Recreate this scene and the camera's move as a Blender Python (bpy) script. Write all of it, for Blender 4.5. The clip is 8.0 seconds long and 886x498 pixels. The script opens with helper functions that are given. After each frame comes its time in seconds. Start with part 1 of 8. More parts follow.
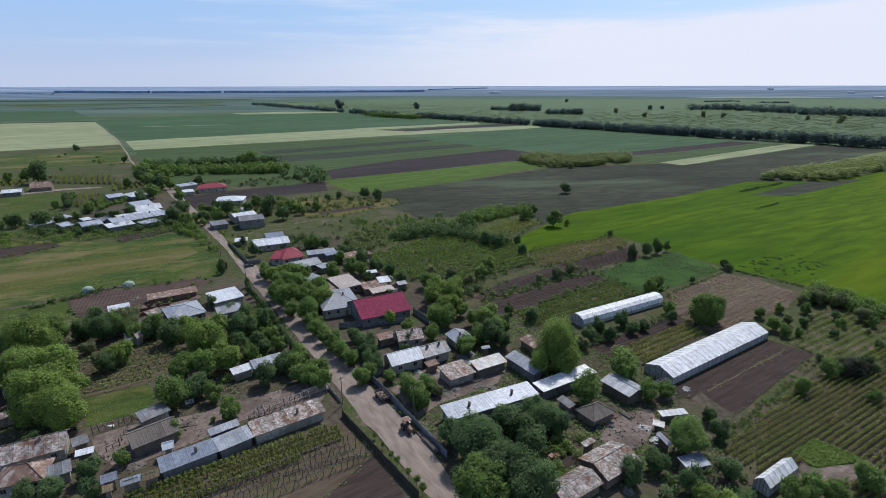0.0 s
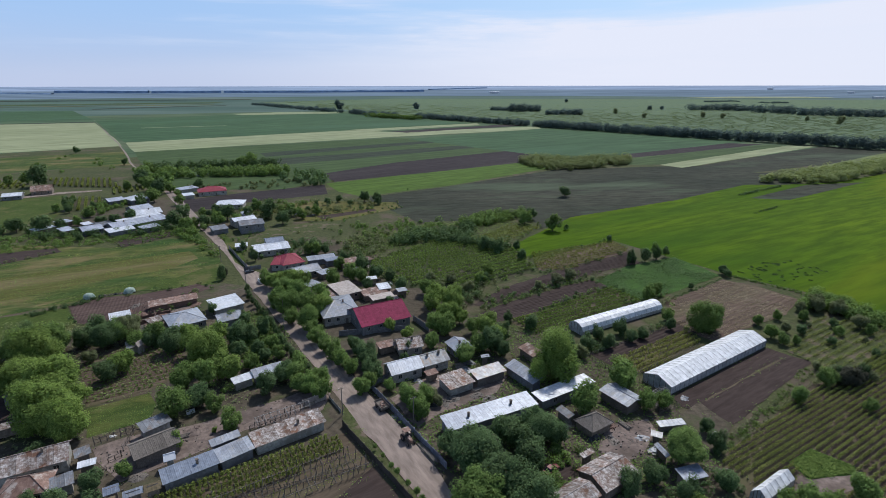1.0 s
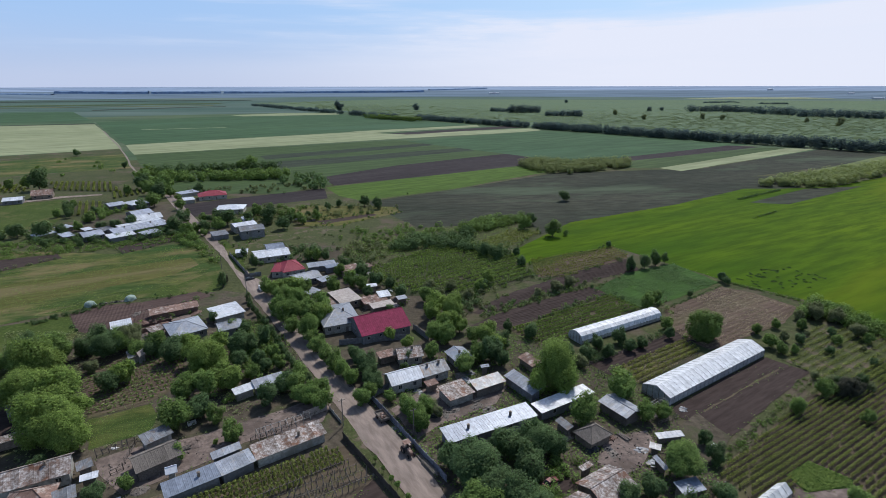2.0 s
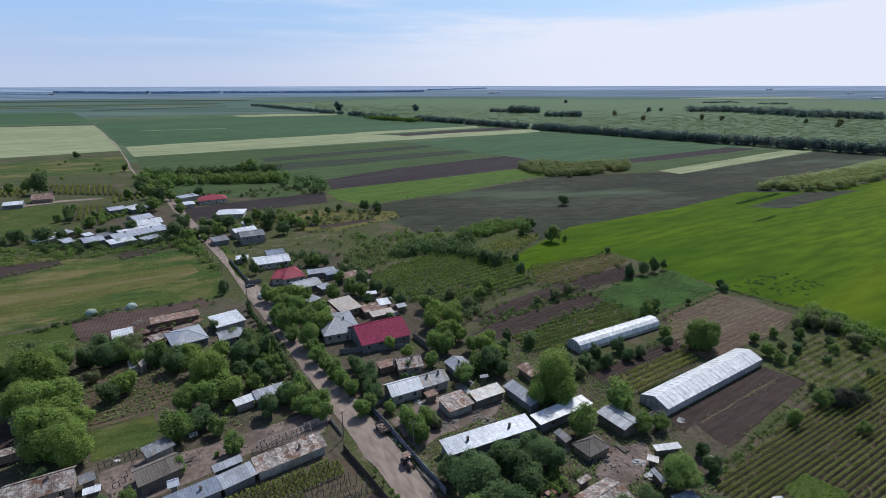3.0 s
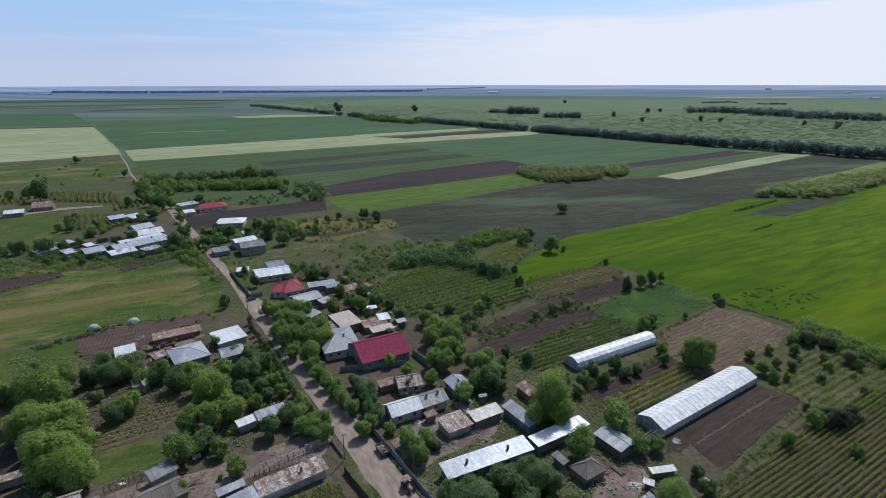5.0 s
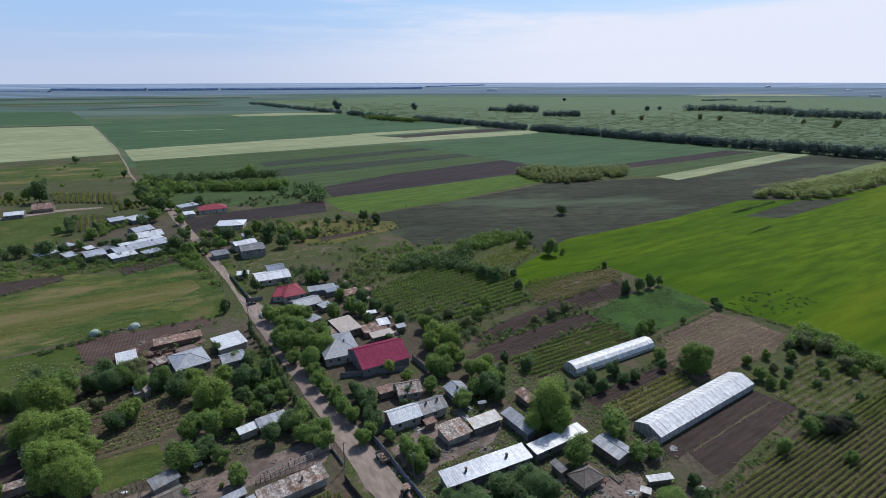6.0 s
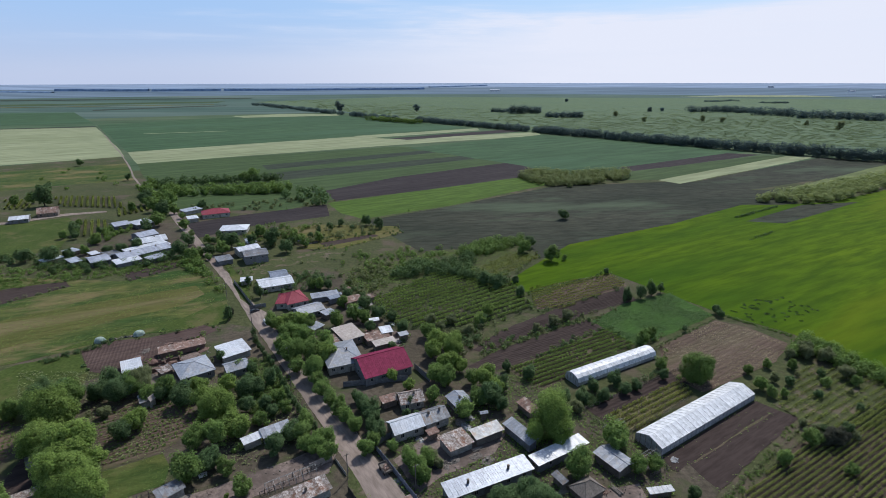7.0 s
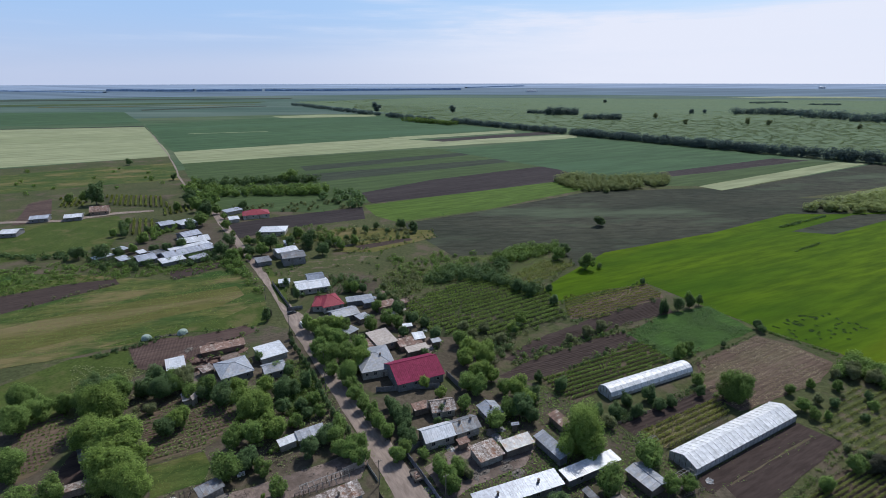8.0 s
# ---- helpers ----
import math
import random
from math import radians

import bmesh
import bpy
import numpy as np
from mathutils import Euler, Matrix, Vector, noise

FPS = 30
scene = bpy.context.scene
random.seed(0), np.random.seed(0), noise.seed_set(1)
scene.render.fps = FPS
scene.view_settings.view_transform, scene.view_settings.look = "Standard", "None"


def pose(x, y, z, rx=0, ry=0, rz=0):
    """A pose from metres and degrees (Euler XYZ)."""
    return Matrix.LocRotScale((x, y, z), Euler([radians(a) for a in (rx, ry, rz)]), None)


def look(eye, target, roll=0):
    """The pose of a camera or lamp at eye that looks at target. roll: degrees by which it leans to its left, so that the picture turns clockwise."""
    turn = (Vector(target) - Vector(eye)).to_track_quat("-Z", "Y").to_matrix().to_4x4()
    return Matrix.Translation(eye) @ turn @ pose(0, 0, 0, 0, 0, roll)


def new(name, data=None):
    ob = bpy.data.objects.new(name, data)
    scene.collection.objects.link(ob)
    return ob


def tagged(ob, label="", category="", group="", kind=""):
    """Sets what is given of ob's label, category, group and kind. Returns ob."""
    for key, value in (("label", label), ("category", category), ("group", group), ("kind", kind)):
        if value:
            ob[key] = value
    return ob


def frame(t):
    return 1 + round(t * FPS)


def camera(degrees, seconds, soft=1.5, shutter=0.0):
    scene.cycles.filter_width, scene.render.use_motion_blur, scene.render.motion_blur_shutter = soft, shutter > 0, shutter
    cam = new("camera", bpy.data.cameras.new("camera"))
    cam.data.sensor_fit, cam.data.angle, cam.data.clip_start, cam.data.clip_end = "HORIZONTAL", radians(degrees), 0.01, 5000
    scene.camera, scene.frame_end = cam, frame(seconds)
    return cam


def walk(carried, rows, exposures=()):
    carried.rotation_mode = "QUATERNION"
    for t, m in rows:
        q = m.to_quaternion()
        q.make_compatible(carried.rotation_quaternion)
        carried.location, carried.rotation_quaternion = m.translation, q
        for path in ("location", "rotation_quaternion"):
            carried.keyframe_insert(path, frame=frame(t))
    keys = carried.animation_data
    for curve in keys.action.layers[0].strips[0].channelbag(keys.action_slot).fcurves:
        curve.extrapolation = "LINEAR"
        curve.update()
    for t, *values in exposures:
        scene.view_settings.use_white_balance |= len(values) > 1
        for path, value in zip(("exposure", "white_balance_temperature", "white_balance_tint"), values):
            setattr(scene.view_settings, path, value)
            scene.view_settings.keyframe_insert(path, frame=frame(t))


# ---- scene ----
PACE = 1.4      # the plan below is drawn in paces of so many metres
cam = camera(80.1, 8.0, soft=0.65)
PATH = [
    (0, (-1.099, 0.256, 53.595), (-1.102, 2.166, 53.003), -0.1),
    (0.5, (-1.021, 0.309, 54.651), (-1.025, 2.219, 54.058), -0.1),
    (1, (-1.069, 0.31, 55.679), (-1.071, 2.22, 55.085), -0.1),
    (1.5, (-1.075, 0.396, 56.714), (-1.077, 2.306, 56.121), -0.1),
    (3, (-1.061, 0.512, 60.447), (-1.061, 2.421, 59.851), -0.1),
    (3.5, (-1.09, 0.542, 61.705), (-1.09, 2.451, 61.108), -0.1),
    (4, (-1.077, 0.532, 62.957), (-1.075, 2.441, 62.36), -0.1),
    (4.5, (-1.072, 0.581, 64.21), (-1.07, 2.489, 63.613), -0.1),
    (6, (-1.04, 0.577, 67.846), (-1.035, 2.481, 67.235), -0.1),
    (6.5, (-1.019, 0.58, 69.102), (-1.014, 2.484, 68.491), -0.1),
    (7, (-1.123, 0.564, 70.363), (-1.126, 2.468, 69.752), -0.1),
    (7.5, (-1.313, 0.474, 71.634), (-1.347, 2.378, 71.023), -0.1),
    (8, (-1.435, 0.319, 72.831), (-1.563, 2.219, 72.22), -0.1),
]
walk(cam, [(t, look(Vector(eye) * PACE, Vector(target) * PACE, roll)) for t, eye, target, roll in PATH])

# ---- light ----
SUN_EL, SUN_AZ = 53.0, 25.0          # height of the sun; degrees from +y towards +x
sun = new("sun", bpy.data.lights.new("sun", "SUN"))
sun.data.energy, sun.data.angle, sun.data.color = 3.55, radians(0.6), (1.0, 0.97, 0.925)
sun.matrix_world = look((0, 0, 300), (-math.sin(radians(SUN_AZ)) * math.cos(radians(SUN_EL)), -math.cos(radians(SUN_AZ)) * math.cos(radians(SUN_EL)), 300 - math.sin(radians(SUN_EL))))

world = bpy.data.worlds.new("world")
scene.world = world
world.use_nodes = True
wn, wl = world.node_tree.nodes, world.node_tree.links
wn.clear()
sky = wn.new("ShaderNodeTexSky")
sky.sky_type, sky.sun_disc = "NISHITA", False
sky.sun_elevation, sky.sun_rotation = radians(SUN_EL), radians(SUN_AZ)
sky.air_density, sky.dust_density, sky.ozone_density = 1.0, 0.6, 1.6
coord = wn.new("ShaderNodeTexCoord")
sep = wn.new("ShaderNodeSeparateXYZ")
wl.new(coord.outputs["Generated"], sep.inputs[0])


def wmath(op, a, b=None, c=None):
    n = wn.new("ShaderNodeMath")
    n.operation = op
    for i, v in enumerate((a, b, c)):
        if v is None:
            continue
        if isinstance(v, (int, float)):
            n.inputs[i].default_value = v
        else:
            wl.new(v, n.inputs[i])
    return n.outputs[0]


def wrange(v, a, b, c, d):
    n = wn.new("ShaderNodeMapRange")
    n.interpolation_type = "SMOOTHSTEP"
    wl.new(v, n.inputs[0])
    for i, q in enumerate((a, b, c, d)):
        n.inputs[i + 1].default_value = q
    return n.outputs[0]


def wnoise(scale, detail, rough, offset):
    m = wn.new("ShaderNodeMapping")
    m.inputs["Scale"].default_value, m.inputs["Location"].default_value = scale, offset
    m.inputs["Rotation"].default_value = (0, radians(7), 0)
    wl.new(coord.outputs["Generated"], m.inputs[0])
    n = wn.new("ShaderNodeTexNoise")
    n.inputs["Scale"].default_value, n.inputs["Detail"].default_value, n.inputs["Roughness"].default_value = 1.0, detail, rough
    wl.new(m.outputs[0], n.inputs["Vector"])
    return n.outputs["Fac"]


# haze low over the plain, thin cirrus in long streaks, thicker to the east
def wmix(f, p, q):
    n = wn.new("ShaderNodeMix")
    n.data_type = "RGBA"
    wl.new(f, n.inputs["Factor"])
    for k, c in (("A", p), ("B", q)):
        if isinstance(c, tuple):
            n.inputs[k].default_value = (*c, 1)
        else:
            wl.new(c, n.inputs[k])
    return n.outputs["Result"]


AIR = 0.13
east, up = sep.outputs["X"], sep.outputs["Z"]
streak = wrange(wnoise((1.5, 1.5, 24.0), 5, 0.55, (3.1, 0.4, 1.7)), 0.42, 0.64, 0.0, 1.0)
fine = wrange(wnoise((6.0, 6.0, 50.0), 5, 0.6, (0.3, 5.2, 0.9)), 0.35, 0.7, 0.3, 1.0)
soft = wnoise((2.5, 2.5, 18.0), 4, 0.5, (1.2, 2.6, 0.3))
edge = wmath("SUBTRACT", wmath("SUBTRACT", up, wmath("MULTIPLY", east, 0.085)), wmath("MULTIPLY", soft, 0.045))
bank = wmath("MULTIPLY", wrange(edge, 0.025, 0.075, 1.0, 0.0), wrange(east, -0.5, 0.45, 0.12, 0.92))
wisps = wmath("MULTIPLY", wmath("MULTIPLY", streak, fine), wmath("MULTIPLY", wrange(up, 0.03, 0.10, 0.12, 0.8), wrange(up, 0.18, 0.40, 1.0, 0.1)))
low_air = wmix(wrange(east, -0.5, 0.5, 0.0, 1.0), (0.47 / AIR, 0.57 / AIR, 0.82 / AIR), (0.62 / AIR, 0.70 / AIR, 0.90 / AIR))
mid_air = wmix(wrange(east, -0.5, 0.5, 0.0, 1.0), (0.36 / AIR, 0.56 / AIR, 0.90 / AIR), (0.50 / AIR, 0.71 / AIR, 1.0 / AIR))
haze = wmix(wrange(up, 0.0, 0.13, 0.0, 1.0), low_air, mid_air)
low = wmix(wrange(up, 0.14, 0.42, 0.92, 0.0), sky.outputs[0], haze)
high = wmix(wmath("MINIMUM", wmath("ADD", wisps, bank), 0.95), low, (0.79 / AIR, 0.83 / AIR, 0.97 / AIR))
back = wn.new("ShaderNodeBackground")
back.inputs["Strength"].default_value = AIR
wl.new(high, back.inputs["Color"])
wout = wn.new("ShaderNodeOutputWorld")
wl.new(back.outputs[0], wout.inputs[0])
scene.view_settings.exposure = 0.0


# ---- materials ----
def surface(name, low, high, rough=0.85, metal=0.0, coarse=0.08, fine=1.5, bump=0.3, third=None, spot=0.02, island=0.0, obj=0.0, stretch=None, angle=0.0, leaf=0.0, spec=0.35, tint=(1.25, 1.2, 0.55)):
    """A two-scale procedural surface in world metres: low and high are its base colours, coarse and fine the noises per metre."""
    m = bpy.data.materials.new(name)
    m.use_nodes = True
    nt = m.node_tree
    n, l = nt.nodes, nt.links
    n.clear()
    pos = n.new("ShaderNodeNewGeometry")
    vec = pos.outputs["Position"]
    mp = n.new("ShaderNodeMapping")
    mp.vector_type = "TEXTURE"
    mp.inputs["Rotation"].default_value = (0, 0, radians(angle))
    mp.inputs["Scale"].default_value = [PACE * q for q in stretch or (1, 1, 1)]
    l.new(vec, mp.inputs[0])
    vec = mp.outputs[0]

    def tex(scale, detail, rg=0.6):
        t = n.new("ShaderNodeTexNoise")
        t.inputs["Scale"].default_value, t.inputs["Detail"].default_value, t.inputs["Roughness"].default_value = scale, detail, rg
        l.new(vec, t.inputs["Vector"])
        return t.outputs["Fac"]

    def rng(v, a, b):
        r = n.new("ShaderNodeMapRange")
        l.new(v, r.inputs[0])
        r.inputs[1].default_value, r.inputs[2].default_value = a, b
        return r.outputs[0]

    def mixc(f, a, b):
        x = n.new("ShaderNodeMix")
        x.data_type = "RGBA"
        l.new(f, x.inputs["Factor"])
        for k, q in (("A", a), ("B", b)):
            if isinstance(q, tuple):
                x.inputs[k].default_value = (*q, 1)
            else:
                l.new(q, x.inputs[k])
        return x.outputs["Result"]

    f = tex(fine, 5)
    col = mixc(rng(tex(coarse, 5), 0.34, 0.66), low, high)
    dark = tuple(c * 0.62 for c in low)
    g = n.new("ShaderNodeMath")
    g.operation = "MULTIPLY"
    l.new(rng(f, 0.62, 0.36), g.inputs[0])
    g.inputs[1].default_value = 0.7
    col = mixc(g.outputs[0], col, dark)
    if third:
        col = mixc(rng(tex(spot, 4, 0.65), 0.52, 0.64), col, third)
    for amount, source in ((island, pos.outputs["Random Per Island"]), (obj, None)):
        if not amount:
            continue
        if source is None:
            source = n.new("ShaderNodeObjectInfo").outputs["Random"]
        r = n.new("ShaderNodeMapRange")
        l.new(source, r.inputs[0])
        r.inputs[3].default_value, r.inputs[4].default_value = 1 - amount, 1 + amount
        h = n.new("ShaderNodeHueSaturation")
        l.new(col, h.inputs["Color"])
        l.new(r.outputs[0], h.inputs["Value"])
        col = h.outputs[0]
    out = n.new("ShaderNodeOutputMaterial")
    p = n.new("ShaderNodeBsdfPrincipled")
    l.new(col, p.inputs["Base Color"])
    p.inputs["Roughness"].default_value, p.inputs["Metallic"].default_value = rough, metal
    p.inputs["Specular IOR Level"].default_value = spec
    if bump:
        b = n.new("ShaderNodeBump")
        b.inputs["Strength"].default_value, b.inputs["Distance"].default_value = bump, 0.25 * PACE / fine
        l.new(f, b.inputs["Height"])
        l.new(b.outputs[0], p.inputs["Normal"])
    if leaf:
        t = n.new("ShaderNodeBsdfTranslucent")
        warm = n.new("ShaderNodeMix")
        warm.data_type, warm.blend_type = "RGBA", "MULTIPLY"
        warm.inputs["Factor"].default_value = 1.0
        l.new(col, warm.inputs["A"])
        warm.inputs["B"].default_value = (*tint, 1)
        l.new(warm.outputs["Result"], t.inputs["Color"])
        s = n.new("ShaderNodeMixShader")
        s.inputs[0].default_value = leaf
        l.new(p.outputs[0], s.inputs[1])
        l.new(t.outputs[0], s.inputs[2])
        l.new(s.outputs[0], out.inputs[0])
    else:
        l.new(p.outputs[0], out.inputs[0])
    return m


ROW = 33.0      # the plots lie across the road, about this many degrees from +x
SOIL = surface("soil", (0.049, 0.036, 0.033), (0.070, 0.052, 0.047), 0.95, coarse=0.06, fine=1.2, bump=0.7, stretch=(6, 1, 1), angle=ROW, spec=0.1)
SOIL_D = surface("soil_far", (0.034, 0.028, 0.030), (0.050, 0.042, 0.043), 0.95, coarse=0.03, fine=0.4, bump=0.6, stretch=(6, 1, 1), angle=ROW, spec=0.1, third=(0.058, 0.050, 0.048), spot=0.02)
SOIL_R = surface("soil_reddish", (0.075, 0.051, 0.046), (0.108, 0.075, 0.066), 0.95, coarse=0.08, fine=1.0, bump=0.6, stretch=(5, 1, 1), angle=ROW, spec=0.1)
SOIL_DRY = surface("soil_dry", (0.108, 0.078, 0.060), (0.170, 0.122, 0.096), 0.95, coarse=0.1, fine=0.9, bump=0.8, stretch=(8, 1, 1), angle=ROW, spec=0.1, third=(0.115, 0.100, 0.060), spot=0.06)
YARD = surface("yard_earth", (0.160, 0.126, 0.112), (0.255, 0.202, 0.180), 0.95, coarse=0.12, fine=1.3, bump=0.5, third=(0.105, 0.083, 0.072), spot=0.09, spec=0.1)
ROAD = surface("road_gravel", (0.225, 0.180, 0.156), (0.325, 0.268, 0.235), 0.95, coarse=0.1, fine=1.1, bump=0.4, stretch=(1, 4, 1), angle=ROW, third=(0.195, 0.160, 0.140), spot=0.12, spec=0.15)
GARDEN = surface("garden_ground", (0.058, 0.070, 0.030), (0.088, 0.096, 0.042), 0.95, coarse=0.05, fine=0.8, bump=0.6, third=(0.098, 0.080, 0.058), spot=0.06, spec=0.1)
VILLAGE = surface("village_ground", (0.078, 0.066, 0.049), (0.118, 0.099, 0.076), 0.95, coarse=0.09, fine=0.9, bump=0.6, third=(0.060, 0.072, 0.032), spot=0.08, spec=0.1)
# GARDEN again but darker: shade between vines is put into the colour
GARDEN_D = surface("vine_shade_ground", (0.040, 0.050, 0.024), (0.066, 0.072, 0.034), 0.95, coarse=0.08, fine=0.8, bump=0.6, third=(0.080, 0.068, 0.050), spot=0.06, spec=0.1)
MEADOW = surface("meadow", (0.036, 0.074, 0.018), (0.112, 0.118, 0.036), 0.95, coarse=0.09, fine=0.45, bump=0.9, third=(0.145, 0.122, 0.056), spot=0.06, stretch=(2.2, 1, 1), angle=ROW - 8, spec=0.1)
VINE_GROUND = surface("vineyard_ground", (0.090, 0.070, 0.051), (0.126, 0.098, 0.072), 0.95, coarse=0.15, fine=1.3, bump=0.5, stretch=(5, 1, 1), angle=ROW, third=(0.088, 0.084, 0.044), spot=0.1, spec=0.1)
OCHRE = surface("ochre_meadow", (0.088, 0.096, 0.028), (0.134, 0.122, 0.042), 0.95, coarse=0.06, fine=0.6, bump=0.6, third=(0.150, 0.124, 0.062), spot=0.05, stretch=(5, 1, 1), angle=ROW - 8, spec=0.1)
GRASS = surface("grass", (0.046, 0.074, 0.016), (0.076, 0.104, 0.026), 0.95, coarse=0.10, fine=1.2, bump=0.5, third=(0.094, 0.096, 0.036), spot=0.07, spec=0.1)
VERGE = surface("verge", (0.062, 0.076, 0.030), (0.088, 0.100, 0.042), 0.95, coarse=0.3, fine=1.5, bump=0.6, third=(0.135, 0.108, 0.082), spot=0.25, spec=0.1)
WHEAT = surface("green_cereal", (0.038, 0.088, 0.003), (0.085, 0.138, 0.004), 0.9, coarse=0.030, fine=0.30, bump=0.10, stretch=(6, 1, 1), angle=ROW - 4, spec=0.05, third=(0.105, 0.138, 0.005), spot=0.016)
BAND = surface("young_cereal", (0.058, 0.106, 0.017), (0.080, 0.134, 0.022), 0.9, coarse=0.03, fine=0.3, bump=0.3, stretch=(5, 1, 1), angle=ROW, spec=0.1)
# green crop; its shift to blue is distance haze painted in
TEAL = surface("haze_tinted_cereal", (0.044, 0.092, 0.043), (0.059, 0.112, 0.052), 0.9, coarse=0.010, fine=0.10, bump=0.2, stretch=(5, 1, 1), angle=ROW, spec=0.1, third=(0.052, 0.104, 0.055), spot=0.004)
STRIP = surface("strip_grass", (0.048, 0.080, 0.029), (0.062, 0.098, 0.037), 0.9, coarse=0.02, fine=0.16, bump=0.3, stretch=(6, 1, 1), angle=ROW, spec=0.1)
OLIVE = surface("weedy_fallow", (0.030, 0.036, 0.025), (0.062, 0.064, 0.046), 0.95, coarse=0.022, fine=0.30, bump=0.5, stretch=(3, 1, 1), angle=ROW - 22, third=(0.066, 0.086, 0.054), spot=0.02, spec=0.1)
STRIP_D = surface("dark_strip", (0.034, 0.046, 0.034), (0.048, 0.060, 0.040), 0.95, coarse=0.02, fine=0.2, bump=0.3, stretch=(6, 1, 1), angle=ROW, spec=0.1)
PALE_GREEN = surface("pale_green_field", (0.120, 0.150, 0.060), (0.160, 0.190, 0.080), 0.95, coarse=0.02, fine=0.2, bump=0.3, stretch=(6, 1, 1), angle=ROW, spec=0.1)
STRAW = surface("pale_stubble", (0.235, 0.265, 0.150), (0.29, 0.32, 0.190), 0.95, coarse=0.01, fine=0.12, bump=0.3, stretch=(6, 1, 1), angle=ROW, spec=0.1)
POTATO = surface("dark_green_crop", (0.040, 0.090, 0.018), (0.055, 0.118, 0.024), 0.9, coarse=0.1, fine=0.9, bump=0.8, stretch=(4, 1, 1), angle=ROW, spec=0.1)
PLAIN = surface("plain", (0.058, 0.100, 0.052), (0.084, 0.128, 0.066), 0.95, coarse=0.004, fine=0.05, bump=0.2, stretch=(5, 1, 1), angle=ROW - 20, third=(0.105, 0.125, 0.075), spot=0.003, spec=0.1)
# FAR, FAR_2 and PLAIN_2: distance haze is painted in as bluer base colours
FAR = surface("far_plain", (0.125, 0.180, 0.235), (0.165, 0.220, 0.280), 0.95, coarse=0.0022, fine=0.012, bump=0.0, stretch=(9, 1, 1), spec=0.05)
FAR_2 = surface("haze_tinted_plain", (0.235, 0.310, 0.430), (0.275, 0.350, 0.470), 0.95, coarse=0.002, fine=0.01, bump=0.0, stretch=(9, 1, 1), spec=0.05)
SCRUB = surface("scrub_ground", (0.102, 0.152, 0.084), (0.126, 0.178, 0.098), 0.95, coarse=0.02, fine=0.12, bump=0.4, third=(0.088, 0.136, 0.082), spot=0.01, spec=0.1)
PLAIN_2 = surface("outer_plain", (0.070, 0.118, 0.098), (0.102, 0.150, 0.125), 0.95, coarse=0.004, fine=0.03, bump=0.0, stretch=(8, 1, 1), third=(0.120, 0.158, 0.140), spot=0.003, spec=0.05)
# leaf canopy seen through haze; the haze is mixed into this blue
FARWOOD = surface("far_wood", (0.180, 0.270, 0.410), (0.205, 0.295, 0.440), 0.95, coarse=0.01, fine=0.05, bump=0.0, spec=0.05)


def leafy(name, low, high, leaf=0.27, island=0.28, tint=(1.2, 1.2, 0.58)):
    return surface(name, low, high, 0.8, coarse=0.25, fine=3.0, bump=0.0, island=island, obj=0.14, leaf=leaf, spec=0.12, tint=tint)


LEAF_B = leafy("leaf_bright", (0.158, 0.242, 0.056), (0.215, 0.304, 0.080))
LEAF_M = leafy("leaf_green", (0.122, 0.203, 0.052), (0.178, 0.260, 0.078))
LEAF_D = leafy("leaf_dark", (0.080, 0.138, 0.056), (0.120, 0.184, 0.076))
LEAF_O = leafy("leaf_olive", (0.150, 0.18, 0.086), (0.205, 0.23, 0.112))
LEAF_V = leafy("leaf_vine", (0.180, 0.222, 0.056), (0.240, 0.275, 0.080))
LEAF_S = leafy("straw_stalks", (0.27, 0.22, 0.145), (0.38, 0.32, 0.22), 0.1)
LEAF_P = leafy("leaf_plum", (0.055, 0.060, 0.044), (0.080, 0.084, 0.058))
LEAF_Y = leafy("leaf_yellow", (0.200, 0.238, 0.055), (0.265, 0.292, 0.078))
# far scrub leaves: haze is put in as a paler, bluer green
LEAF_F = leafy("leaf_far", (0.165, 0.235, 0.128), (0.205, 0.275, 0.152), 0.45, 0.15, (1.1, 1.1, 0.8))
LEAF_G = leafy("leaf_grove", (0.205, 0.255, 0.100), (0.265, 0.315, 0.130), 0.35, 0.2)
# far belts and woods: blue of the haze is part of the leaf colour
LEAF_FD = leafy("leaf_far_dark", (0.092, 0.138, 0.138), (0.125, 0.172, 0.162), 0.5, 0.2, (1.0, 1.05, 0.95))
BARK = surface("bark", (0.09, 0.075, 0.06), (0.15, 0.125, 0.10), 0.95, coarse=0.8, fine=6)
WOOD = surface("weathered_wood", (0.135, 0.118, 0.104), (0.225, 0.195, 0.172), 0.9, coarse=0.5, fine=5, obj=0.2)
WOOD_D = surface("dark_boards", (0.050, 0.043, 0.037), (0.095, 0.080, 0.066), 0.9, coarse=0.5, fine=5, obj=0.2)
CREAM = surface("limed_wall", (0.32, 0.31, 0.285), (0.46, 0.445, 0.41), 0.9, coarse=0.3, fine=2, bump=0.15, third=(0.24, 0.22, 0.19), spot=0.4)
GREYW = surface("grey_render", (0.15, 0.155, 0.17), (0.22, 0.225, 0.24), 0.9, coarse=0.3, fine=2, bump=0.15, third=(0.13, 0.13, 0.13), spot=0.4)
BROWNW = surface("mud_wall", (0.17, 0.14, 0.115), (0.27, 0.22, 0.18), 0.95, coarse=0.4, fine=2, bump=0.4)
BRICK = surface("red_brick", (0.14, 0.088, 0.072), (0.22, 0.138, 0.112), 0.9, coarse=0.5, fine=4, bump=0.3, obj=0.25)
ZINC = surface("zinc_sheet", (0.25, 0.275, 0.322), (0.34, 0.366, 0.418), 0.45, 0.10, coarse=0.5, fine=1.6, bump=0.06, obj=0.2, third=(0.27, 0.27, 0.275), spot=0.9, spec=0.35)
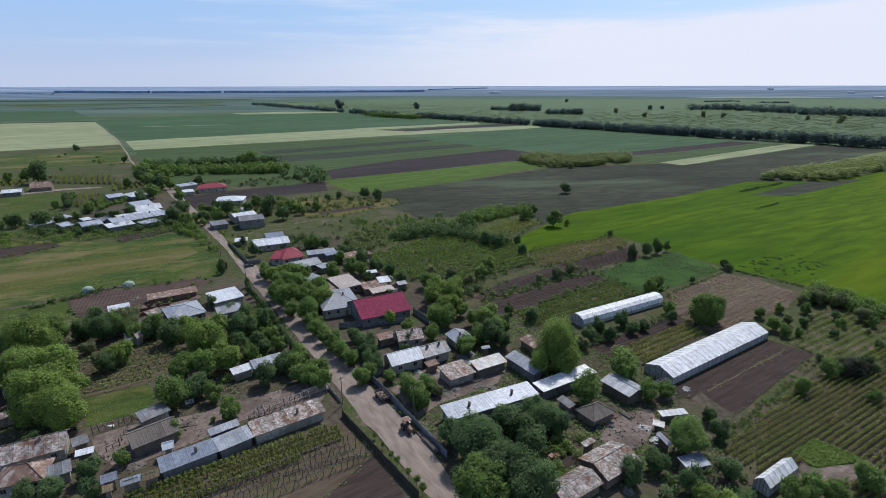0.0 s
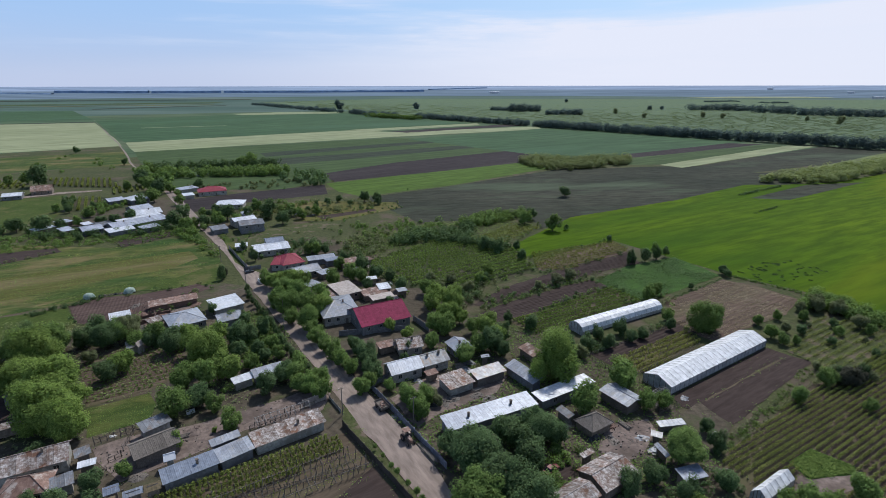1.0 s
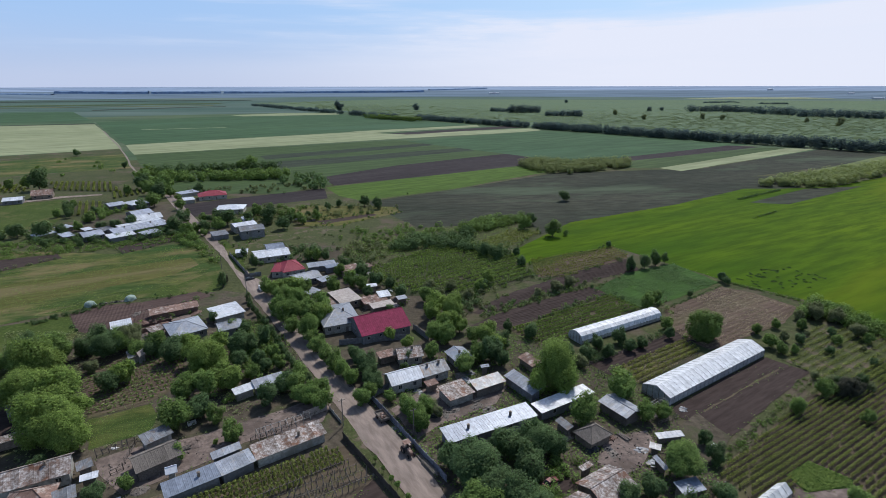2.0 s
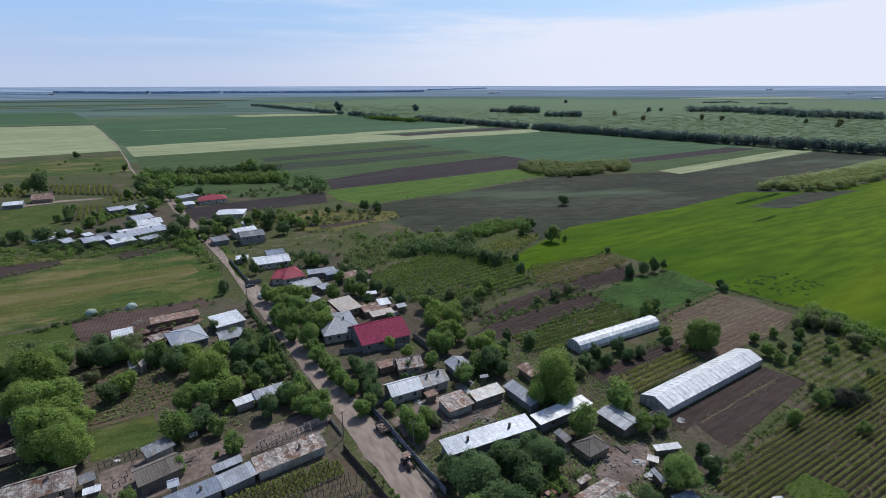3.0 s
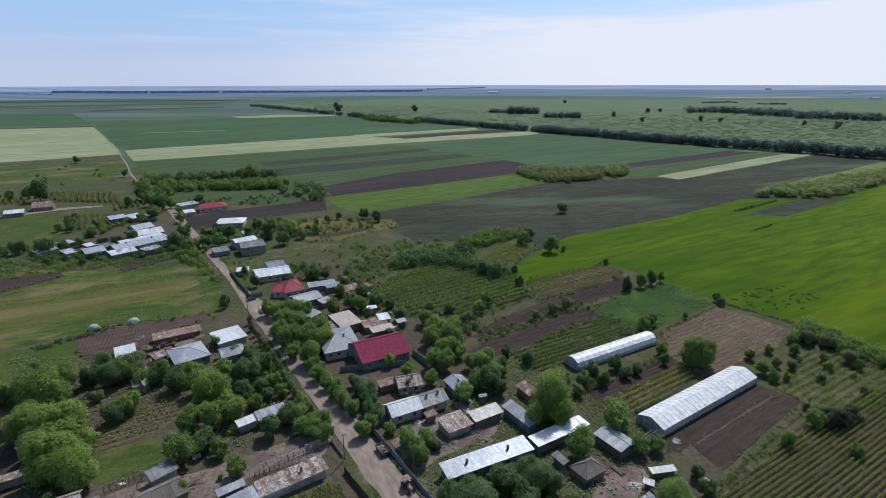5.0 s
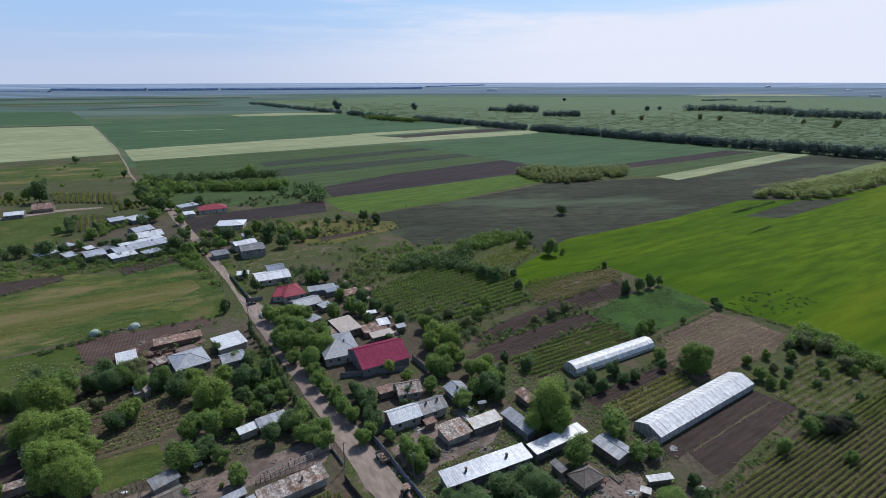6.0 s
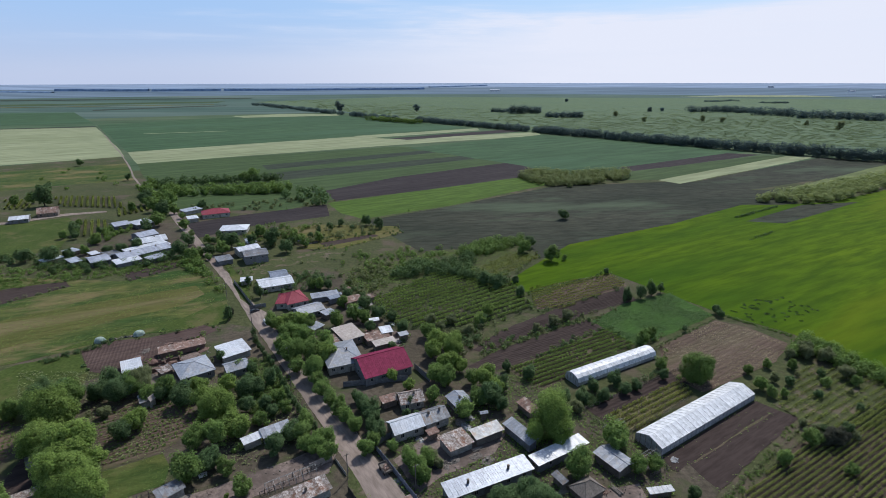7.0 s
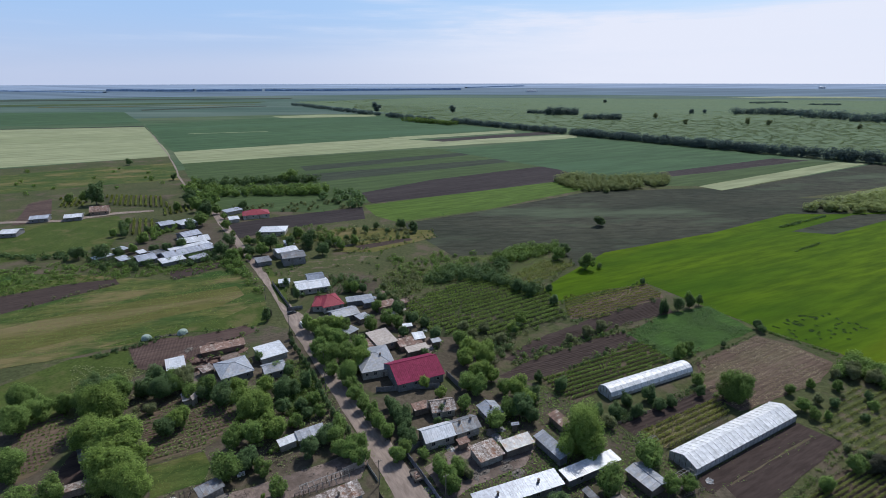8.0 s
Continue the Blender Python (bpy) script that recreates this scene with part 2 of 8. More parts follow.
# white roofing; on the farm wing and white-walled cottage it paints sun glare
ZINC_W = surface("white_and_glare_sheet", (0.56, 0.59, 0.645), (0.68, 0.705, 0.75), 0.45, 0.05, coarse=0.25, fine=1.6, bump=0.06, obj=0.12, third=(0.55, 0.56, 0.59), spot=0.3, spec=0.35)
ZINC_L = surface("lavender_sheet", (0.34, 0.37, 0.44), (0.44, 0.47, 0.545), 0.45, 0.05, coarse=0.4, fine=1.6, bump=0.06, obj=0.16, third=(0.34, 0.35, 0.39), spot=0.5, spec=0.35)
ZINC_D = surface("grey_sheet", (0.17, 0.18, 0.20), (0.25, 0.265, 0.29), 0.5, 0.3, coarse=0.6, fine=1.6, bump=0.08, obj=0.22, third=(0.17, 0.14, 0.12), spot=0.9)
BLUE = surface("blue_sheet", (0.185, 0.215, 0.275), (0.25, 0.285, 0.345), 0.42, 0.2, coarse=0.25, fine=1.6, bump=0.06, obj=0.08)
RUSTY = surface("rusty_sheet", (0.17, 0.118, 0.095), (0.46, 0.44, 0.43), 0.7, 0.1, coarse=1.3, fine=2.6, bump=0.12, obj=0.32, third=(0.15, 0.075, 0.048), spot=0.55)
RUST = surface("rust_sheet", (0.165, 0.098, 0.078), (0.275, 0.180, 0.145), 0.8, 0.05, coarse=1.0, fine=2.2, bump=0.15, obj=0.25, third=(0.34, 0.29, 0.26), spot=0.8)
RED = surface("red_sheet", (0.20, 0.017, 0.058), (0.25, 0.026, 0.075), 0.65, 0.0, coarse=0.2, fine=1.4, bump=0.05, obj=0.05, spec=0.12)
RED_T = surface("red_tile", (0.25, 0.04, 0.06), (0.32, 0.065, 0.09), 0.6, 0.0, coarse=0.3, fine=3, bump=0.2, spec=0.15)
PINK = surface("pinkish_sheet", (0.38, 0.33, 0.30), (0.47, 0.42, 0.385), 0.6, 0.05, coarse=0.3, fine=1.8, bump=0.1, obj=0.06)
MOSS = surface("mossy_tile", (0.13, 0.105, 0.06), (0.20, 0.155, 0.095), 0.9, coarse=0.5, fine=3, bump=0.4)
FILM_W = surface("greenhouse_film", (0.67, 0.69, 0.72), (0.79, 0.80, 0.82), 0.38, 0.0, coarse=0.3, fine=1.2, bump=0.08, obj=0.07, spec=0.25)
FILM_G = surface("stack_film", (0.24, 0.32, 0.27), (0.40, 0.47, 0.42), 0.4, 0.0, coarse=0.6, fine=2.0, bump=0.2, spec=0.3)
FILM_D = surface("greenhouse_side_film", (0.30, 0.32, 0.34), (0.44, 0.46, 0.48), 0.35, 0.0, coarse=0.4, fine=1.2, bump=0.1, obj=0.12)
GLASS = surface("window_glass", (0.02, 0.025, 0.032), (0.035, 0.04, 0.05), 0.08, 0.0, coarse=0.5, fine=2, bump=0.0, spec=0.6)
WHITE = surface("white_paint", (0.68, 0.68, 0.67), (0.78, 0.78, 0.77), 0.5, coarse=0.6, fine=3, bump=0.05)
DARK = surface("dark_paint", (0.03, 0.032, 0.038), (0.05, 0.052, 0.06), 0.45, coarse=0.6, fine=3, bump=0.05)
FENCE_B = surface("blue_grey_fence", (0.170, 0.190, 0.245), (0.245, 0.265, 0.325), 0.6, 0.2, coarse=0.5, fine=2, bump=0.1, obj=0.14)
CONCRETE = surface("concrete", (0.30, 0.29, 0.275), (0.40, 0.385, 0.365), 0.9, coarse=0.4, fine=3, bump=0.2, obj=0.1)
CARRED = surface("red_paint", (0.15, 0.028, 0.030), (0.20, 0.04, 0.04), 0.35, coarse=0.8, fine=3, bump=0.0)
RUBBER = surface("rubber", (0.018, 0.018, 0.019), (0.03, 0.03, 0.03), 0.8, coarse=1, fine=6, bump=0.1)
LITTER = surface("yard_litter", (0.085, 0.075, 0.066), (0.190, 0.172, 0.156), 0.85, coarse=1.5, fine=5, bump=0.1, island=0.6)


# ---- building helpers ----
def mesh_of(name, verts, faces, material):
    me = bpy.data.meshes.new(name)
    me.from_pydata([tuple(v) for v in verts], [], [tuple(f) for f in faces])
    me.materials.append(material)
    me.update()
    return me


def part(name, me, parent, label="", m=None):
    """Links a mesh as one part under a thing or a part."""
    ob = new(name, me)
    ob.parent = parent
    if m is not None:
        ob.matrix_basis = m
    if label:
        tagged(ob, label)
    return ob


def thing(name, x, y, angle, label, category, group="", kind="", z=0.0, metric=False):
    """An Empty at the base of a thing, for its parts; metric: its parts are given in metres, not in paces."""
    ob = new(name)
    ob.empty_display_size = 0.3
    ob.matrix_basis = pose(x, y, z, 0, 0, angle) @ Matrix.Scale(1 / PACE if metric else 1.0, 4)
    return tagged(ob, label, category, group, kind)


def solid(boxes):
    """Vertices and faces of boxes, each (x0, x1, y0, y1, z0, z1)."""
    v, f = [], []
    for x0, x1, y0, y1, z0, z1 in boxes:
        b = len(v)
        v += [(x0, y0, z0), (x1, y0, z0), (x1, y1, z0), (x0, y1, z0), (x0, y0, z1), (x1, y0, z1), (x1, y1, z1), (x0, y1, z1)]
        f += [tuple(b + i for i in q) for q in ((0, 3, 2, 1), (4, 5, 6, 7), (0, 1, 5, 4), (1, 2, 6, 5), (2, 3, 7, 6), (3, 0, 4, 7))]
    return v, f


def slab(a, b, c, d, thick=0.07):
    """A sloping plate with the top corners a, b, c, d."""
    v = [Vector(p) for p in (a, b, c, d)]
    v += [p - Vector((0, 0, thick)) for p in v]
    return v, [(0, 1, 2, 3), (7, 6, 5, 4), (0, 4, 5, 1), (1, 5, 6, 2), (2, 6, 7, 3), (3, 7, 4, 0)]


def join(pieces):
    v, f = [], []
    for pv, pf in pieces:
        b = len(v)
        v += [tuple(p) for p in pv]
        f += [tuple(b + i for i in q) for q in pf]
    return v, f


def rod(p, q, r0, r1, sides=7):
    p, q = Vector(p), Vector(q)
    d = (q - p).normalized()
    s = d.orthogonal().normalized()
    t = d.cross(s)
    v, f = [], []
    for c, r in ((p, r0), (q, r1)):
        v += [c + (s * math.cos(2 * math.pi * i / sides) + t * math.sin(2 * math.pi * i / sides)) * r for i in range(sides)]
    f = [(i, (i + 1) % sides, sides + (i + 1) % sides, sides + i) for i in range(sides)]
    f += [tuple(range(sides - 1, -1, -1)), tuple(range(sides, 2 * sides))]
    return v, f


def bent(pts, r, sides=5):
    """One bent pipe in the yz plane through the points."""
    v, f = [], []
    for i, (y, z) in enumerate(pts):
        (ya, za), (yb, zb) = pts[max(0, i - 1)], pts[min(len(pts) - 1, i + 1)]
        d = Vector((0, yb - ya, zb - za)).normalized()
        s = Vector((0, -d.z, d.y))
        v += [Vector((math.cos(2 * math.pi * k / sides) * r, y, z)) + s * math.sin(2 * math.pi * k / sides) * r for k in range(sides)]
    for i in range(len(pts) - 1):
        f += [(i * sides + k, i * sides + (k + 1) % sides, (i + 1) * sides + (k + 1) % sides, (i + 1) * sides + k) for k in range(sides)]
    return v, f + [tuple(range(sides - 1, -1, -1)), tuple(range((len(pts) - 1) * sides, len(pts) * sides))]


RNG = random.Random(7)


def inside(poly, x, y):
    c = False
    for (x0, y0), (x1, y1) in zip(poly, poly[1:] + poly[:1]):
        if (y0 > y) != (y1 > y) and x < (x1 - x0) * (y - y0) / (y1 - y0) + x0:
            c = not c
    return c


# ---- ground and fields ----
def far_off(x, y, z=0.0):
    """Draws a place beyond 2,200 paces in towards the horizon, raised so that it keeps its height in the view; returns x, y, z and its size."""
    r = math.hypot(x, y)
    k = min(1.0, max(0.0, (r - 2900) / 2000))
    z += 46 * k * k * (3 - 2 * k)
    if r <= 2200:
        return x, y, z, 1.0
    q = (2200 + (r - 2200) * 0.48) / r
    return x * q, y * q, 62 - (62 - z) * q, q


def land():
    """One sheet from under the camera to the horizon; far out it is raised a little, to lift its rim to the horizon
    line.
    """
    rings = [0, 60, 120, 200, 320, 500, 800, 1250, 1700, 2200, 2550, 2900, 3250, 3600, 3900, 4200, 4500, 4700, 4900]
    sides = 160
    v, f = [(0, 0, 0)], []
    for r in rings[1:]:
        for i in range(sides):
            a = 2 * math.pi * i / sides
            v.append(far_off(r * math.cos(a), r * math.sin(a))[:3])
    for i in range(sides):
        f.append((0, 1 + i, 1 + (i + 1) % sides))
    for j in range(len(rings) - 2):
        b = 1 + j * sides
        for i in range(sides):
            k = (i + 1) % sides
            f.append((b + i, b + sides + i, b + sides + k, b + k))
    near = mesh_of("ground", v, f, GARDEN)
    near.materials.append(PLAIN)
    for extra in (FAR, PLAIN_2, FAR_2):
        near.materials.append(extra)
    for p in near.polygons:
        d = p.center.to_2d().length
        # outer rings take the plains with haze painted into their colour
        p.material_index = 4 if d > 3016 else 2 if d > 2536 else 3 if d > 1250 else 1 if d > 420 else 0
        p.use_smooth = True
    tagged(new("ground", near), "flat farmland with gardens, fields and a haze-tinted far plain", "ground", kind="structure")


land()
LEVEL = [0.012]
EDGE = []
ROWS = []
BARE = []
HOLES = []


def field(name, material, label, poly, category="field"):
    """A flat patch of ground, each laid a little above the last, with an uneven edge."""
    LEVEL[0] += 0.0013
    rnd = random.Random(len(label) + int(abs(poly[0][0])))
    edge = []
    for (x0, y0), (x1, y1) in zip(poly, poly[1:] + poly[:1]):
        n = max(1, int(math.hypot(x1 - x0, y1 - y0) / (3 if math.hypot(x0, y0) < 260 else 25)))
        w = 0.22 if math.hypot(x0, y0) < 260 else 0.6
        for i in range(n):
            j = w if i else 0
            edge.append((x0 + (x1 - x0) * i / n + rnd.uniform(-j, j), y0 + (y1 - y0) * i / n + rnd.uniform(-j, j)))
    if category not in ("road", "track", "ground"):
        EDGE.extend(p for p in edge if math.hypot(*p) < 190 and p[1] > 40)
        if material not in (WHEAT, TEAL, STRAW, OLIVE) and name != "meadow":
            ROWS.extend(p for p in edge if 125 < math.hypot(*p) < 330 and p[1] > 90 and p[0] < 62)
    if material in (YARD, ROAD, SOIL, SOIL_DRY, SOIL_R) or name == "grass_plot":
        BARE.append(poly)
    if material in (POTATO, YARD):
        HOLES.append(poly)
    bm = bmesh.new()
    face = bm.faces.new([bm.verts.new(far_off(x, y, LEVEL[0] + 0.4 * (math.hypot(x, y) > 1800))[:3]) for x, y in edge])
    if face.normal.z < 0 or face.calc_area() == 0:
        bmesh.ops.reverse_faces(bm, faces=[face])
    bm.normal_update()
    if bm.faces[:][0].normal.z < 0:
        bmesh.ops.reverse_faces(bm, faces=bm.faces[:])
    bmesh.ops.triangulate(bm, faces=bm.faces[:])
    me = bpy.data.meshes.new(name)
    bm.to_mesh(me)
    bm.free()
    me.materials.append(material)
    return tagged(new(name, me), label, category, kind="structure")


# ---- plants ----
def leaf_quads(points, size, rnd, up=0.5, loose=0.5):
    """Leaf sprays, one pointed triangle each, at points (x, y, z, nx, ny, nz), turned more or less to the sky."""
    g = np.random.default_rng(rnd.randrange(1 << 30))
    p = np.array(points, dtype=float).reshape(-1, 6)
    m = len(p)
    n = p[:, 3:] + g.normal(0, loose, (m, 3)) + np.array((0, 0, up))
    n /= np.linalg.norm(n, axis=1, keepdims=True) + 1e-9
    s = np.cross(n, g.normal(0, 1, (m, 3)))
    s /= np.linalg.norm(s, axis=1, keepdims=True) + 1e-9
    t = np.cross(n, s)
    k = size * g.uniform(0.6, 1.35, (m, 1))
    w = g.uniform(0.55, 0.95, (m, 1))
    v = np.empty((m, 3, 3))
    v[:, 0], v[:, 1], v[:, 2] = p[:, :3] + s * k * 1.2, p[:, :3] - s * k * 0.6 + t * k * w, p[:, :3] - s * k * 0.7 - t * k * w
    return v.reshape(-1, 3).tolist(), np.arange(3 * m).reshape(-1, 3).tolist()


def crown_points(rnd, n, lobes, tall, spread=0.70):
    """Points on the outside of many tufts, which together fill an uneven crown of radius 1 and height 2 * tall."""
    g = np.random.default_rng(rnd.randrange(1 << 30))
    balls = [(0, 0, -0.05, 0.54)]
    lean = [rnd.uniform(0.55, 1.2) for i in range(7)]
    for i in range(lobes):
        a = 2.4 * i + rnd.uniform(-0.5, 0.5)
        e = math.asin(rnd.uniform(-0.96, 0.97))
        q = spread * rnd.uniform(0.72, 1.08) * lean[int(a / 6.2832 * 7) % 7]
        balls.append((math.cos(a) * q * math.cos(e), math.sin(a) * q * math.cos(e), math.sin(e) * q, rnd.uniform(0.15, 0.36) * (1.3 if lobes < 16 else 1.15 if lobes < 30 else 1.0)))
    c = np.array(balls)
    out = np.empty((0, 6))
    while len(out) < n:
        i = g.choice(len(c), n, p=c[:, 3] ** 2 / (c[:, 3] ** 2).sum())
        d = g.normal(0, 1, (n, 3))
        d /= np.linalg.norm(d, axis=1, keepdims=True)
        p = c[i, :3] + d * (c[i, 3] * g.uniform(0.6, 1.22, n) * (1 + 0.2 * (d[:, 2] > 0.3)))[:, None]
        free = np.ones(n, bool)
        for b in c:
            free &= np.linalg.norm(p - b[:3], axis=1) > b[3] * 0.62
        p[:, 2] *= tall
        out = np.vstack((out, np.hstack((p, d))[free]))
    return out[:n]


def trunk_mesh(rnd, limbs):
    pieces = [rod((0, 0, -0.05), (0.02, 0.01, 0.55), 0.075, 0.05), rod((0.02, 0.01, 0.55), (0, 0.03, 1.15), 0.05, 0.025)]
    for i in range(limbs):
        a = 2.4 * i + rnd.uniform(-0.5, 0.5)
        z = rnd.uniform(0.4, 0.8)
        pieces.append(rod((0.02, 0.01, z), (math.cos(a) * 0.5, math.sin(a) * 0.5, z + rnd.uniform(0.35, 0.6)), 0.03, 0.012, 5))
    return join(pieces)


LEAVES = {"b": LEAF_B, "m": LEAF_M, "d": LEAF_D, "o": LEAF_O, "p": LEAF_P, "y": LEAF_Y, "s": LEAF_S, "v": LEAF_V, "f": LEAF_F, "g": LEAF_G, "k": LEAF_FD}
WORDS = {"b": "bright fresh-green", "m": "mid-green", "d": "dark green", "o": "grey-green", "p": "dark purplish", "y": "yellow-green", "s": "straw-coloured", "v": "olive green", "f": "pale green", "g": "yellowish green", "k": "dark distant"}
CROWNS, TRUNKS = {}, {}


def tree(kind, x, y, r, tall=1.0, stem=0.05):
    """A leafy tree: crown radius r, crown height 2 * tall * r, its bottom at about stem * r."""
    size = 0 if r > 3.2 else 1 if r > 1.5 else 2
    if math.hypot(x, y) > 190:
        size = 2
    if math.hypot(x, y) > 270:
        size = 3
    rnd = random.Random(int(abs(x) * 10) * 31 + int(abs(y) * 10))
    key = (kind, size, rnd.randrange(3), round(tall * 2))
    if key not in CROWNS:
        r2 = random.Random(str(key))
        n, s = ((17000, 0.035), (4900, 0.057), (2100, 0.080), (900, 0.120))[size]
        v, f = leaf_quads(crown_points(r2, n, (44, 30, 18, 12)[size], key[3] / 2), s, r2, 0.8, 0.36)
        CROWNS[key] = mesh_of("crown", v, f, LEAVES[kind])
    if key[2] not in TRUNKS:
        TRUNKS[key[2]] = mesh_of("trunk", *trunk_mesh(random.Random(key[2]), 5), BARK)
    shrub = r < 1.0 and tall < 1.3
    t = thing("shrub" if shrub else "tree", x, y, rnd.uniform(0, 360), WORDS[kind] + (" garden shrub with dense small leaves" if shrub else " broadleaf tree with uneven open crown"), "shrub" if shrub else "tree")
    k = r * rnd.uniform(0.95, 1.05)
    h = stem * r + tall * r
    part("trunk", TRUNKS[key[2]], t, m=Matrix.Diagonal((k * 0.9, k * 0.9, h * 0.95, 1)))
    part("crown", CROWNS[key], t, m=Matrix.Translation((0, 0, h)) @ Matrix.Diagonal((k, k * rnd.uniform(0.88, 1.1), r * rnd.uniform(0.95, 1.08), 1)))
    return t


def stuff(name, material, label, points, size, up=0.6, seed=1, category="plants"):
    v, f = leaf_quads(points, size, random.Random(seed), up)
    return tagged(new(name, mesh_of(name, v, f, material)), label, category, kind="stuff")


def scatter(poly, n, rnd):
    xs, ys = [p[0] for p in poly], [p[1] for p in poly]
    out = []
    while len(out) < n:
        x, y = rnd.uniform(min(xs), max(xs)), rnd.uniform(min(ys), max(ys))
        if inside(poly, x, y):
            out.append((x, y))
    return out


def weeds(name, kind, label, poly, n, size=0.35, height=0.5, clumped=0.12, cut=None, bare=False):
    """Low growth over a patch, thick in some places and thin in others."""
    rnd = random.Random(int(abs(poly[0][0]) * 7) + n)
    pts = []
    for x, y in scatter(poly, n * 2, rnd):
        if (bare or not any(inside(q, x, y) for q in BARE)) and noise.noise(Vector((x * clumped, y * clumped, 3.3))) > (rnd.uniform(-0.5, 0.35) if cut is None else cut):
            pts.append((x, y, rnd.uniform(0.05, height), 0, 0, 1))
    return stuff(name, LEAVES[kind], label, pts, size * 0.75, 0.5, n)


def copse(name, kind, label, poly, n, r, h, leaves=26, up=0.8, var=0.35):
    """Trees or bushes too many and too far to count: n crowns over a patch of ground."""
    rnd = random.Random(int(abs(poly[0][0]) * 3) + n)
    pts = []
    fine = math.hypot(*poly[0]) < 280
    leaves = leaves * 4 if fine else leaves * 2
    for x, y in scatter(poly, n, rnd):
        k = rnd.uniform(1 - var, 1 + var)
        for i in range(leaves):
            d = Vector((rnd.gauss(0, 1), rnd.gauss(0, 1), rnd.gauss(0, 1))).normalized()
            q = rnd.uniform(0.6, 1.0)
            pts.append((x + d.x * r * k * q, y + d.y * r * k * q, max(0.1, h * k * (0.52 + 0.48 * d.z * q)), d.x, d.y, d.z))
    return stuff(name, LEAVES[kind], label, pts, r * (0.17 if fine else 0.30 * min(1.0, (52 / leaves) ** 0.5 if leaves > 52 else 1.0)), up, n, "woods")


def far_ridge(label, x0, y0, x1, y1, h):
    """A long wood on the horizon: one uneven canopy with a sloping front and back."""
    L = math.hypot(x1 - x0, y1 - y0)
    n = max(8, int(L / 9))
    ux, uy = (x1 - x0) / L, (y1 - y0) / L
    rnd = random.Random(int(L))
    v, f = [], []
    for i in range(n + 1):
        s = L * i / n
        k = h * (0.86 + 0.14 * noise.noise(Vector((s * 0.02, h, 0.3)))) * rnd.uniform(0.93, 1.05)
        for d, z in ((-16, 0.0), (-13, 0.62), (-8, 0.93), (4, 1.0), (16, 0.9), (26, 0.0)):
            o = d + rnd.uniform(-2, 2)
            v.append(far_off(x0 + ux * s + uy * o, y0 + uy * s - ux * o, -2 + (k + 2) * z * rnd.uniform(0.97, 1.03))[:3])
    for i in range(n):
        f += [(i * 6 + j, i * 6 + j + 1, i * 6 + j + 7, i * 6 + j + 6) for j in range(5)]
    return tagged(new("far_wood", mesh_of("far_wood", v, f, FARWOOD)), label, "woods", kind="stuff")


def hedge_line(x0, y0, x1, y1, width):
    """The corners of a strip of that width along a line."""
    a = math.atan2(y1 - y0, x1 - x0) + math.pi / 2
    dx, dy = math.cos(a) * width / 2, math.sin(a) * width / 2
    return [(x0 - dx, y0 - dy), (x1 - dx, y1 - dy), (x1 + dx, y1 + dy), (x0 + dx, y0 + dy)]


POST = mesh_of("post", *rod((0, 0, -0.05), (0, 0, 1), 0.065, 0.055, 6), WOOD)


def vineyard(kind, label, poly, angle, spacing, per_metre, size, height, posts=0.0, group="vine rows", width=0.17, thin=0.0, plant=1.0, rail=False, lean=5):
    """Rows of vines across a patch, each row a thing of its own, with posts every so many metres."""
    a = radians(angle)
    ux, uy = math.cos(a), math.sin(a)
    across = [(-x * uy + y * ux) for x, y in poly]
    k = min(across) + spacing * 0.5
    rnd = random.Random(int(abs(poly[0][0]) * 11) + 5)
    while k < max(across):
        cuts = []
        for (x0, y0), (x1, y1) in zip(poly, poly[1:] + poly[:1]):
            c0, c1 = -x0 * uy + y0 * ux - k, -x1 * uy + y1 * ux - k
            if (c0 > 0) != (c1 > 0):
                s = c0 / (c0 - c1)
                cuts.append((x0 + (x1 - x0) * s) * ux + (y0 + (y1 - y0) * s) * uy)
        cuts.sort()
        for s0, s1 in zip(cuts[::2], cuts[1::2]):
            if s1 - s0 < 2:
                continue
            pts = []
            for i in range(int((s1 - s0) * per_metre * 2)):
                s = (rnd.randrange(int((s1 - s0) / plant) + 1) + 0.5) * plant + rnd.gauss(0, plant * 0.20)
                if noise.noise(Vector((s * 0.9, k * 3.1, 0.5))) < -0.5 + thin * rnd.random():
                    continue
                if any(inside(q, (s0 + s) * ux - k * uy, (s0 + s) * uy + k * ux) for q in HOLES):
                    continue
                pts.append((s, rnd.gauss(0, width), height * rnd.uniform(0.3, 1.0), 0, rnd.choice((-1, 1)), 0.3))
            if not pts:
                continue
            v, f = leaf_quads(pts, size * 0.72, rnd, 1.0)
            row = thing("vine_row", s0 * ux - k * uy, s0 * uy + k * ux, angle, label, "vines", group)
            part("foliage", mesh_of("foliage", v, f, LEAVES[kind]), row)
            if rail:
                part("rail", mesh_of("rail", *rod((0, 0, height * 0.95), (s1 - s0, 0, height * 0.95), 0.035, 0.035, 5), WOOD), row)
            if posts:
                for i in range(int((s1 - s0) / posts) + 1):
                    part("post", POST, row, m=pose(i * posts, 0, 0, rnd.uniform(-lean, lean), rnd.uniform(-lean, lean)) @ Matrix.Diagonal((1, 1, height * rnd.uniform(1.1, 1.35), 1)))
        k += spacing


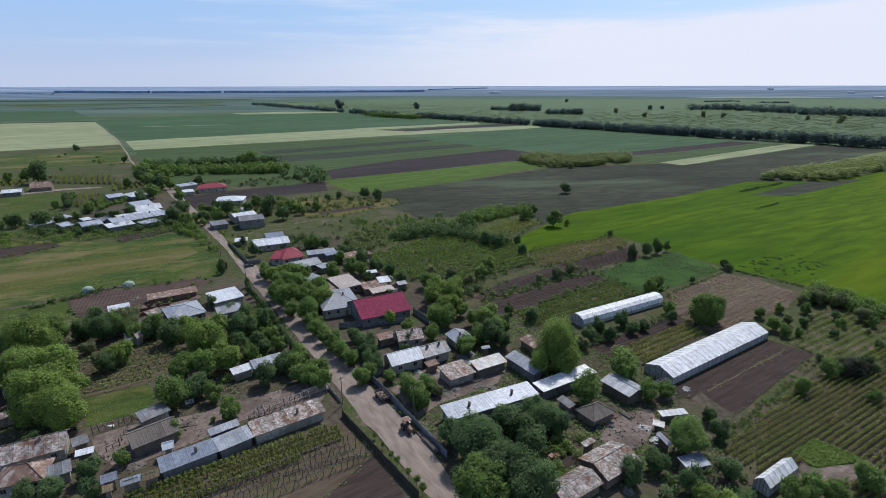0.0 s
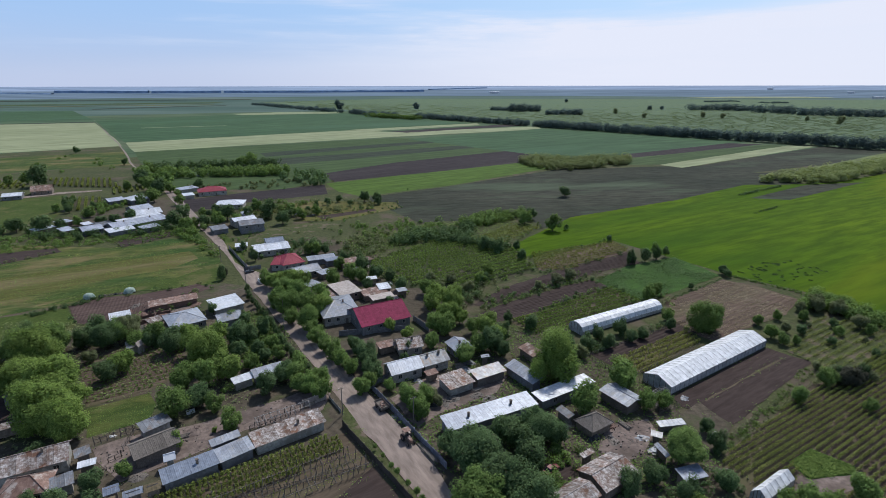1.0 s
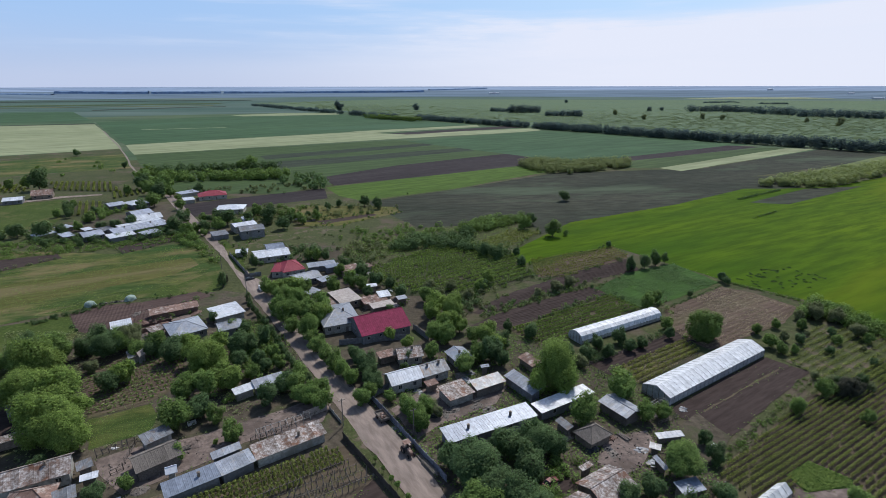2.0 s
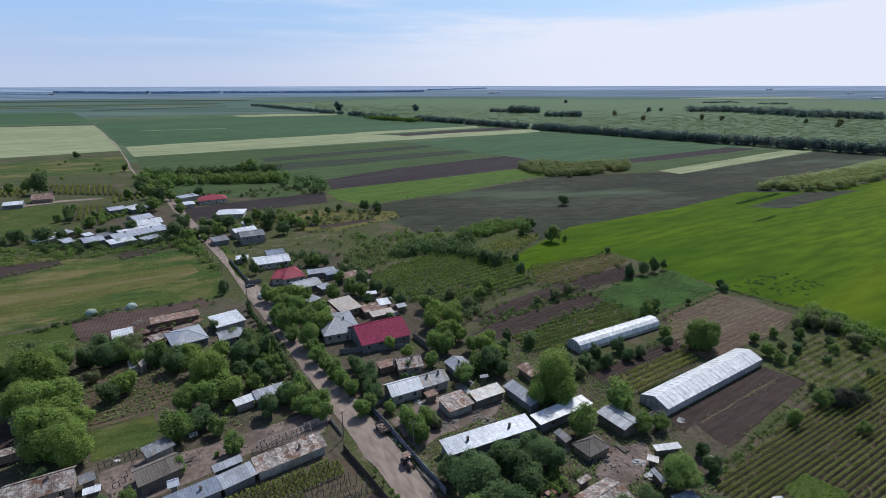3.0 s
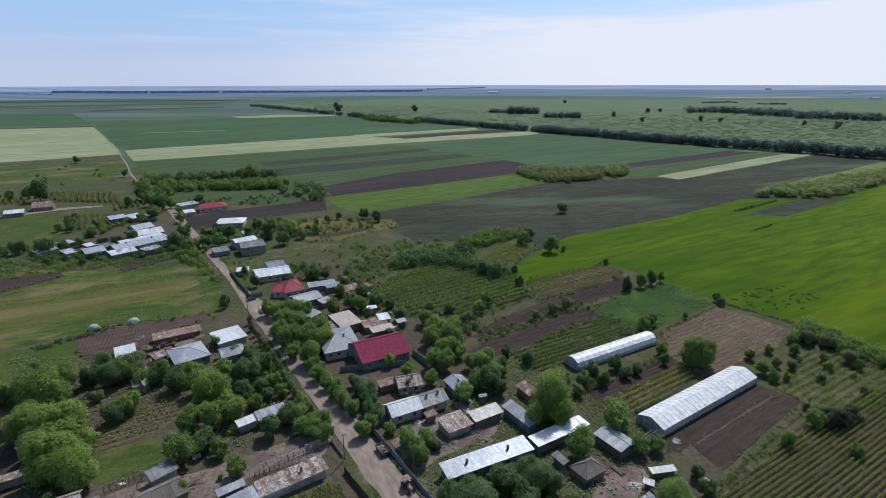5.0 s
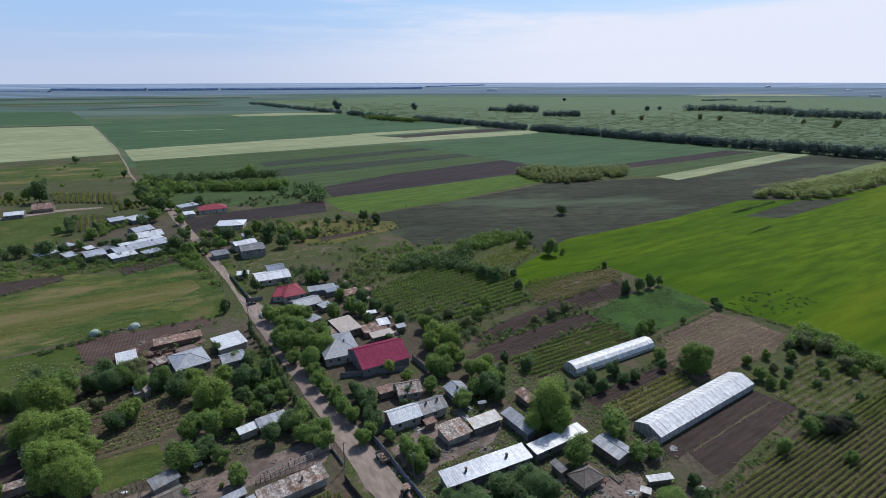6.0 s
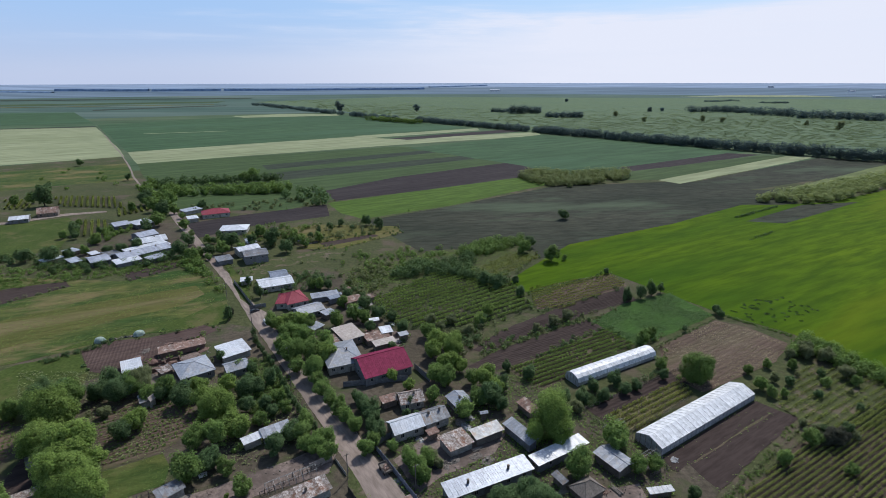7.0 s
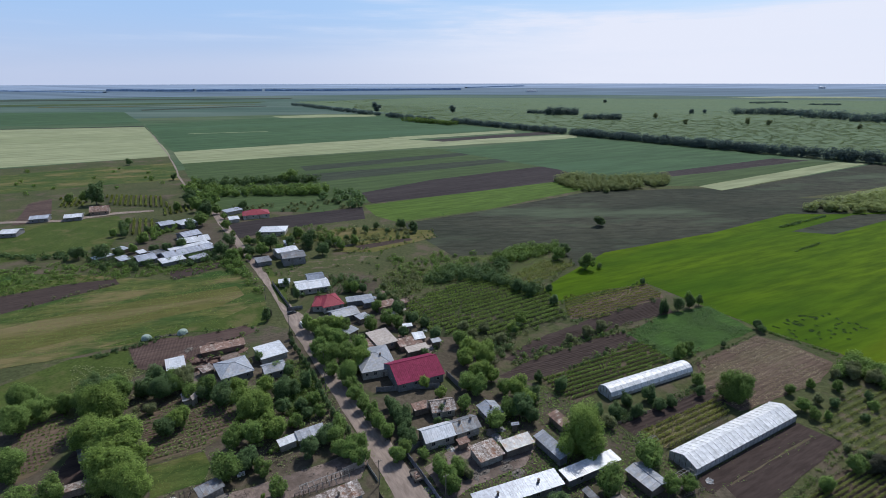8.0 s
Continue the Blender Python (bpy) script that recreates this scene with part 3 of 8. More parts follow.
def furrows(name, material, label, poly, angle, spacing, height):
    """Ridges of turned earth across a plot, uneven along their length."""
    a = radians(angle)
    ux, uy = math.cos(a), math.sin(a)
    across = [(-x * uy + y * ux) for x, y in poly]
    k = min(across) + spacing * 0.5
    rnd = random.Random(int(abs(poly[0][0]) * 11) + 9)
    v, f = [], []
    while k < max(across):
        cuts = []
        for (x0, y0), (x1, y1) in zip(poly, poly[1:] + poly[:1]):
            c0, c1 = -x0 * uy + y0 * ux - k, -x1 * uy + y1 * ux - k
            if (c0 > 0) != (c1 > 0):
                s = c0 / (c0 - c1)
                cuts.append((x0 + (x1 - x0) * s) * ux + (y0 + (y1 - y0) * s) * uy)
        cuts.sort()
        for s0, s1 in zip(cuts[::2], cuts[1::2]):
            n = max(2, int((s1 - s0) / 0.8))
            b = len(v)
            for i in range(n + 1):
                s = s0 + (s1 - s0) * i / n
                w, h, o = spacing * rnd.uniform(0.28, 0.42), height * rnd.uniform(0.45, 1.2), rnd.uniform(-0.1, 0.1) * spacing
                for q, z in ((-w, 0.0), (-w * 0.25, h), (w * 0.3, h * 0.9), (w, 0.0)):
                    c = k + q + o
                    v.append((s * ux - c * uy, s * uy + c * ux, LEVEL[0] + z))
            for i in range(n):
                for j in range(3):
                    p = b + i * 4 + j
                    f.append((p, p + 4, p + 5, p + 1))
        k += spacing
    return tagged(new(name, mesh_of(name, v, [tuple(reversed(q)) for q in f], material)), label, "soil", kind="stuff")


# ---- buildings ----
SHEETS = {}


def sheet(width, length, material):
    """One roofing sheet with a raised seam along each side, its top edge at the origin, running down -y."""
    key = (round(width, 2), round(length, 2), material.name)
    if key not in SHEETS:
        w, n = width / 2, 0.024
        prof = [(-w, 0.0), (-w, n), (-w + 0.06, n), (-w + 0.09, 0.004), (-0.04, 0.004), (-0.015, 0.02), (0.015, 0.02), (0.04, 0.004), (w - 0.09, 0.004), (w - 0.06, n), (w, n), (w, 0.0)]
        v = [(x, 0, z) for x, z in prof] + [(x, -length, z) for x, z in prof]
        f = [(i, i + 12, i + 13, i + 1) for i in range(11)] + [(11, 23, 12, 0)]
        SHEETS[key] = mesh_of("roof_sheet", v, f, material)
    return SHEETS[key]


def slope(parent, x0, x1, ridge, eave, material, rnd, pieces):
    """Covers one slope of a roof, from the ridge (y, z) down to the eave (y, z), with a board below and sheets above."""
    (ry, rz), (ey, ez) = ridge, eave
    v, f = slab((x0, ey, ez), (x1, ey, ez), (x1, ry, rz), (x0, ry, rz), 0.09)
    if ey > ry:
        f = [tuple(reversed(q)) for q in f]
    roof = part("roof", mesh_of("roof", v, f, material), parent)
    run = math.hypot(ry - ey, rz - ez)
    n = max(2, round((x1 - x0) / 0.95))
    w = (x1 - x0) / n
    tilt = math.degrees(math.atan2(rz - ez, abs(ry - ey)))
    turn = 0 if ey < ry else 180
    if pieces:
        me = sheet(w, run + 0.06, material)
        for i in range(n):
            m = pose(x0 + w * (i + 0.5), ry, rz + 0.006 + rnd.uniform(0, 0.015), 0, 0, turn) @ pose(0, 0, 0, tilt + rnd.uniform(-0.3, 0.3), 0, rnd.uniform(-0.35, 0.35))
            part("roof_sheet", me, roof, m=m)
    else:
        seams = []
        for i in range(n + 1):
            x = x0 + w * i
            sv, sf = slab((x - 0.04, ey, ez + 0.045), (x + 0.04, ey, ez + 0.045), (x + 0.04, ry, rz + 0.045), (x - 0.04, ry, rz + 0.045), 0.05)
            if ey > ry:
                sf = [tuple(reversed(q)) for q in sf]
            seams.append((sv, sf))
        part("roof_seam", mesh_of("roof_seam", *join(seams), material), roof)
    return roof


FRAME_W = mesh_of("window_frame", *solid([(-0.55, -0.46, -0.05, 0.04, 0, 1.2), (0.46, 0.55, -0.05, 0.04, 0, 1.2), (-0.46, 0.46, -0.05, 0.04, 0, 0.09), (-0.46, 0.46, -0.05, 0.04, 1.11, 1.2), (-0.035, 0.035, -0.04, 0.03, 0.09, 1.11)]), CONCRETE)
PANE = mesh_of("pane", *solid([(-0.46, 0.46, -0.02, 0.0, 0.09, 1.11)]), GLASS)
DOOR = mesh_of("door", *solid([(-0.45, 0.45, -0.05, 0.03, 0, 2.0), (-0.36, 0.36, -0.07, -0.05, 0.15, 0.9), (-0.36, 0.36, -0.07, -0.05, 1.05, 1.9)]), WOOD)
CHIMNEY = mesh_of("chimney", *solid([(-0.17, 0.17, -0.17, 0.17, -0.8, 0.7), (-0.22, 0.22, -0.22, 0.22, 0.7, 0.79), (-0.1, 0.1, -0.1, 0.1, 0.79, 0.88)]), BROWNW)


def house(shape, x, y, angle, L, W, h, rise, roof, wall, label, name="house", category="house", windows=0, chimneys=0, pieces=True, over=0.35):
    """A building centred on (x, y), its long side along angle: walls h high, a gable, hip, mono (high at the back) or flat-tunnel roof."""
    rnd = random.Random(int(abs(x) * 10) + int(abs(y) * 7))
    b = thing(name, x, y, angle, label, category)
    l, w = L / 2 - over, W / 2 - over
    o = over
    if shape == "gable":
        drop = rise * o / (w + o)
        top = h - 0.10
        v = [(-l, -w, 0), (l, -w, 0), (l, w, 0), (-l, w, 0), (-l, -w, top), (l, -w, top), (l, w, top), (-l, w, top), (-l, 0, h + rise - 0.14), (l, 0, h + rise - 0.14)]
        f = [(0, 1, 5, 4), (1, 2, 6, 9, 5), (2, 3, 7, 6), (3, 0, 4, 8, 7), (4, 5, 9, 8), (6, 7, 8, 9)]
        part("wall", mesh_of("wall", v, f, wall), b)
        slope(b, -l - o, l + o, (0, h + rise), (-w - o, h - drop * 0.0), roof, rnd, pieces)
        slope(b, -l - o, l + o, (0, h + rise), (w + o, h), roof, rnd, pieces)
        part("ridge_cap", mesh_of("ridge_cap", *rod((-l - o, 0, h + rise + 0.02), (l + o, 0, h + rise + 0.02), 0.09, 0.09, 8), roof), b)
    elif shape == "mono":
        v = [(-l, -w, 0), (l, -w, 0), (l, w, 0), (-l, w, 0), (-l, -w, h - 0.1), (l, -w, h - 0.1), (l, w, h + rise - 0.1), (-l, w, h + rise - 0.1)]
        part("wall", mesh_of("wall", v, [(0, 1, 5, 4), (1, 2, 6, 5), (2, 3, 7, 6), (3, 0, 4, 7), (4, 5, 6, 7)], wall), b)
        slope(b, -l - o, l + o, (w + o, h + rise), (-w - o, h), roof, rnd, pieces)
    else:
        part("wall", mesh_of("wall", *solid([(-l, l, -w, w, 0, h - 0.08)]), wall), b)
        r = max(0.4, l - w)
        v = [(-l - o, -w - o, h), (l + o, -w - o, h), (l + o, w + o, h), (-l - o, w + o, h), (-r, 0, h + rise), (r, 0, h + rise)]
        v += [(p[0], p[1], p[2] - 0.1) for p in v[:4]]
        f = [(0, 1, 5, 4), (1, 2, 5), (2, 3, 4, 5), (3, 0, 4), (0, 6, 7, 1), (1, 7, 8, 2), (2, 8, 9, 3), (3, 9, 6, 0), (9, 8, 7, 6)]
        rf = part("roof", mesh_of("roof", v, f, roof), b)
        caps = [rod(v[i], v[j], 0.08, 0.08, 6) for i, j in ((4, 5), (0, 4), (3, 4), (1, 5), (2, 5))]
        part("ridge_cap", mesh_of("ridge_cap", *join(caps), roof), rf)
        n = int((L - 0.4) / 1.0)
        seams = []
        for i in range(1, n):
            xx = -l - o + L * i / n
            k = 1.0 if abs(xx) <= r else max(0.05, (l + o - abs(xx)) / (l + o - r))
            for s in (-1, 1):
                ya, yb = s * (w + o), s * (w + o) * (1 - k)
                sv, sf = slab((xx - 0.03, ya, h + 0.03), (xx + 0.03, ya, h + 0.03), (xx + 0.03, yb, h + rise * k + 0.03), (xx - 0.03, yb, h + rise * k + 0.03), 0.05)
                seams.append((sv, sf if s < 0 else [tuple(reversed(q)) for q in sf]))
        if seams:
            part("roof_seam", mesh_of("roof_seam", *join(seams), roof), rf)
    for i in range(windows):
        xx = -l + 2 * l * (i + 0.5) / windows
        if windows > 2 and i == windows // 2:
            part("door", DOOR, b, m=pose(xx, -w, 0) @ Matrix.Scale(1 / PACE, 4))
            continue
        fr = part("window", FRAME_W, b, m=pose(xx, -w, max(0.6, h - 1.35)) @ Matrix.Scale(1 / PACE, 4))
        part("pane", PANE, fr)
    if windows:
        fr = part("window", FRAME_W, b, m=pose(-l, 0, max(0.6, h - 1.35), 0, 0, -90) @ Matrix.Scale(1 / PACE, 4))
        part("pane", PANE, fr)
    for i in range(chimneys):
        xx = -l * 0.5 + l * i if chimneys > 1 else l * 0.3
        zz = h + (rise * 0.7 if shape != "mono" else rise * 0.5)
        part("chimney", CHIMNEY, b, m=pose(xx, -w * 0.22 if shape != "mono" else 0, zz))
    return b


def farm_hall(x, y, L, W, h):
    x, y, z, q = far_off(x, y)
    hall = house("mono", x, y, 0.0, L * q, W * q, h * q, 1.0, ZINC_W, ZINC_W, "long pale farm hall far out on the plain", name="farm_hall", category="hall", pieces=False)
    hall.location.z = z - 0.3
    return hall


def greenhouse(x, y, angle, L, W, h, rise, label, tunnel=False, step=2.0):
    """A film greenhouse on a frame of hoops: panels of film, side walls, glazed ends with a door."""
    rnd = random.Random(int(abs(x)))
    g = thing("greenhouse", x, y, angle, label, "greenhouse")
    w = W / 2
    if tunnel:
        prof = [(-w, 0.0), (-w * 0.98, h * 0.7), (-w * 0.80, h + rise * 0.45), (-w * 0.42, h + rise * 0.88), (0, h + rise), (w * 0.42, h + rise * 0.88), (w * 0.80, h + rise * 0.45), (w * 0.98, h * 0.7), (w, 0.0)]
    else:
        prof = [(-w, 0.0), (-w, h), (-w * 0.5, h + rise * 0.53), (0, h + rise), (w * 0.5, h + rise * 0.53), (w, h), (w, 0.0)]
    n = max(2, round(L / step))
    d = L / n
    m = len(prof)
    top = prof[1:-1]
    k = len(top)
    forms = []
    for s in range(4):
        v = []
        for j in range(4):
            sag = (0, 0.03, 0.035, 0)[j] * rnd.uniform(0.5, 1.3)
            v += [(-d / 2 + d * j / 3, py, pz - sag + (0.02 if j in (0, 3) else 0)) for py, pz in top]
        f = [(j * k + i + 1, j * k + i, (j + 1) * k + i, (j + 1) * k + i + 1) for j in range(3) for i in range(k - 1)]
        f = [tuple(reversed(q)) for q in f]
        forms.append(mesh_of("film_panel", v, f, FILM_W))
    sides = [mesh_of("side_panel", *solid([(-d / 2 + 0.03, d / 2 - 0.03, -0.015, 0.015, 0.25, top[0][1] - 0.04)]), FILM_D)]
    hoop = mesh_of("hoop", *bent([(p * 1.004, q + 0.015) for p, q in prof], 0.028), FILM_D if tunnel else ZINC_D)
    for i in range(n):
        xx = -L / 2 + d * (i + 0.5)
        part("film_panel", forms[rnd.randrange(4)], g, m=pose(xx, 0, 0))
        for s in (-1, 1):
            part("side_panel", sides[0], g, m=pose(xx, s * (w - 0.02), 0))
    for i in range(n + 1):
        part("hoop", hoop, g, m=pose(-L / 2 + d * i, 0, 0))
    for s in (-w - 0.03, w - 0.05):
        part("sill_board", mesh_of("sill_board", *solid([(-L / 2, L / 2, s, s + 0.08, 0, 0.25)]), DARK), g)
    for s in (-1, 1):
        v = [(s * L / 2, py, pz) for py, pz in prof] + [(s * (L / 2 - 0.03), py, pz) for py, pz in prof]
        f = [tuple(range(m)), tuple(range(2 * m - 1, m - 1, -1))]
        part("end_wall", mesh_of("end_wall", v, f, FILM_D), g)
        for q in (-0.62, -0.22, 0.22, 0.62):
            part("end_post", mesh_of("end_post", *solid([(s * L / 2 - 0.05, s * L / 2 + 0.05, q * w - 0.04, q * w + 0.04, 0, h + rise * (1 - abs(q)))]), WOOD), g)
    return g


PANEL = {}


def fence(x0, y0, x1, y1, h, material, label, step=2.0, post=True):
    """A fence of panels between posts."""
    L = math.hypot(x1 - x0, y1 - y0)
    n = max(1, round(L / step))
    d = L / n
    key = (round(d, 2), h, material.name)
    if key not in PANEL:
        PANEL[key] = (mesh_of("fence_panel", *solid([(0.05, d - 0.05, -0.02, 0.02, 0.06, h), (0.05, d - 0.05, -0.05, -0.02, h * 0.25, h * 0.25 + 0.07), (0.05, d - 0.05, -0.05, -0.02, h * 0.8, h * 0.8 + 0.07)]), material),
                      mesh_of("fence_post", *solid([(-0.05, 0.05, -0.06, 0.06, -0.1, h + 0.1), (-0.07, 0.07, -0.08, 0.08, h + 0.1, h + 0.14)]), material))
    f = thing("fence", x0, y0, math.degrees(math.atan2(y1 - y0, x1 - x0)), label, "fence")
    rnd = random.Random(int(L * 10))
    for i in range(n):
        part("fence_panel", PANEL[key][0], f, m=pose(i * d, 0, rnd.uniform(-0.04, 0.03), rnd.uniform(-2, 2)))
        part("fence_post", PANEL[key][1], f, m=pose(i * d, 0, 0))
    return f


PALE = mesh_of("paling", *solid([(-0.05, 0.05, -0.012, 0.012, 0, 1)]), WOOD)


def palings(x0, y0, x1, y1, h, label="weathered leaning wooden paling fence round a garden", step=0.9):
    L = math.hypot(x1 - x0, y1 - y0)
    f = thing("paling_fence", x0, y0, math.degrees(math.atan2(y1 - y0, x1 - x0)), label, "fence")
    rnd = random.Random(int(L * 10) + 3)
    for i in range(int(L / step) + 1):
        part("paling", PALE, f, m=pose(i * step, 0, -0.05, rnd.uniform(-9, 9), rnd.uniform(-7, 7)) @ Matrix.Diagonal((1.2, 1.6, h * rnd.uniform(0.75, 1.25), 1)))
    part("rail", mesh_of("rail", *solid([(0, L, -0.04, -0.013, h * 0.7, h * 0.7 + 0.07), (0, L, -0.04, -0.013, h * 0.25, h * 0.25 + 0.07)]), WOOD), f)
    return f


POLE = None


def pole(x, y, h=8.0):
    """A wooden electricity pole with a crossarm and insulators."""
    global POLE
    if POLE is None:
        POLE = (mesh_of("shaft", *rod((0, 0, -0.3), (0, 0, 1), 0.15, 0.10, 9), WOOD), mesh_of("crossarm", *solid([(-0.8, 0.8, -0.06, 0.06, -0.06, 0.06)]), WOOD),
                mesh_of("insulator", *join([rod((0, 0, 0.06), (0, 0, 0.2), 0.03, 0.05, 7), rod((0, 0, 0.2), (0, 0, 0.28), 0.05, 0.02, 7)]), WHITE))
    p = thing("utility_pole", x, y, ROW, "tall dark wooden electricity pole beside the dirt road", "pole", "poles along the road", metric=True)
    part("shaft", POLE[0], p, m=Matrix.Diagonal((1, 1, h, 1)))
    arm = part("crossarm", POLE[1], p, m=pose(0, 0, h - 0.5))
    for s in (-0.7, 0.0, 0.7):
        part("insulator", POLE[2], arm, m=pose(s, 0, 0))
    return p


# ---- small things ----
def ring(r0, r1, w, sides=14):
    """A wheel tread round the y axis."""
    v, f = [], []
    for y, r in ((-w / 2, r0), (-w / 2, r1 * 0.94), (-w * 0.35, r1), (w * 0.35, r1), (w / 2, r1 * 0.94), (w / 2, r0)):
        v += [(math.cos(2 * math.pi * i / sides) * r, y, math.sin(2 * math.pi * i / sides) * r) for i in range(sides)]
    for k in range(5):
        f += [(k * sides + i, k * sides + (i + 1) % sides, (k + 1) * sides + (i + 1) % sides, (k + 1) * sides + i) for i in range(sides)]
    return v, f


def wheel(parent, x, y, r, w, hub):
    wh = new("wheel")
    wh.parent = parent
    wh.matrix_basis = pose(x, y, r)
    part("tyre", mesh_of("tyre", *ring(r * 0.55, r, w), RUBBER), wh)
    part("rim", mesh_of("rim", *rod((0, -w * 0.3, 0), (0, w * 0.3, 0), r * 0.56, r * 0.56, 12), hub), wh)


def loft(sections):
    """A body through rectangular sections (x, half width low, half width high, z low, z high)."""
    v, f = [], []
    for x, a, b, z0, z1 in sections:
        v += [(x, -a, z0), (x, a, z0), (x, b, z1), (x, -b, z1)]
    n = len(sections)
    for i in range(n - 1):
        k = i * 4
        for j in range(4):
            f.append((k + j, k + (j + 1) % 4, k + 4 + (j + 1) % 4, k + 4 + j))
    f += [(3, 2, 1, 0), tuple(4 * (n - 1) + j for j in range(4))]
    return v, [tuple(reversed(q)) for q in f]


def car(x, y, angle, paint, label, van=False):
    c = thing("van" if van else "car", x, y, angle, label, "van" if van else "car", metric=True)
    if van:
        low = [(-2.2, 0.85, 0.86, 0.35, 1.15), (1.3, 0.85, 0.86, 0.35, 1.15), (2.1, 0.8, 0.78, 0.35, 1.05), (2.35, 0.7, 0.68, 0.4, 0.85)]
        cab = [(-2.2, 0.86, 0.76, 1.15, 2.0), (0.9, 0.86, 0.76, 1.15, 2.0), (1.75, 0.78, 0.72, 1.12, 1.16)]
    else:
        low = [(-2.05, 0.74, 0.72, 0.35, 0.85), (-1.3, 0.82, 0.8, 0.3, 0.95), (0.9, 0.82, 0.8, 0.3, 0.92), (1.7, 0.78, 0.74, 0.3, 0.82), (2.0, 0.68, 0.64, 0.35, 0.7)]
        cab = [(-1.75, 0.74, 0.7, 0.92, 0.97), (-1.2, 0.76, 0.6, 0.94, 1.42), (0.15, 0.76, 0.6, 0.93, 1.44), (0.95, 0.74, 0.7, 0.9, 0.94)]
    part("body", mesh_of("body", *loft(low), paint), c)
    part("cabin", mesh_of("cabin", *loft(cab), paint if van else GLASS), c)
    if van:
        part("windscreen", mesh_of("windscreen", *slab((1.72, -0.68, 1.2), (1.72, 0.68, 1.2), (1.0, 0.62, 1.98), (1.0, -0.62, 1.98), 0.03), GLASS), c)
    else:
        part("car_roof", mesh_of("car_roof", *loft([(-1.1, 0.58, 0.5, 1.42, 1.46), (0.1, 0.58, 0.5, 1.44, 1.48)]), paint), c)
    for sx in (-1.3, 1.3):
        for sy in (-0.78, 0.78):
            wheel(c, sx, sy, 0.31, 0.2, ZINC)
    return c


def tractor(x, y, angle):
    t = thing("tractor", x, y, angle, "old rusty red farm tractor parked on the dirt road", "tractor", metric=True)
    t.scale = t.scale * 1.3
    part("hood", mesh_of("hood", *loft([(0.1, 0.3, 0.28, 0.75, 1.35), (1.3, 0.28, 0.24, 0.7, 1.3), (1.5, 0.22, 0.2, 0.75, 1.2)]), RUST), t)
    part("chassis", mesh_of("chassis", *solid([(-1.0, 1.35, -0.2, 0.2, 0.45, 0.78), (-1.1, 0.1, -0.45, 0.45, 0.75, 0.9)]), DARK), t)
    part("seat", mesh_of("seat", *loft([(-0.75, 0.22, 0.22, 1.0, 1.1), (-0.35, 0.24, 0.24, 0.98, 1.08)]), RUBBER), t)
    for s in (-1, 1):
        part("fender", mesh_of("fender", *join([slab((-1.25, s * 0.6 - 0.18, 1.2), (-0.85, s * 0.6 - 0.18, 1.42), (-0.85, s * 0.6 + 0.18, 1.42), (-1.25, s * 0.6 + 0.18, 1.2), 0.04), slab((-0.85, s * 0.6 - 0.18, 1.42), (-0.35, s * 0.6 - 0.18, 1.38), (-0.35, s * 0.6 + 0.18, 1.38), (-0.85, s * 0.6 + 0.18, 1.42), 0.04)]), RUST), t)
        wheel(t, -0.75, s * 0.68, 0.68, 0.34, RUST)
        wheel(t, 1.15, s * 0.6, 0.36, 0.2, RUST)
    part("roll_bar", mesh_of("roll_bar", *join([rod((-1.0, -0.5, 0.9), (-1.0, -0.5, 2.15), 0.035, 0.035, 6), rod((-1.0, 0.5, 0.9), (-1.0, 0.5, 2.15), 0.035, 0.035, 6), rod((-1.0, -0.5, 2.15), (-1.0, 0.5, 2.15), 0.035, 0.035, 6)]), DARK), t)
    part("canopy", mesh_of("canopy", *slab((-1.3, -0.65, 2.2), (0.1, -0.65, 2.24), (0.1, 0.65, 2.24), (-1.3, 0.65, 2.2), 0.05), RUST), t)
    part("exhaust", mesh_of("exhaust", *rod((0.75, 0.15, 1.3), (0.75, 0.15, 2.0), 0.035, 0.03, 6), DARK), t)
    part("steering_wheel", mesh_of("steering_wheel", *rod((-0.12, 0, 1.32), (-0.08, 0, 1.36), 0.2, 0.2, 12), RUBBER), t)


def trailer(x, y, angle, load, label):
    t = thing("farm_trailer", x, y, angle, label, "trailer", metric=True)
    t.scale = t.scale * 1.3
    part("bed", mesh_of("bed", *solid([(-1.6, 1.6, -0.85, 0.85, 0.75, 0.85)]), WOOD), t)
    for s in (-1, 1):
        part("side_board", mesh_of("side_board", *solid([(-1.6, 1.6, s * 0.85 - 0.03, s * 0.85 + 0.03, 0.85, 1.25)]), WOOD), t)
        part("end_board", mesh_of("end_board", *solid([(s * 1.6 - 0.03, s * 1.6 + 0.03, -0.82, 0.82, 0.85, 1.25)]), WOOD), t)
        wheel(t, -0.9, s * 0.75, 0.38, 0.2, RUST)
        wheel(t, 0.9, s * 0.75, 0.38, 0.2, RUST)
    part("drawbar", mesh_of("drawbar", *rod((1.6, 0, 0.7), (2.7, 0, 0.45), 0.05, 0.04, 6), DARK), t)
    part("load", mesh_of("load", *lumps(random.Random(4), 9, 0.7, 0.45, 0.4), load), t, m=pose(0, 0, 0.85))


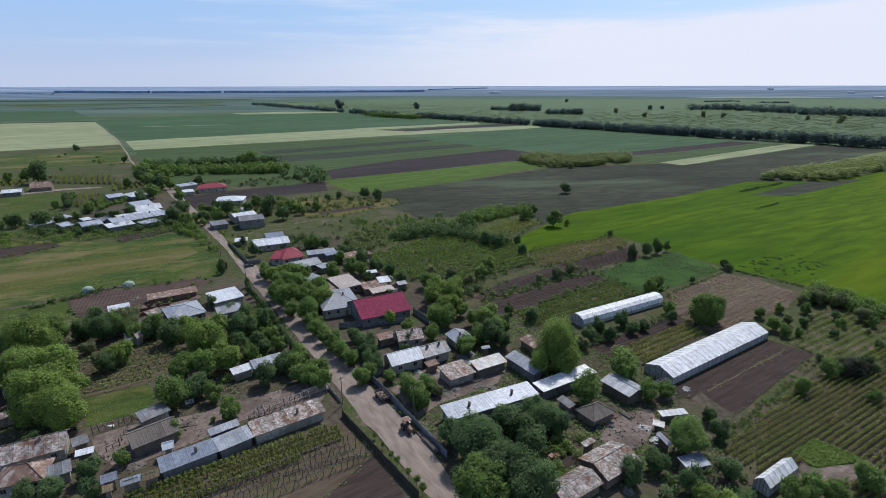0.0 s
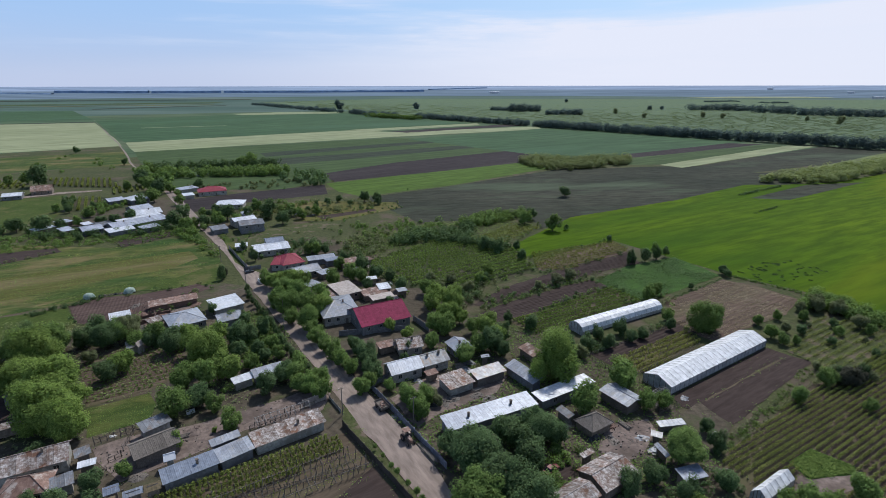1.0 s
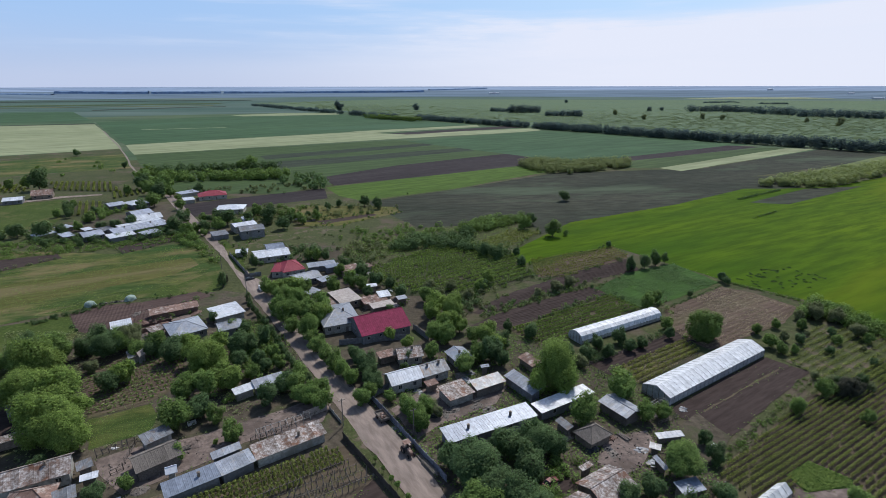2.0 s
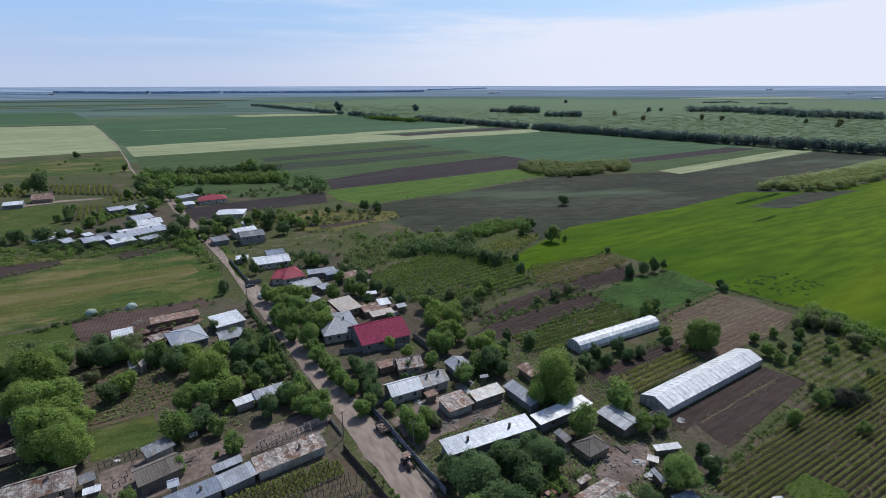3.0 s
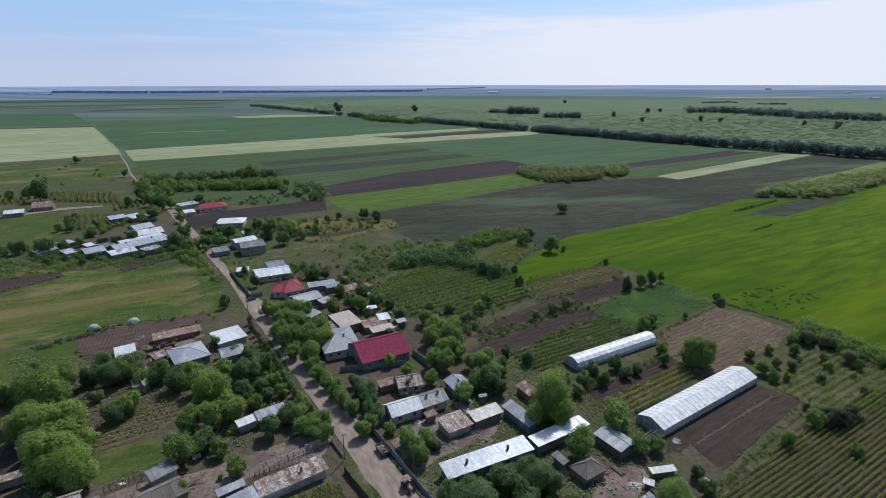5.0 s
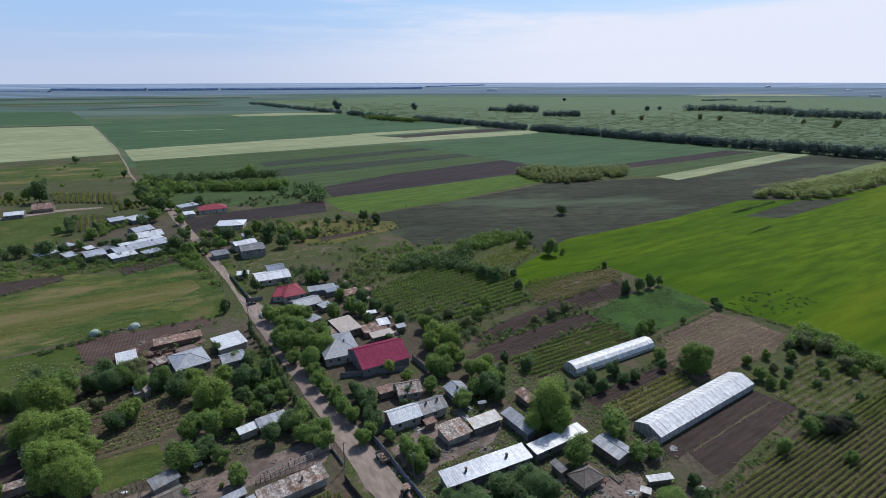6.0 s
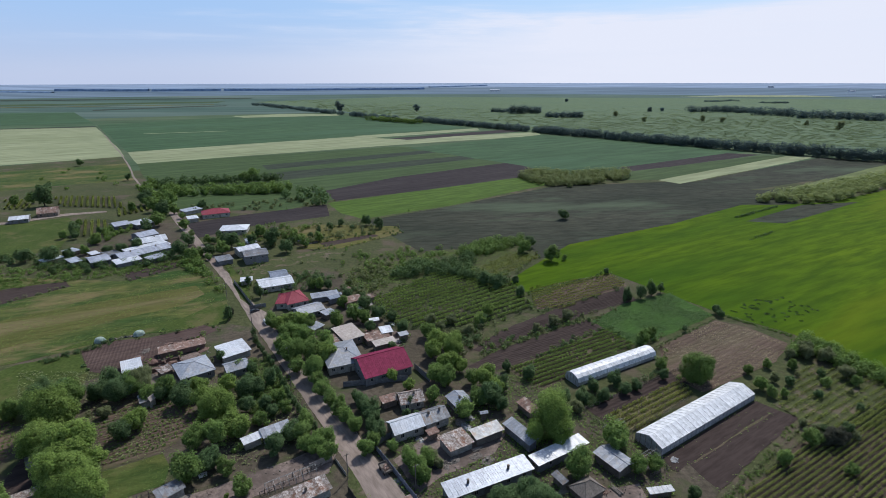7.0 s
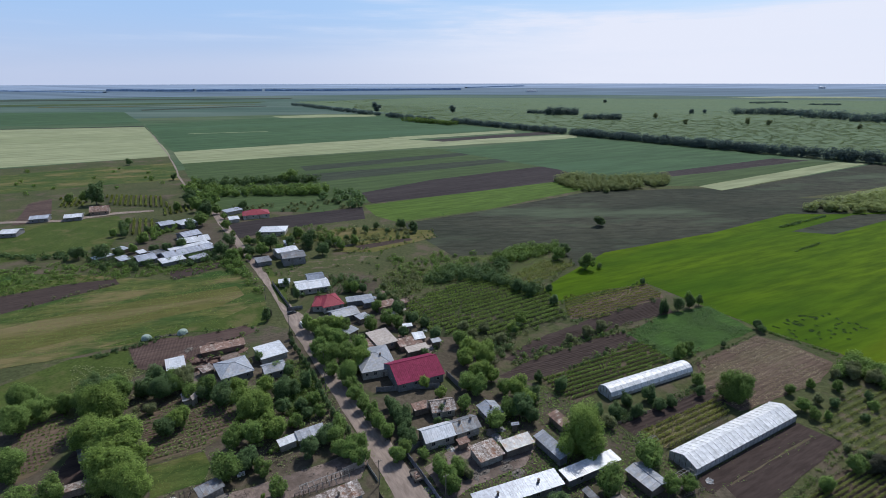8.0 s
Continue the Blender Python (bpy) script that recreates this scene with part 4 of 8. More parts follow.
def lumps(rnd, n, spread, height, size):
    """A heap of uneven lumps, resting on its base."""
    v, f = [], []
    for i in range(n):
        a, q = rnd.uniform(0, 6.28), spread * math.sqrt(rnd.random())
        cx, cy = math.cos(a) * q * 1.4, math.sin(a) * q
        cz = height * max(0, 1 - q / spread) * rnd.uniform(0.4, 1)
        s = size * rnd.uniform(0.5, 1.2)
        b = len(v)
        for k in range(8):
            v.append((cx + (s if k & 1 else -s) * rnd.uniform(0.3, 0.8), cy + (s if k & 2 else -s) * rnd.uniform(0.3, 0.8), max(0, cz + (s if k & 4 else -s) * rnd.uniform(0.2, 0.7))))
        f += [tuple(b + j for j in q4) for q4 in ((0, 2, 3, 1), (4, 5, 7, 6), (0, 1, 5, 4), (1, 3, 7, 5), (3, 2, 6, 7), (2, 0, 4, 6))]
    return v, f


def heap(x, y, r, h, size, material, label, name="rubbish_heap", n=24, category="heap"):
    rnd = random.Random(int(abs(x) * 13 + abs(y)))
    sides, v, f = 14, [], []
    for q, z in ((1.0, 0.0), (0.8, 0.38), (0.5, 0.75), (0.2, 0.95), (0.02, 1.0)):
        for i in range(sides):
            a = 2 * math.pi * i / sides
            k = q * r * rnd.uniform(0.72, 1.08)
            v.append((math.cos(a) * k * 1.25, math.sin(a) * k * 0.85, h * 0.75 * z * rnd.uniform(0.8, 1.1)))
    f = [(j * sides + i, j * sides + (i + 1) % sides, (j + 1) * sides + (i + 1) % sides, (j + 1) * sides + i) for j in range(4) for i in range(sides)]
    ob = new(name, mesh_of(name, *join([(v, f), lumps(rnd, n, r * 0.75, h, size * 0.6)]), material))
    ob.matrix_basis = pose(x, y, 0, 0, 0, rnd.uniform(0, 180))
    return tagged(ob, label, category, kind="stuff")


LOG = mesh_of("log", *rod((-1, 0, 0), (1, 0, 0), 0.11, 0.1, 8), WOOD)


def log_pile(x, y, angle, rows, layers, half, label):
    p = thing("timber_pile", x, y, angle, label, "timber")
    rnd = random.Random(rows * 7 + layers)
    for k in range(layers):
        for i in range(rows - k):
            part("log", LOG, p, m=pose(rnd.uniform(-0.15, 0.15), (i + k * 0.5) * 0.22, 0.11 + k * 0.19, 0, 0, rnd.uniform(-3, 3)) @ Matrix.Diagonal((half * rnd.uniform(0.8, 1.05), 1, 1, 1)))


def covered_stack(x, y, r, h):
    """A rounded stack of fodder under a taut pale film, weighed down with a rope and tyres."""
    rnd = random.Random(int(abs(x) * 3))
    t = thing("covered_stack", x, y, rnd.uniform(0, 90), "round fodder stack under pale greenish film", "stack")
    n, rings = 18, 6
    v, f = [], []
    for j in range(rings):
        a = math.pi / 2 * j / (rings - 1)
        for i in range(n):
            b = 2 * math.pi * i / n
            q = r * (math.cos(a) ** 0.7 + 0.02) * (1 + 0.05 * math.sin(5 * b + j) + rnd.uniform(-0.03, 0.03))
            v.append((q * math.cos(b) * 1.2, q * math.sin(b), h * math.sin(a)))
    f = [(j * n + i, j * n + (i + 1) % n, (j + 1) * n + (i + 1) % n, (j + 1) * n + i) for j in range(rings - 1) for i in range(n)]
    part("film", mesh_of("film", v, f + [tuple(range((rings - 1) * n, rings * n))], FILM_G), t)
    for i in range(5):
        b = 2 * math.pi * i / 5
        part("tyre", mesh_of("tyre", *ring(0.18, 0.32, 0.18), RUBBER), t, m=pose(math.cos(b) * r * 1.25, math.sin(b) * r * 1.05, 0.09, 90))
    return t


def hoop_frame(x, y, angle, L, W, h, n, label):
    """The bare bent frame of a tunnel with no film on it."""
    fr = thing("tunnel_frame", x, y, angle, label, "frame")
    pts = [(W / 2 * math.cos(math.pi * i / 8), h * math.sin(math.pi * i / 8)) for i in range(9)]
    me = mesh_of("hoop", *bent(pts, 0.05), CONCRETE)
    for i in range(n):
        part("hoop", me, fr, m=pose(-L / 2 + L * i / (n - 1), 0, 0, 0, RNG.uniform(-6, 6)))
    for k in (2, 4, 6):
        part("purlin", mesh_of("purlin", *rod((-L / 2, pts[k][0], pts[k][1]), (L / 2, pts[k][0], pts[k][1]), 0.04, 0.04, 5), CONCRETE), fr)


def trough(x, y, angle, L, W, h, material, label, name="trough"):
    t = thing(name, x, y, angle, label, name.replace("_", " "))
    part("tub", mesh_of("tub", *join([solid([(-L / 2, L / 2, -W / 2, W / 2, 0, 0.08)]), solid([(-L / 2, L / 2, -W / 2, -W / 2 + 0.08, 0.08, h), (-L / 2, L / 2, W / 2 - 0.08, W / 2, 0.08, h), (-L / 2, -L / 2 + 0.08, -W / 2 + 0.08, W / 2 - 0.08, 0.08, h), (L / 2 - 0.08, L / 2, -W / 2 + 0.08, W / 2 - 0.08, 0.08, h)])]), material), t)
    part("rim", mesh_of("rim", *solid([(-L / 2 - 0.03, L / 2 + 0.03, -W / 2 - 0.03, -W / 2 + 0.1, h, h + 0.04), (-L / 2 - 0.03, L / 2 + 0.03, W / 2 - 0.1, W / 2 + 0.03, h, h + 0.04), (-L / 2 - 0.03, -L / 2 + 0.1, -W / 2 + 0.1, W / 2 - 0.1, h, h + 0.04), (L / 2 - 0.1, L / 2 + 0.03, -W / 2 + 0.1, W / 2 - 0.1, h, h + 0.04)]), material), t)


def ruin(x, y, angle, L, W, h, label):
    """Broken roofless brick walls, stepped where they have fallen."""
    r = thing("ruin", x, y, angle, label, "ruin")
    rnd = random.Random(int(abs(x)))
    for x0, y0, x1, y1 in ((-L / 2, -W / 2, L / 2, -W / 2), (-L / 2, W / 2, L / 2, W / 2), (-L / 2, -W / 2, -L / 2, W / 2), (L / 2, -W / 2, L / 2, W / 2), (0, -W / 2, 0, W / 2)):
        L2 = math.hypot(x1 - x0, y1 - y0)
        n = max(3, int(L2 / 0.7))
        prof = [(0.0, 0.0), (L2, 0.0)]
        for i in reversed(range(n)):
            hh = h * rnd.uniform(0.35, 1.0)
            prof += [(L2 * (i + 1) / n - 0.01, hh), (L2 * i / n + 0.01, hh * rnd.uniform(0.85, 1.0))]
        m = len(prof)
        v = [(q, -0.14, z) for q, z in prof] + [(q, 0.14, z) for q, z in prof]
        f = [tuple(range(m)), tuple(range(2 * m - 1, m - 1, -1))] + [(i, m + i, m + (i + 1) % m, (i + 1) % m) for i in range(m)]
        part("wall", mesh_of("wall", v, f, BRICK), r, m=pose(x0, y0, 0, 0, 0, math.degrees(math.atan2(y1 - y0, x1 - x0))))
    part("rubble", mesh_of("rubble", *lumps(rnd, 40, W * 0.45, 0.3, 0.35), RUST), r)


def litter(poly, n):
    """Boards, stones, tins and scraps lying about a yard."""
    rnd = random.Random(n + int(abs(poly[0][0])))
    v, f = [], []
    for x, y in scatter(poly, int(n * 0.7), rnd):
        L, W, H = rnd.choice(((0.9, 0.07, 0.04), (0.3, 0.25, 0.2), (0.45, 0.35, 0.05), (0.2, 0.2, 0.3), (0.5, 0.12, 0.1)))
        k = rnd.uniform(0.35, 0.85)
        a = rnd.uniform(0, 3.14)
        b = len(v)
        for i in range(8):
            px, py = (L if i & 1 else -L) * k / 2 * rnd.uniform(0.8, 1.1), (W if i & 2 else -W) * k / 2 * rnd.uniform(0.8, 1.1)
            v.append((x + px * math.cos(a) - py * math.sin(a), y + px * math.sin(a) + py * math.cos(a), LEVEL[0] + (H * k if i & 4 else -0.1)))
        f += [tuple(b + j for j in q4) for q4 in ((0, 2, 3, 1), (4, 5, 7, 6), (0, 1, 5, 4), (1, 3, 7, 5), (3, 2, 6, 7), (2, 0, 4, 6))]
    tagged(new("yard_litter", mesh_of("yard_litter", v, f, LITTER)), "boards, stones and scraps scattered in a farmyard", "litter", kind="stuff")


def edge_grass():
    """Tufts of grass and weeds along the edges of the plots."""
    rnd = random.Random(11)
    for kind, share in (("m", 5), ("o", 4)):
        pts = []
        for x, y in EDGE:
            for i in range(share):
                if noise.noise(Vector((x * 0.15, y * 0.15, 8.1 + share))) > rnd.uniform(-0.45, 0.3):
                    pts.append((x + rnd.gauss(0, 0.45), y + rnd.gauss(0, 0.45), rnd.uniform(0.08, 0.4), 0, 0, 1))
        stuff("edge_grass", LEAVES[kind], "weeds and grass along the plot edges", pts, 0.13, 0.6, 5 + share)


def hedgerows():
    """Bushes and tall weeds along the borders of the garden plots, thick in some stretches and missing in others."""
    rnd = random.Random(23)
    for kind, low in (("d", -0.02), ("m", 0.05), ("o", 0.08)):
        pts = []
        for x, y in ROWS:
            if noise.noise(Vector((x * 0.06, y * 0.06, 2.0 + low * 90))) < low or any(inside(q, x, y) for q in BARE[-6:]) or rnd.random() < 0.35:
                continue
            r, h = rnd.uniform(0.4, 1.1), rnd.uniform(0.7, 1.9)
            ox, oy = rnd.gauss(0, 0.7), rnd.gauss(0, 0.7)
            for i in range(34):
                d = Vector((rnd.gauss(0, 1), rnd.gauss(0, 1), rnd.gauss(0, 1))).normalized() * rnd.uniform(0.6, 1.0)
                pts.append((x + ox + d.x * r, y + oy + d.y * r, h * (0.5 + 0.5 * d.z), d.x, d.y, d.z))
        stuff("hedgerow", LEAVES[kind], "bushes and tall weeds along garden borders", pts, 0.2, 0.8, 3, "bushes")


# ---- far fields ----
field("hedge_strip", STRIP_D, "dark grassy strip beyond the pale field", [(-950.0, 704.0), (-566.0, 874.0), (-552.0, 854.0), (-920.0, 684.0)])
field("dry_strip", GARDEN, "dark strip of fallow along the pale field", [(-495.6, 358.5), (-312.0, 514.6), (-280.5, 467.6), (-354.4, 422.4), (-446.7, 321.5)])
field("grass_strip", MEADOW, "green and ochre strip field", [(-452.3, 325.7), (-357.2, 426.0), (-283.0, 471.9), (-229.2, 388.8), (-270.2, 366.7), (-295.4, 349.1), (-389.2, 277.9)])
field("stubble_field", STRAW, "wide pale yellow-green field beside the track", [(-964.6, 714.2), (-550.7, 852.4), (-358.5, 584.7), (-310.9, 514.6), (-509.5, 369.1)])
field("cereal_field", TEAL, "large bluish-green cereal field by the track", [(-575.3, 895.7), (-429.7, 1069.8), (-223.2, 1155.0), (-45.5, 944.7), (53.1, 799.1), (-121.7, 696.9), (-326.5, 547.4)])
field("cereal_field", TEAL, "far green cereal field beyond the pale field", [(-1033.6, 766.5), (-601.0, 927.3), (-857.1, 1258.2), (-1574.1, 1176.4)])
field("pale_strip", STRAW, "narrow pale strip across the far fields", [(-435.7, 1114.3), (-352.0, 1185.0), (-228.0, 1180.6), (-218.5, 1130.5), (-395.9, 1068.7)])
field("green_field", STRIP, "green strip fields behind the village", [(-272.5, 467.5), (-54.2, 592.8), (7.9, 572.1), (68.7, 454.7), (45.5, 379.9), (-77.4, 314.2), (-91.2, 292.0), (-154.7, 292.5), (-201.3, 355.6)])
field("pale_strip", STRAW, "long pale strip field across the plain", [(-326.5, 547.4), (-121.7, 696.9), (-60.9, 669.0), (134.3, 762.3), (127.6, 710.6), (-55.4, 606.6), (-272.5, 467.5)])
field("pale_strip", STRAW, "short pale strip field by the tree belt", [(-121.9, 706.3), (50.4, 824.2), (52.3, 787.1), (-100.8, 678.4)])
field("ploughed_strip", SOIL_D, "dark ploughed strip between pale fields", [(-68.7, 677.8), (90.5, 798.2), (116.1, 774.0), (-46.2, 660.2)])
field("ploughed_strip", STRIP_D, "dark narrow strip between green crops", [(-159.0, 457.7), (-10.1, 566.1), (7.6, 553.7), (-146.6, 434.2)])
field("ploughed_strip", STRIP_D, "dark narrow strip between green crops", [(-140.9, 416.4), (23.5, 520.0), (27.6, 494.9), (-119.1, 387.5)])
field("ploughed_field", SOIL_D, "dark brown ploughed field", [(-80.5, 347.1), (-37.3, 398.9), (56.3, 471.7), (79.8, 462.8), (57.7, 394.7), (-10.6, 351.2), (-67.6, 316.1)])
field("young_field", BAND, "fresh green band of young cereal", [(-70.8, 310.2), (-10.6, 351.2), (58.2, 397.8), (78.7, 373.9), (3.7, 303.9), (-44.0, 272.2), (-58.3, 285.0)])
field("fallow_field", OLIVE, "dark weedy fallow field", [(-43.4, 267.7), (3.7, 302.0), (76.5, 363.1), (149.4, 376.0), (182.6, 378.4), (201.3, 346.7), (237.6, 351.3), (197.7, 289.7), (110.3, 246.2), (50.5, 218.4), (28.1, 195.8), (-6.9, 209.1), (-26.2, 240.9)])
field("cereal_field", TEAL, "bluish-green field along the tree belt", [(-40.8, 579.3), (129.3, 720.4), (212.7, 647.0), (310.7, 543.0), (148.7, 434.3), (91.3, 403.8), (66.3, 454.7)])
field("ploughed_strip", SOIL_D, "dark ploughed strip by the tree belt", [(144.2, 441.9), (282.3, 532.2), (309.4, 520.9), (154.1, 423.3)])
field("green_field", STRIP, "green strip field by the tree belt", [(143.9, 419.9), (306.4, 515.7), (332.2, 505.1), (170.3, 387.3), (132.3, 384.8)])
field("pale_strip", STRAW, "pale strip field by the tree belt", [(156.0, 384.5), (327.5, 510.2), (354.4, 504.8), (166.2, 370.2)])
field("fallow_field", OLIVE, "dark strip of fallow by the tree belt", [(165.8, 367.5), (352.6, 499.8), (395.4, 471.4), (427.8, 442.1), (258.8, 377.6), (201.3, 346.7)])
field("cereal_field", WHEAT, "large bright green cereal field", [(19.8, 173.7), (27.1, 187.9), (54.6, 225.7), (117.1, 262.2), (174.4, 304.3), (197.2, 304.1), (231.9, 311.5), (287.0, 343.5), (508.0, 474.3), (469.2, 287.5), (138.0, 73.6), (115.1, 95.7), (106.1, 117.6), (100.2, 138.5), (86.3, 152.9), (76.8, 167.1), (62.6, 189.2), (39.8, 179.1), (27.5, 170.5)])
field("fallow_patch", OLIVE, "bare patch at the edge of the green field", [(156.4, 266.3), (210.2, 304.0), (248.6, 311.4), (173.8, 261.8)])
field("stubble_field", PALE_GREEN, "yellow-green slope behind the grove", [(230.2, 351.3), (372.9, 450.7), (780.6, 669.5), (567.4, 482.5), (313.9, 377.0), (243.9, 343.9)])
field("scrub_ground", SCRUB, "pale green ground of the young wood", [(557.3, 473.6), (324.0, 566.8), (223.6, 680.8), (138.3, 785.1), (-48.0, 998.1), (-336.2, 1436.8), (-638.4, 1840.0), (-209.2, 2372.1), (937.4, 2193.6), (2082.1, 1811.4)])

field("pale_strip", STRAW, "pale stubble far out on the plain", [(1009.6, 2352.8), (1670.5, 2326.7), (1740.7, 2574.1), (1357.6, 2602.7)])
field("grass_strip", STRIP_D, "dark strip on the far plain", [(-885.2, 1366.8), (-719.5, 1564.0), (-636.5, 1600.3), (-620.6, 1550.3), (-700.2, 1500.7), (-850.6, 1320.3)])
field("pale_strip", STRAW, "thin pale headland between far crops", [(-418.0, 744.7), (-316.9, 785.8), (-315.0, 780.7), (-415.0, 739.8)])
field("pale_strip", OCHRE, "thin pale strip on the far plain", [(-1260.0, 1480.0), (-700.0, 1660.0), (-690.0, 1640.0), (-1240.0, 1450.0)])
field("far_crop", STRIP, "green far crop strip", [(-1500.0, 1600.0), (-760.0, 1900.0), (-740.0, 1780.0), (-1400.0, 1500.0)])
field("far_crop", STRIP_D, "dark far crop strip", [(-1900.0, 2000.0), (-800.0, 2300.0), (-780.0, 2220.0), (-1800.0, 1900.0)])

# ---- plots round the village ----
field("village_ground", VILLAGE, "trodden earth and weeds west of the road", [(-84.0, 118.0), (-68.0, 146.0), (-57.7, 143.0), (-42.3, 119.7), (-20.5, 85.5), (-5.0, 60.0), (-16.0, 44.0), (-70.0, 44.0), (-104.0, 70.0), (-108.0, 98.0)], "ground")
field("village_ground", VILLAGE, "trodden earth and weeds east of the road", [(0.0, 54.0), (20.0, 44.0), (48.0, 54.0), (41.0, 66.0), (41.0, 82.0), (30.0, 101.0), (14.0, 117.0), (2.0, 126.0), (-9.0, 144.0), (-20.0, 160.0), (-30.0, 178.0), (-46.0, 192.0), (-54.0, 178.0), (-58.0, 152.0), (-33.8, 116.4), (-14.2, 85.5)], "ground")
field("village_ground", VILLAGE, "trodden earth round the far houses", [(-120.0, 196.0), (-109.0, 226.6), (-135.5, 265.5), (-150.0, 262.0), (-166.0, 246.0), (-158.0, 212.0), (-140.0, 196.0)], "ground")
field("garden_soil", SOIL_DRY, "reddish dry ground of the field-side rows", [(29.3, 164.3), (40.9, 175.0), (62.0, 189.2), (64.5, 176.2), (39.2, 159.0), (28.8, 155.8)])
field("meadow", MEADOW, "rough green and ochre meadow beside the road", [(-153.9, 83.8), (-303.6, 182.0), (-163.3, 185.0), (-119.7, 181.2), (-97.9, 198.1), (-76.1, 167.8), (-67.5, 150.9), (-67.3, 145.0), (-77.9, 141.3), (-93.9, 138.2), (-101.7, 130.0), (-113.0, 122.6), (-140.7, 109.0)])
field("meadow", OCHRE, "ochre dry grass across the meadow", [(-164.9, 118.3), (-135.2, 150.1), (-113.2, 164.3), (-90.3, 176.9), (-83.8, 169.0), (-88.1, 158.4), (-106.6, 145.6), (-120.6, 132.1), (-150.3, 106.3)])
field("meadow", GRASS, "fresh green grass along the meadow edge", [(-108.6, 128.1), (-95.8, 141.4), (-82.1, 149.9), (-75.6, 162.9), (-67.8, 150.9), (-67.7, 145.9), (-78.4, 142.2), (-94.1, 138.7), (-102.3, 130.8)])
field("meadow", GRASS, "green grass below the meadow", [(-126.4, 96.1), (-112.2, 121.6), (-99.7, 127.7), (-90.8, 117.5), (-88.6, 111.8), (-90.2, 103.4), (-91.7, 96.1)])
field("garden_soil", SOIL, "dark ploughed garden strip in the meadow", [(-193.3, 141.7), (-154.8, 174.5), (-140.0, 181.3), (-135.0, 176.4), (-145.3, 162.6), (-173.4, 125.3)])
field("garden_soil", SOIL, "dark dug garden plot", [(-124.8, 190.9), (-108.1, 204.2), (-104.2, 199.0), (-116.6, 181.2)])
field("crop_plot", GRASS, "smooth green crop plot", [(-270.3, 225.4), (-225.1, 261.8), (-203.8, 276.5), (-187.3, 258.8), (-169.4, 219.7), (-182.7, 209.1), (-221.6, 181.7)])
field("ploughed_garden", SOIL_D, "dark ploughed plot behind the red-roofed farm", [(-134.9, 261.2), (-112.2, 280.5), (-70.6, 306.4), (-63.1, 278.5), (-98.2, 258.1), (-117.4, 235.6)])
field("green_plot", STRIP, "narrow green plot behind the farm", [(-160.8, 314.9), (-108.1, 349.7), (-80.2, 326.6), (-102.1, 306.6), (-145.2, 292.5)])
field("fallow_plot", OCHRE, "dry grassy plot of old straw", [(-62.5, 233.0), (-27.2, 251.0), (-23.8, 243.4), (-46.2, 221.0), (-65.1, 219.1)])
field("garden_soil", SOIL, "dark dug strip in the dry plot", [(-57.6, 228.5), (-34.4, 243.4), (-31.9, 239.8), (-53.9, 223.1)])
field("garden_soil", OCHRE, "dry grassy strip among gardens", [(-99.0, 245.1), (-65.0, 260.7), (-25.0, 257.6), (-21.2, 244.6), (-64.9, 237.6), (-89.4, 233.1)])
field("grass_plot", VERGE, "grassy garden plot with bare patches", [(-79.6, 182.5), (-73.2, 206.7), (-55.4, 219.0), (-44.9, 221.0), (-43.4, 206.5), (-67.6, 196.3), (-70.5, 174.1)])
field("garden_ground", GARDEN, "green weedy gardens behind the houses", [(-43.3, 194.5), (-7.2, 217.7), (36.0, 225.8), (39.0, 207.9), (22.4, 184.2), (27.9, 155.8), (7.6, 140.1), (-15.2, 144.8), (-32.1, 166.4)])
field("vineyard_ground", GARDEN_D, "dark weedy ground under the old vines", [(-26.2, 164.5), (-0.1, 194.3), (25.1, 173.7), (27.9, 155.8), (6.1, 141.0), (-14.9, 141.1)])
field("garden_soil", SOIL, "dark dug garden strip", [(6.7, 129.3), (15.7, 141.0), (37.3, 158.5), (62.4, 174.9), (63.4, 163.0), (47.0, 154.6), (26.8, 140.1), (9.9, 127.8)])
field("garden_soil", SOIL, "dark dug garden strip", [(4.9, 120.6), (12.9, 128.5), (26.5, 137.9), (42.6, 148.0), (47.5, 142.7), (22.7, 124.8), (9.8, 117.2)])
field("vineyard_ground", VINE_GROUND, "weedy ground under the vines", [(14.8, 119.5), (47.4, 141.8), (52.1, 132.3), (29.0, 114.6), (21.2, 108.7)])
field("potato_plot", POTATO, "dark green crop plot at the field edge", [(44.0, 147.0), (57.5, 160.1), (76.9, 169.6), (83.4, 151.4), (71.4, 143.1), (52.3, 130.7)])
field("dry_plot", SOIL_DRY, "dry reddish ploughed plot with old rows", [(58.4, 131.1), (82.0, 147.8), (89.3, 143.0), (95.1, 133.0), (85.7, 122.8), (70.5, 114.5), (59.8, 108.6), (54.4, 117.8)])
field("garden_soil", SOIL, "dark seed beds beside the greenhouse", [(30.5, 102.7), (55.8, 117.8), (59.1, 113.0), (35.0, 95.8)])
field("garden_ground", OCHRE, "straw-strewn earth under the young vines", [(34.4, 99.4), (56.2, 113.9), (56.7, 108.0), (40.3, 94.7), (35.8, 94.7)])
field("ploughed_garden", SOIL, "dark raked soil along the greenhouse", [(41.7, 86.2), (70.4, 105.1), (76.3, 98.8), (48.3, 77.5), (41.9, 83.0)])
field("garden_ground", VINE_GROUND, "weedy ground between vines", [(40.8, 68.1), (66.2, 87.3), (94.4, 103.0), (177.6, 140.5), (122.7, 83.4), (55.2, 54.0), (42.0, 61.0)])
field("potato_plot", POTATO, "small dark green crop patch", [(52.0, 68.1), (57.6, 71.4), (61.6, 67.1), (60.3, 65.3), (52.8, 64.2)])
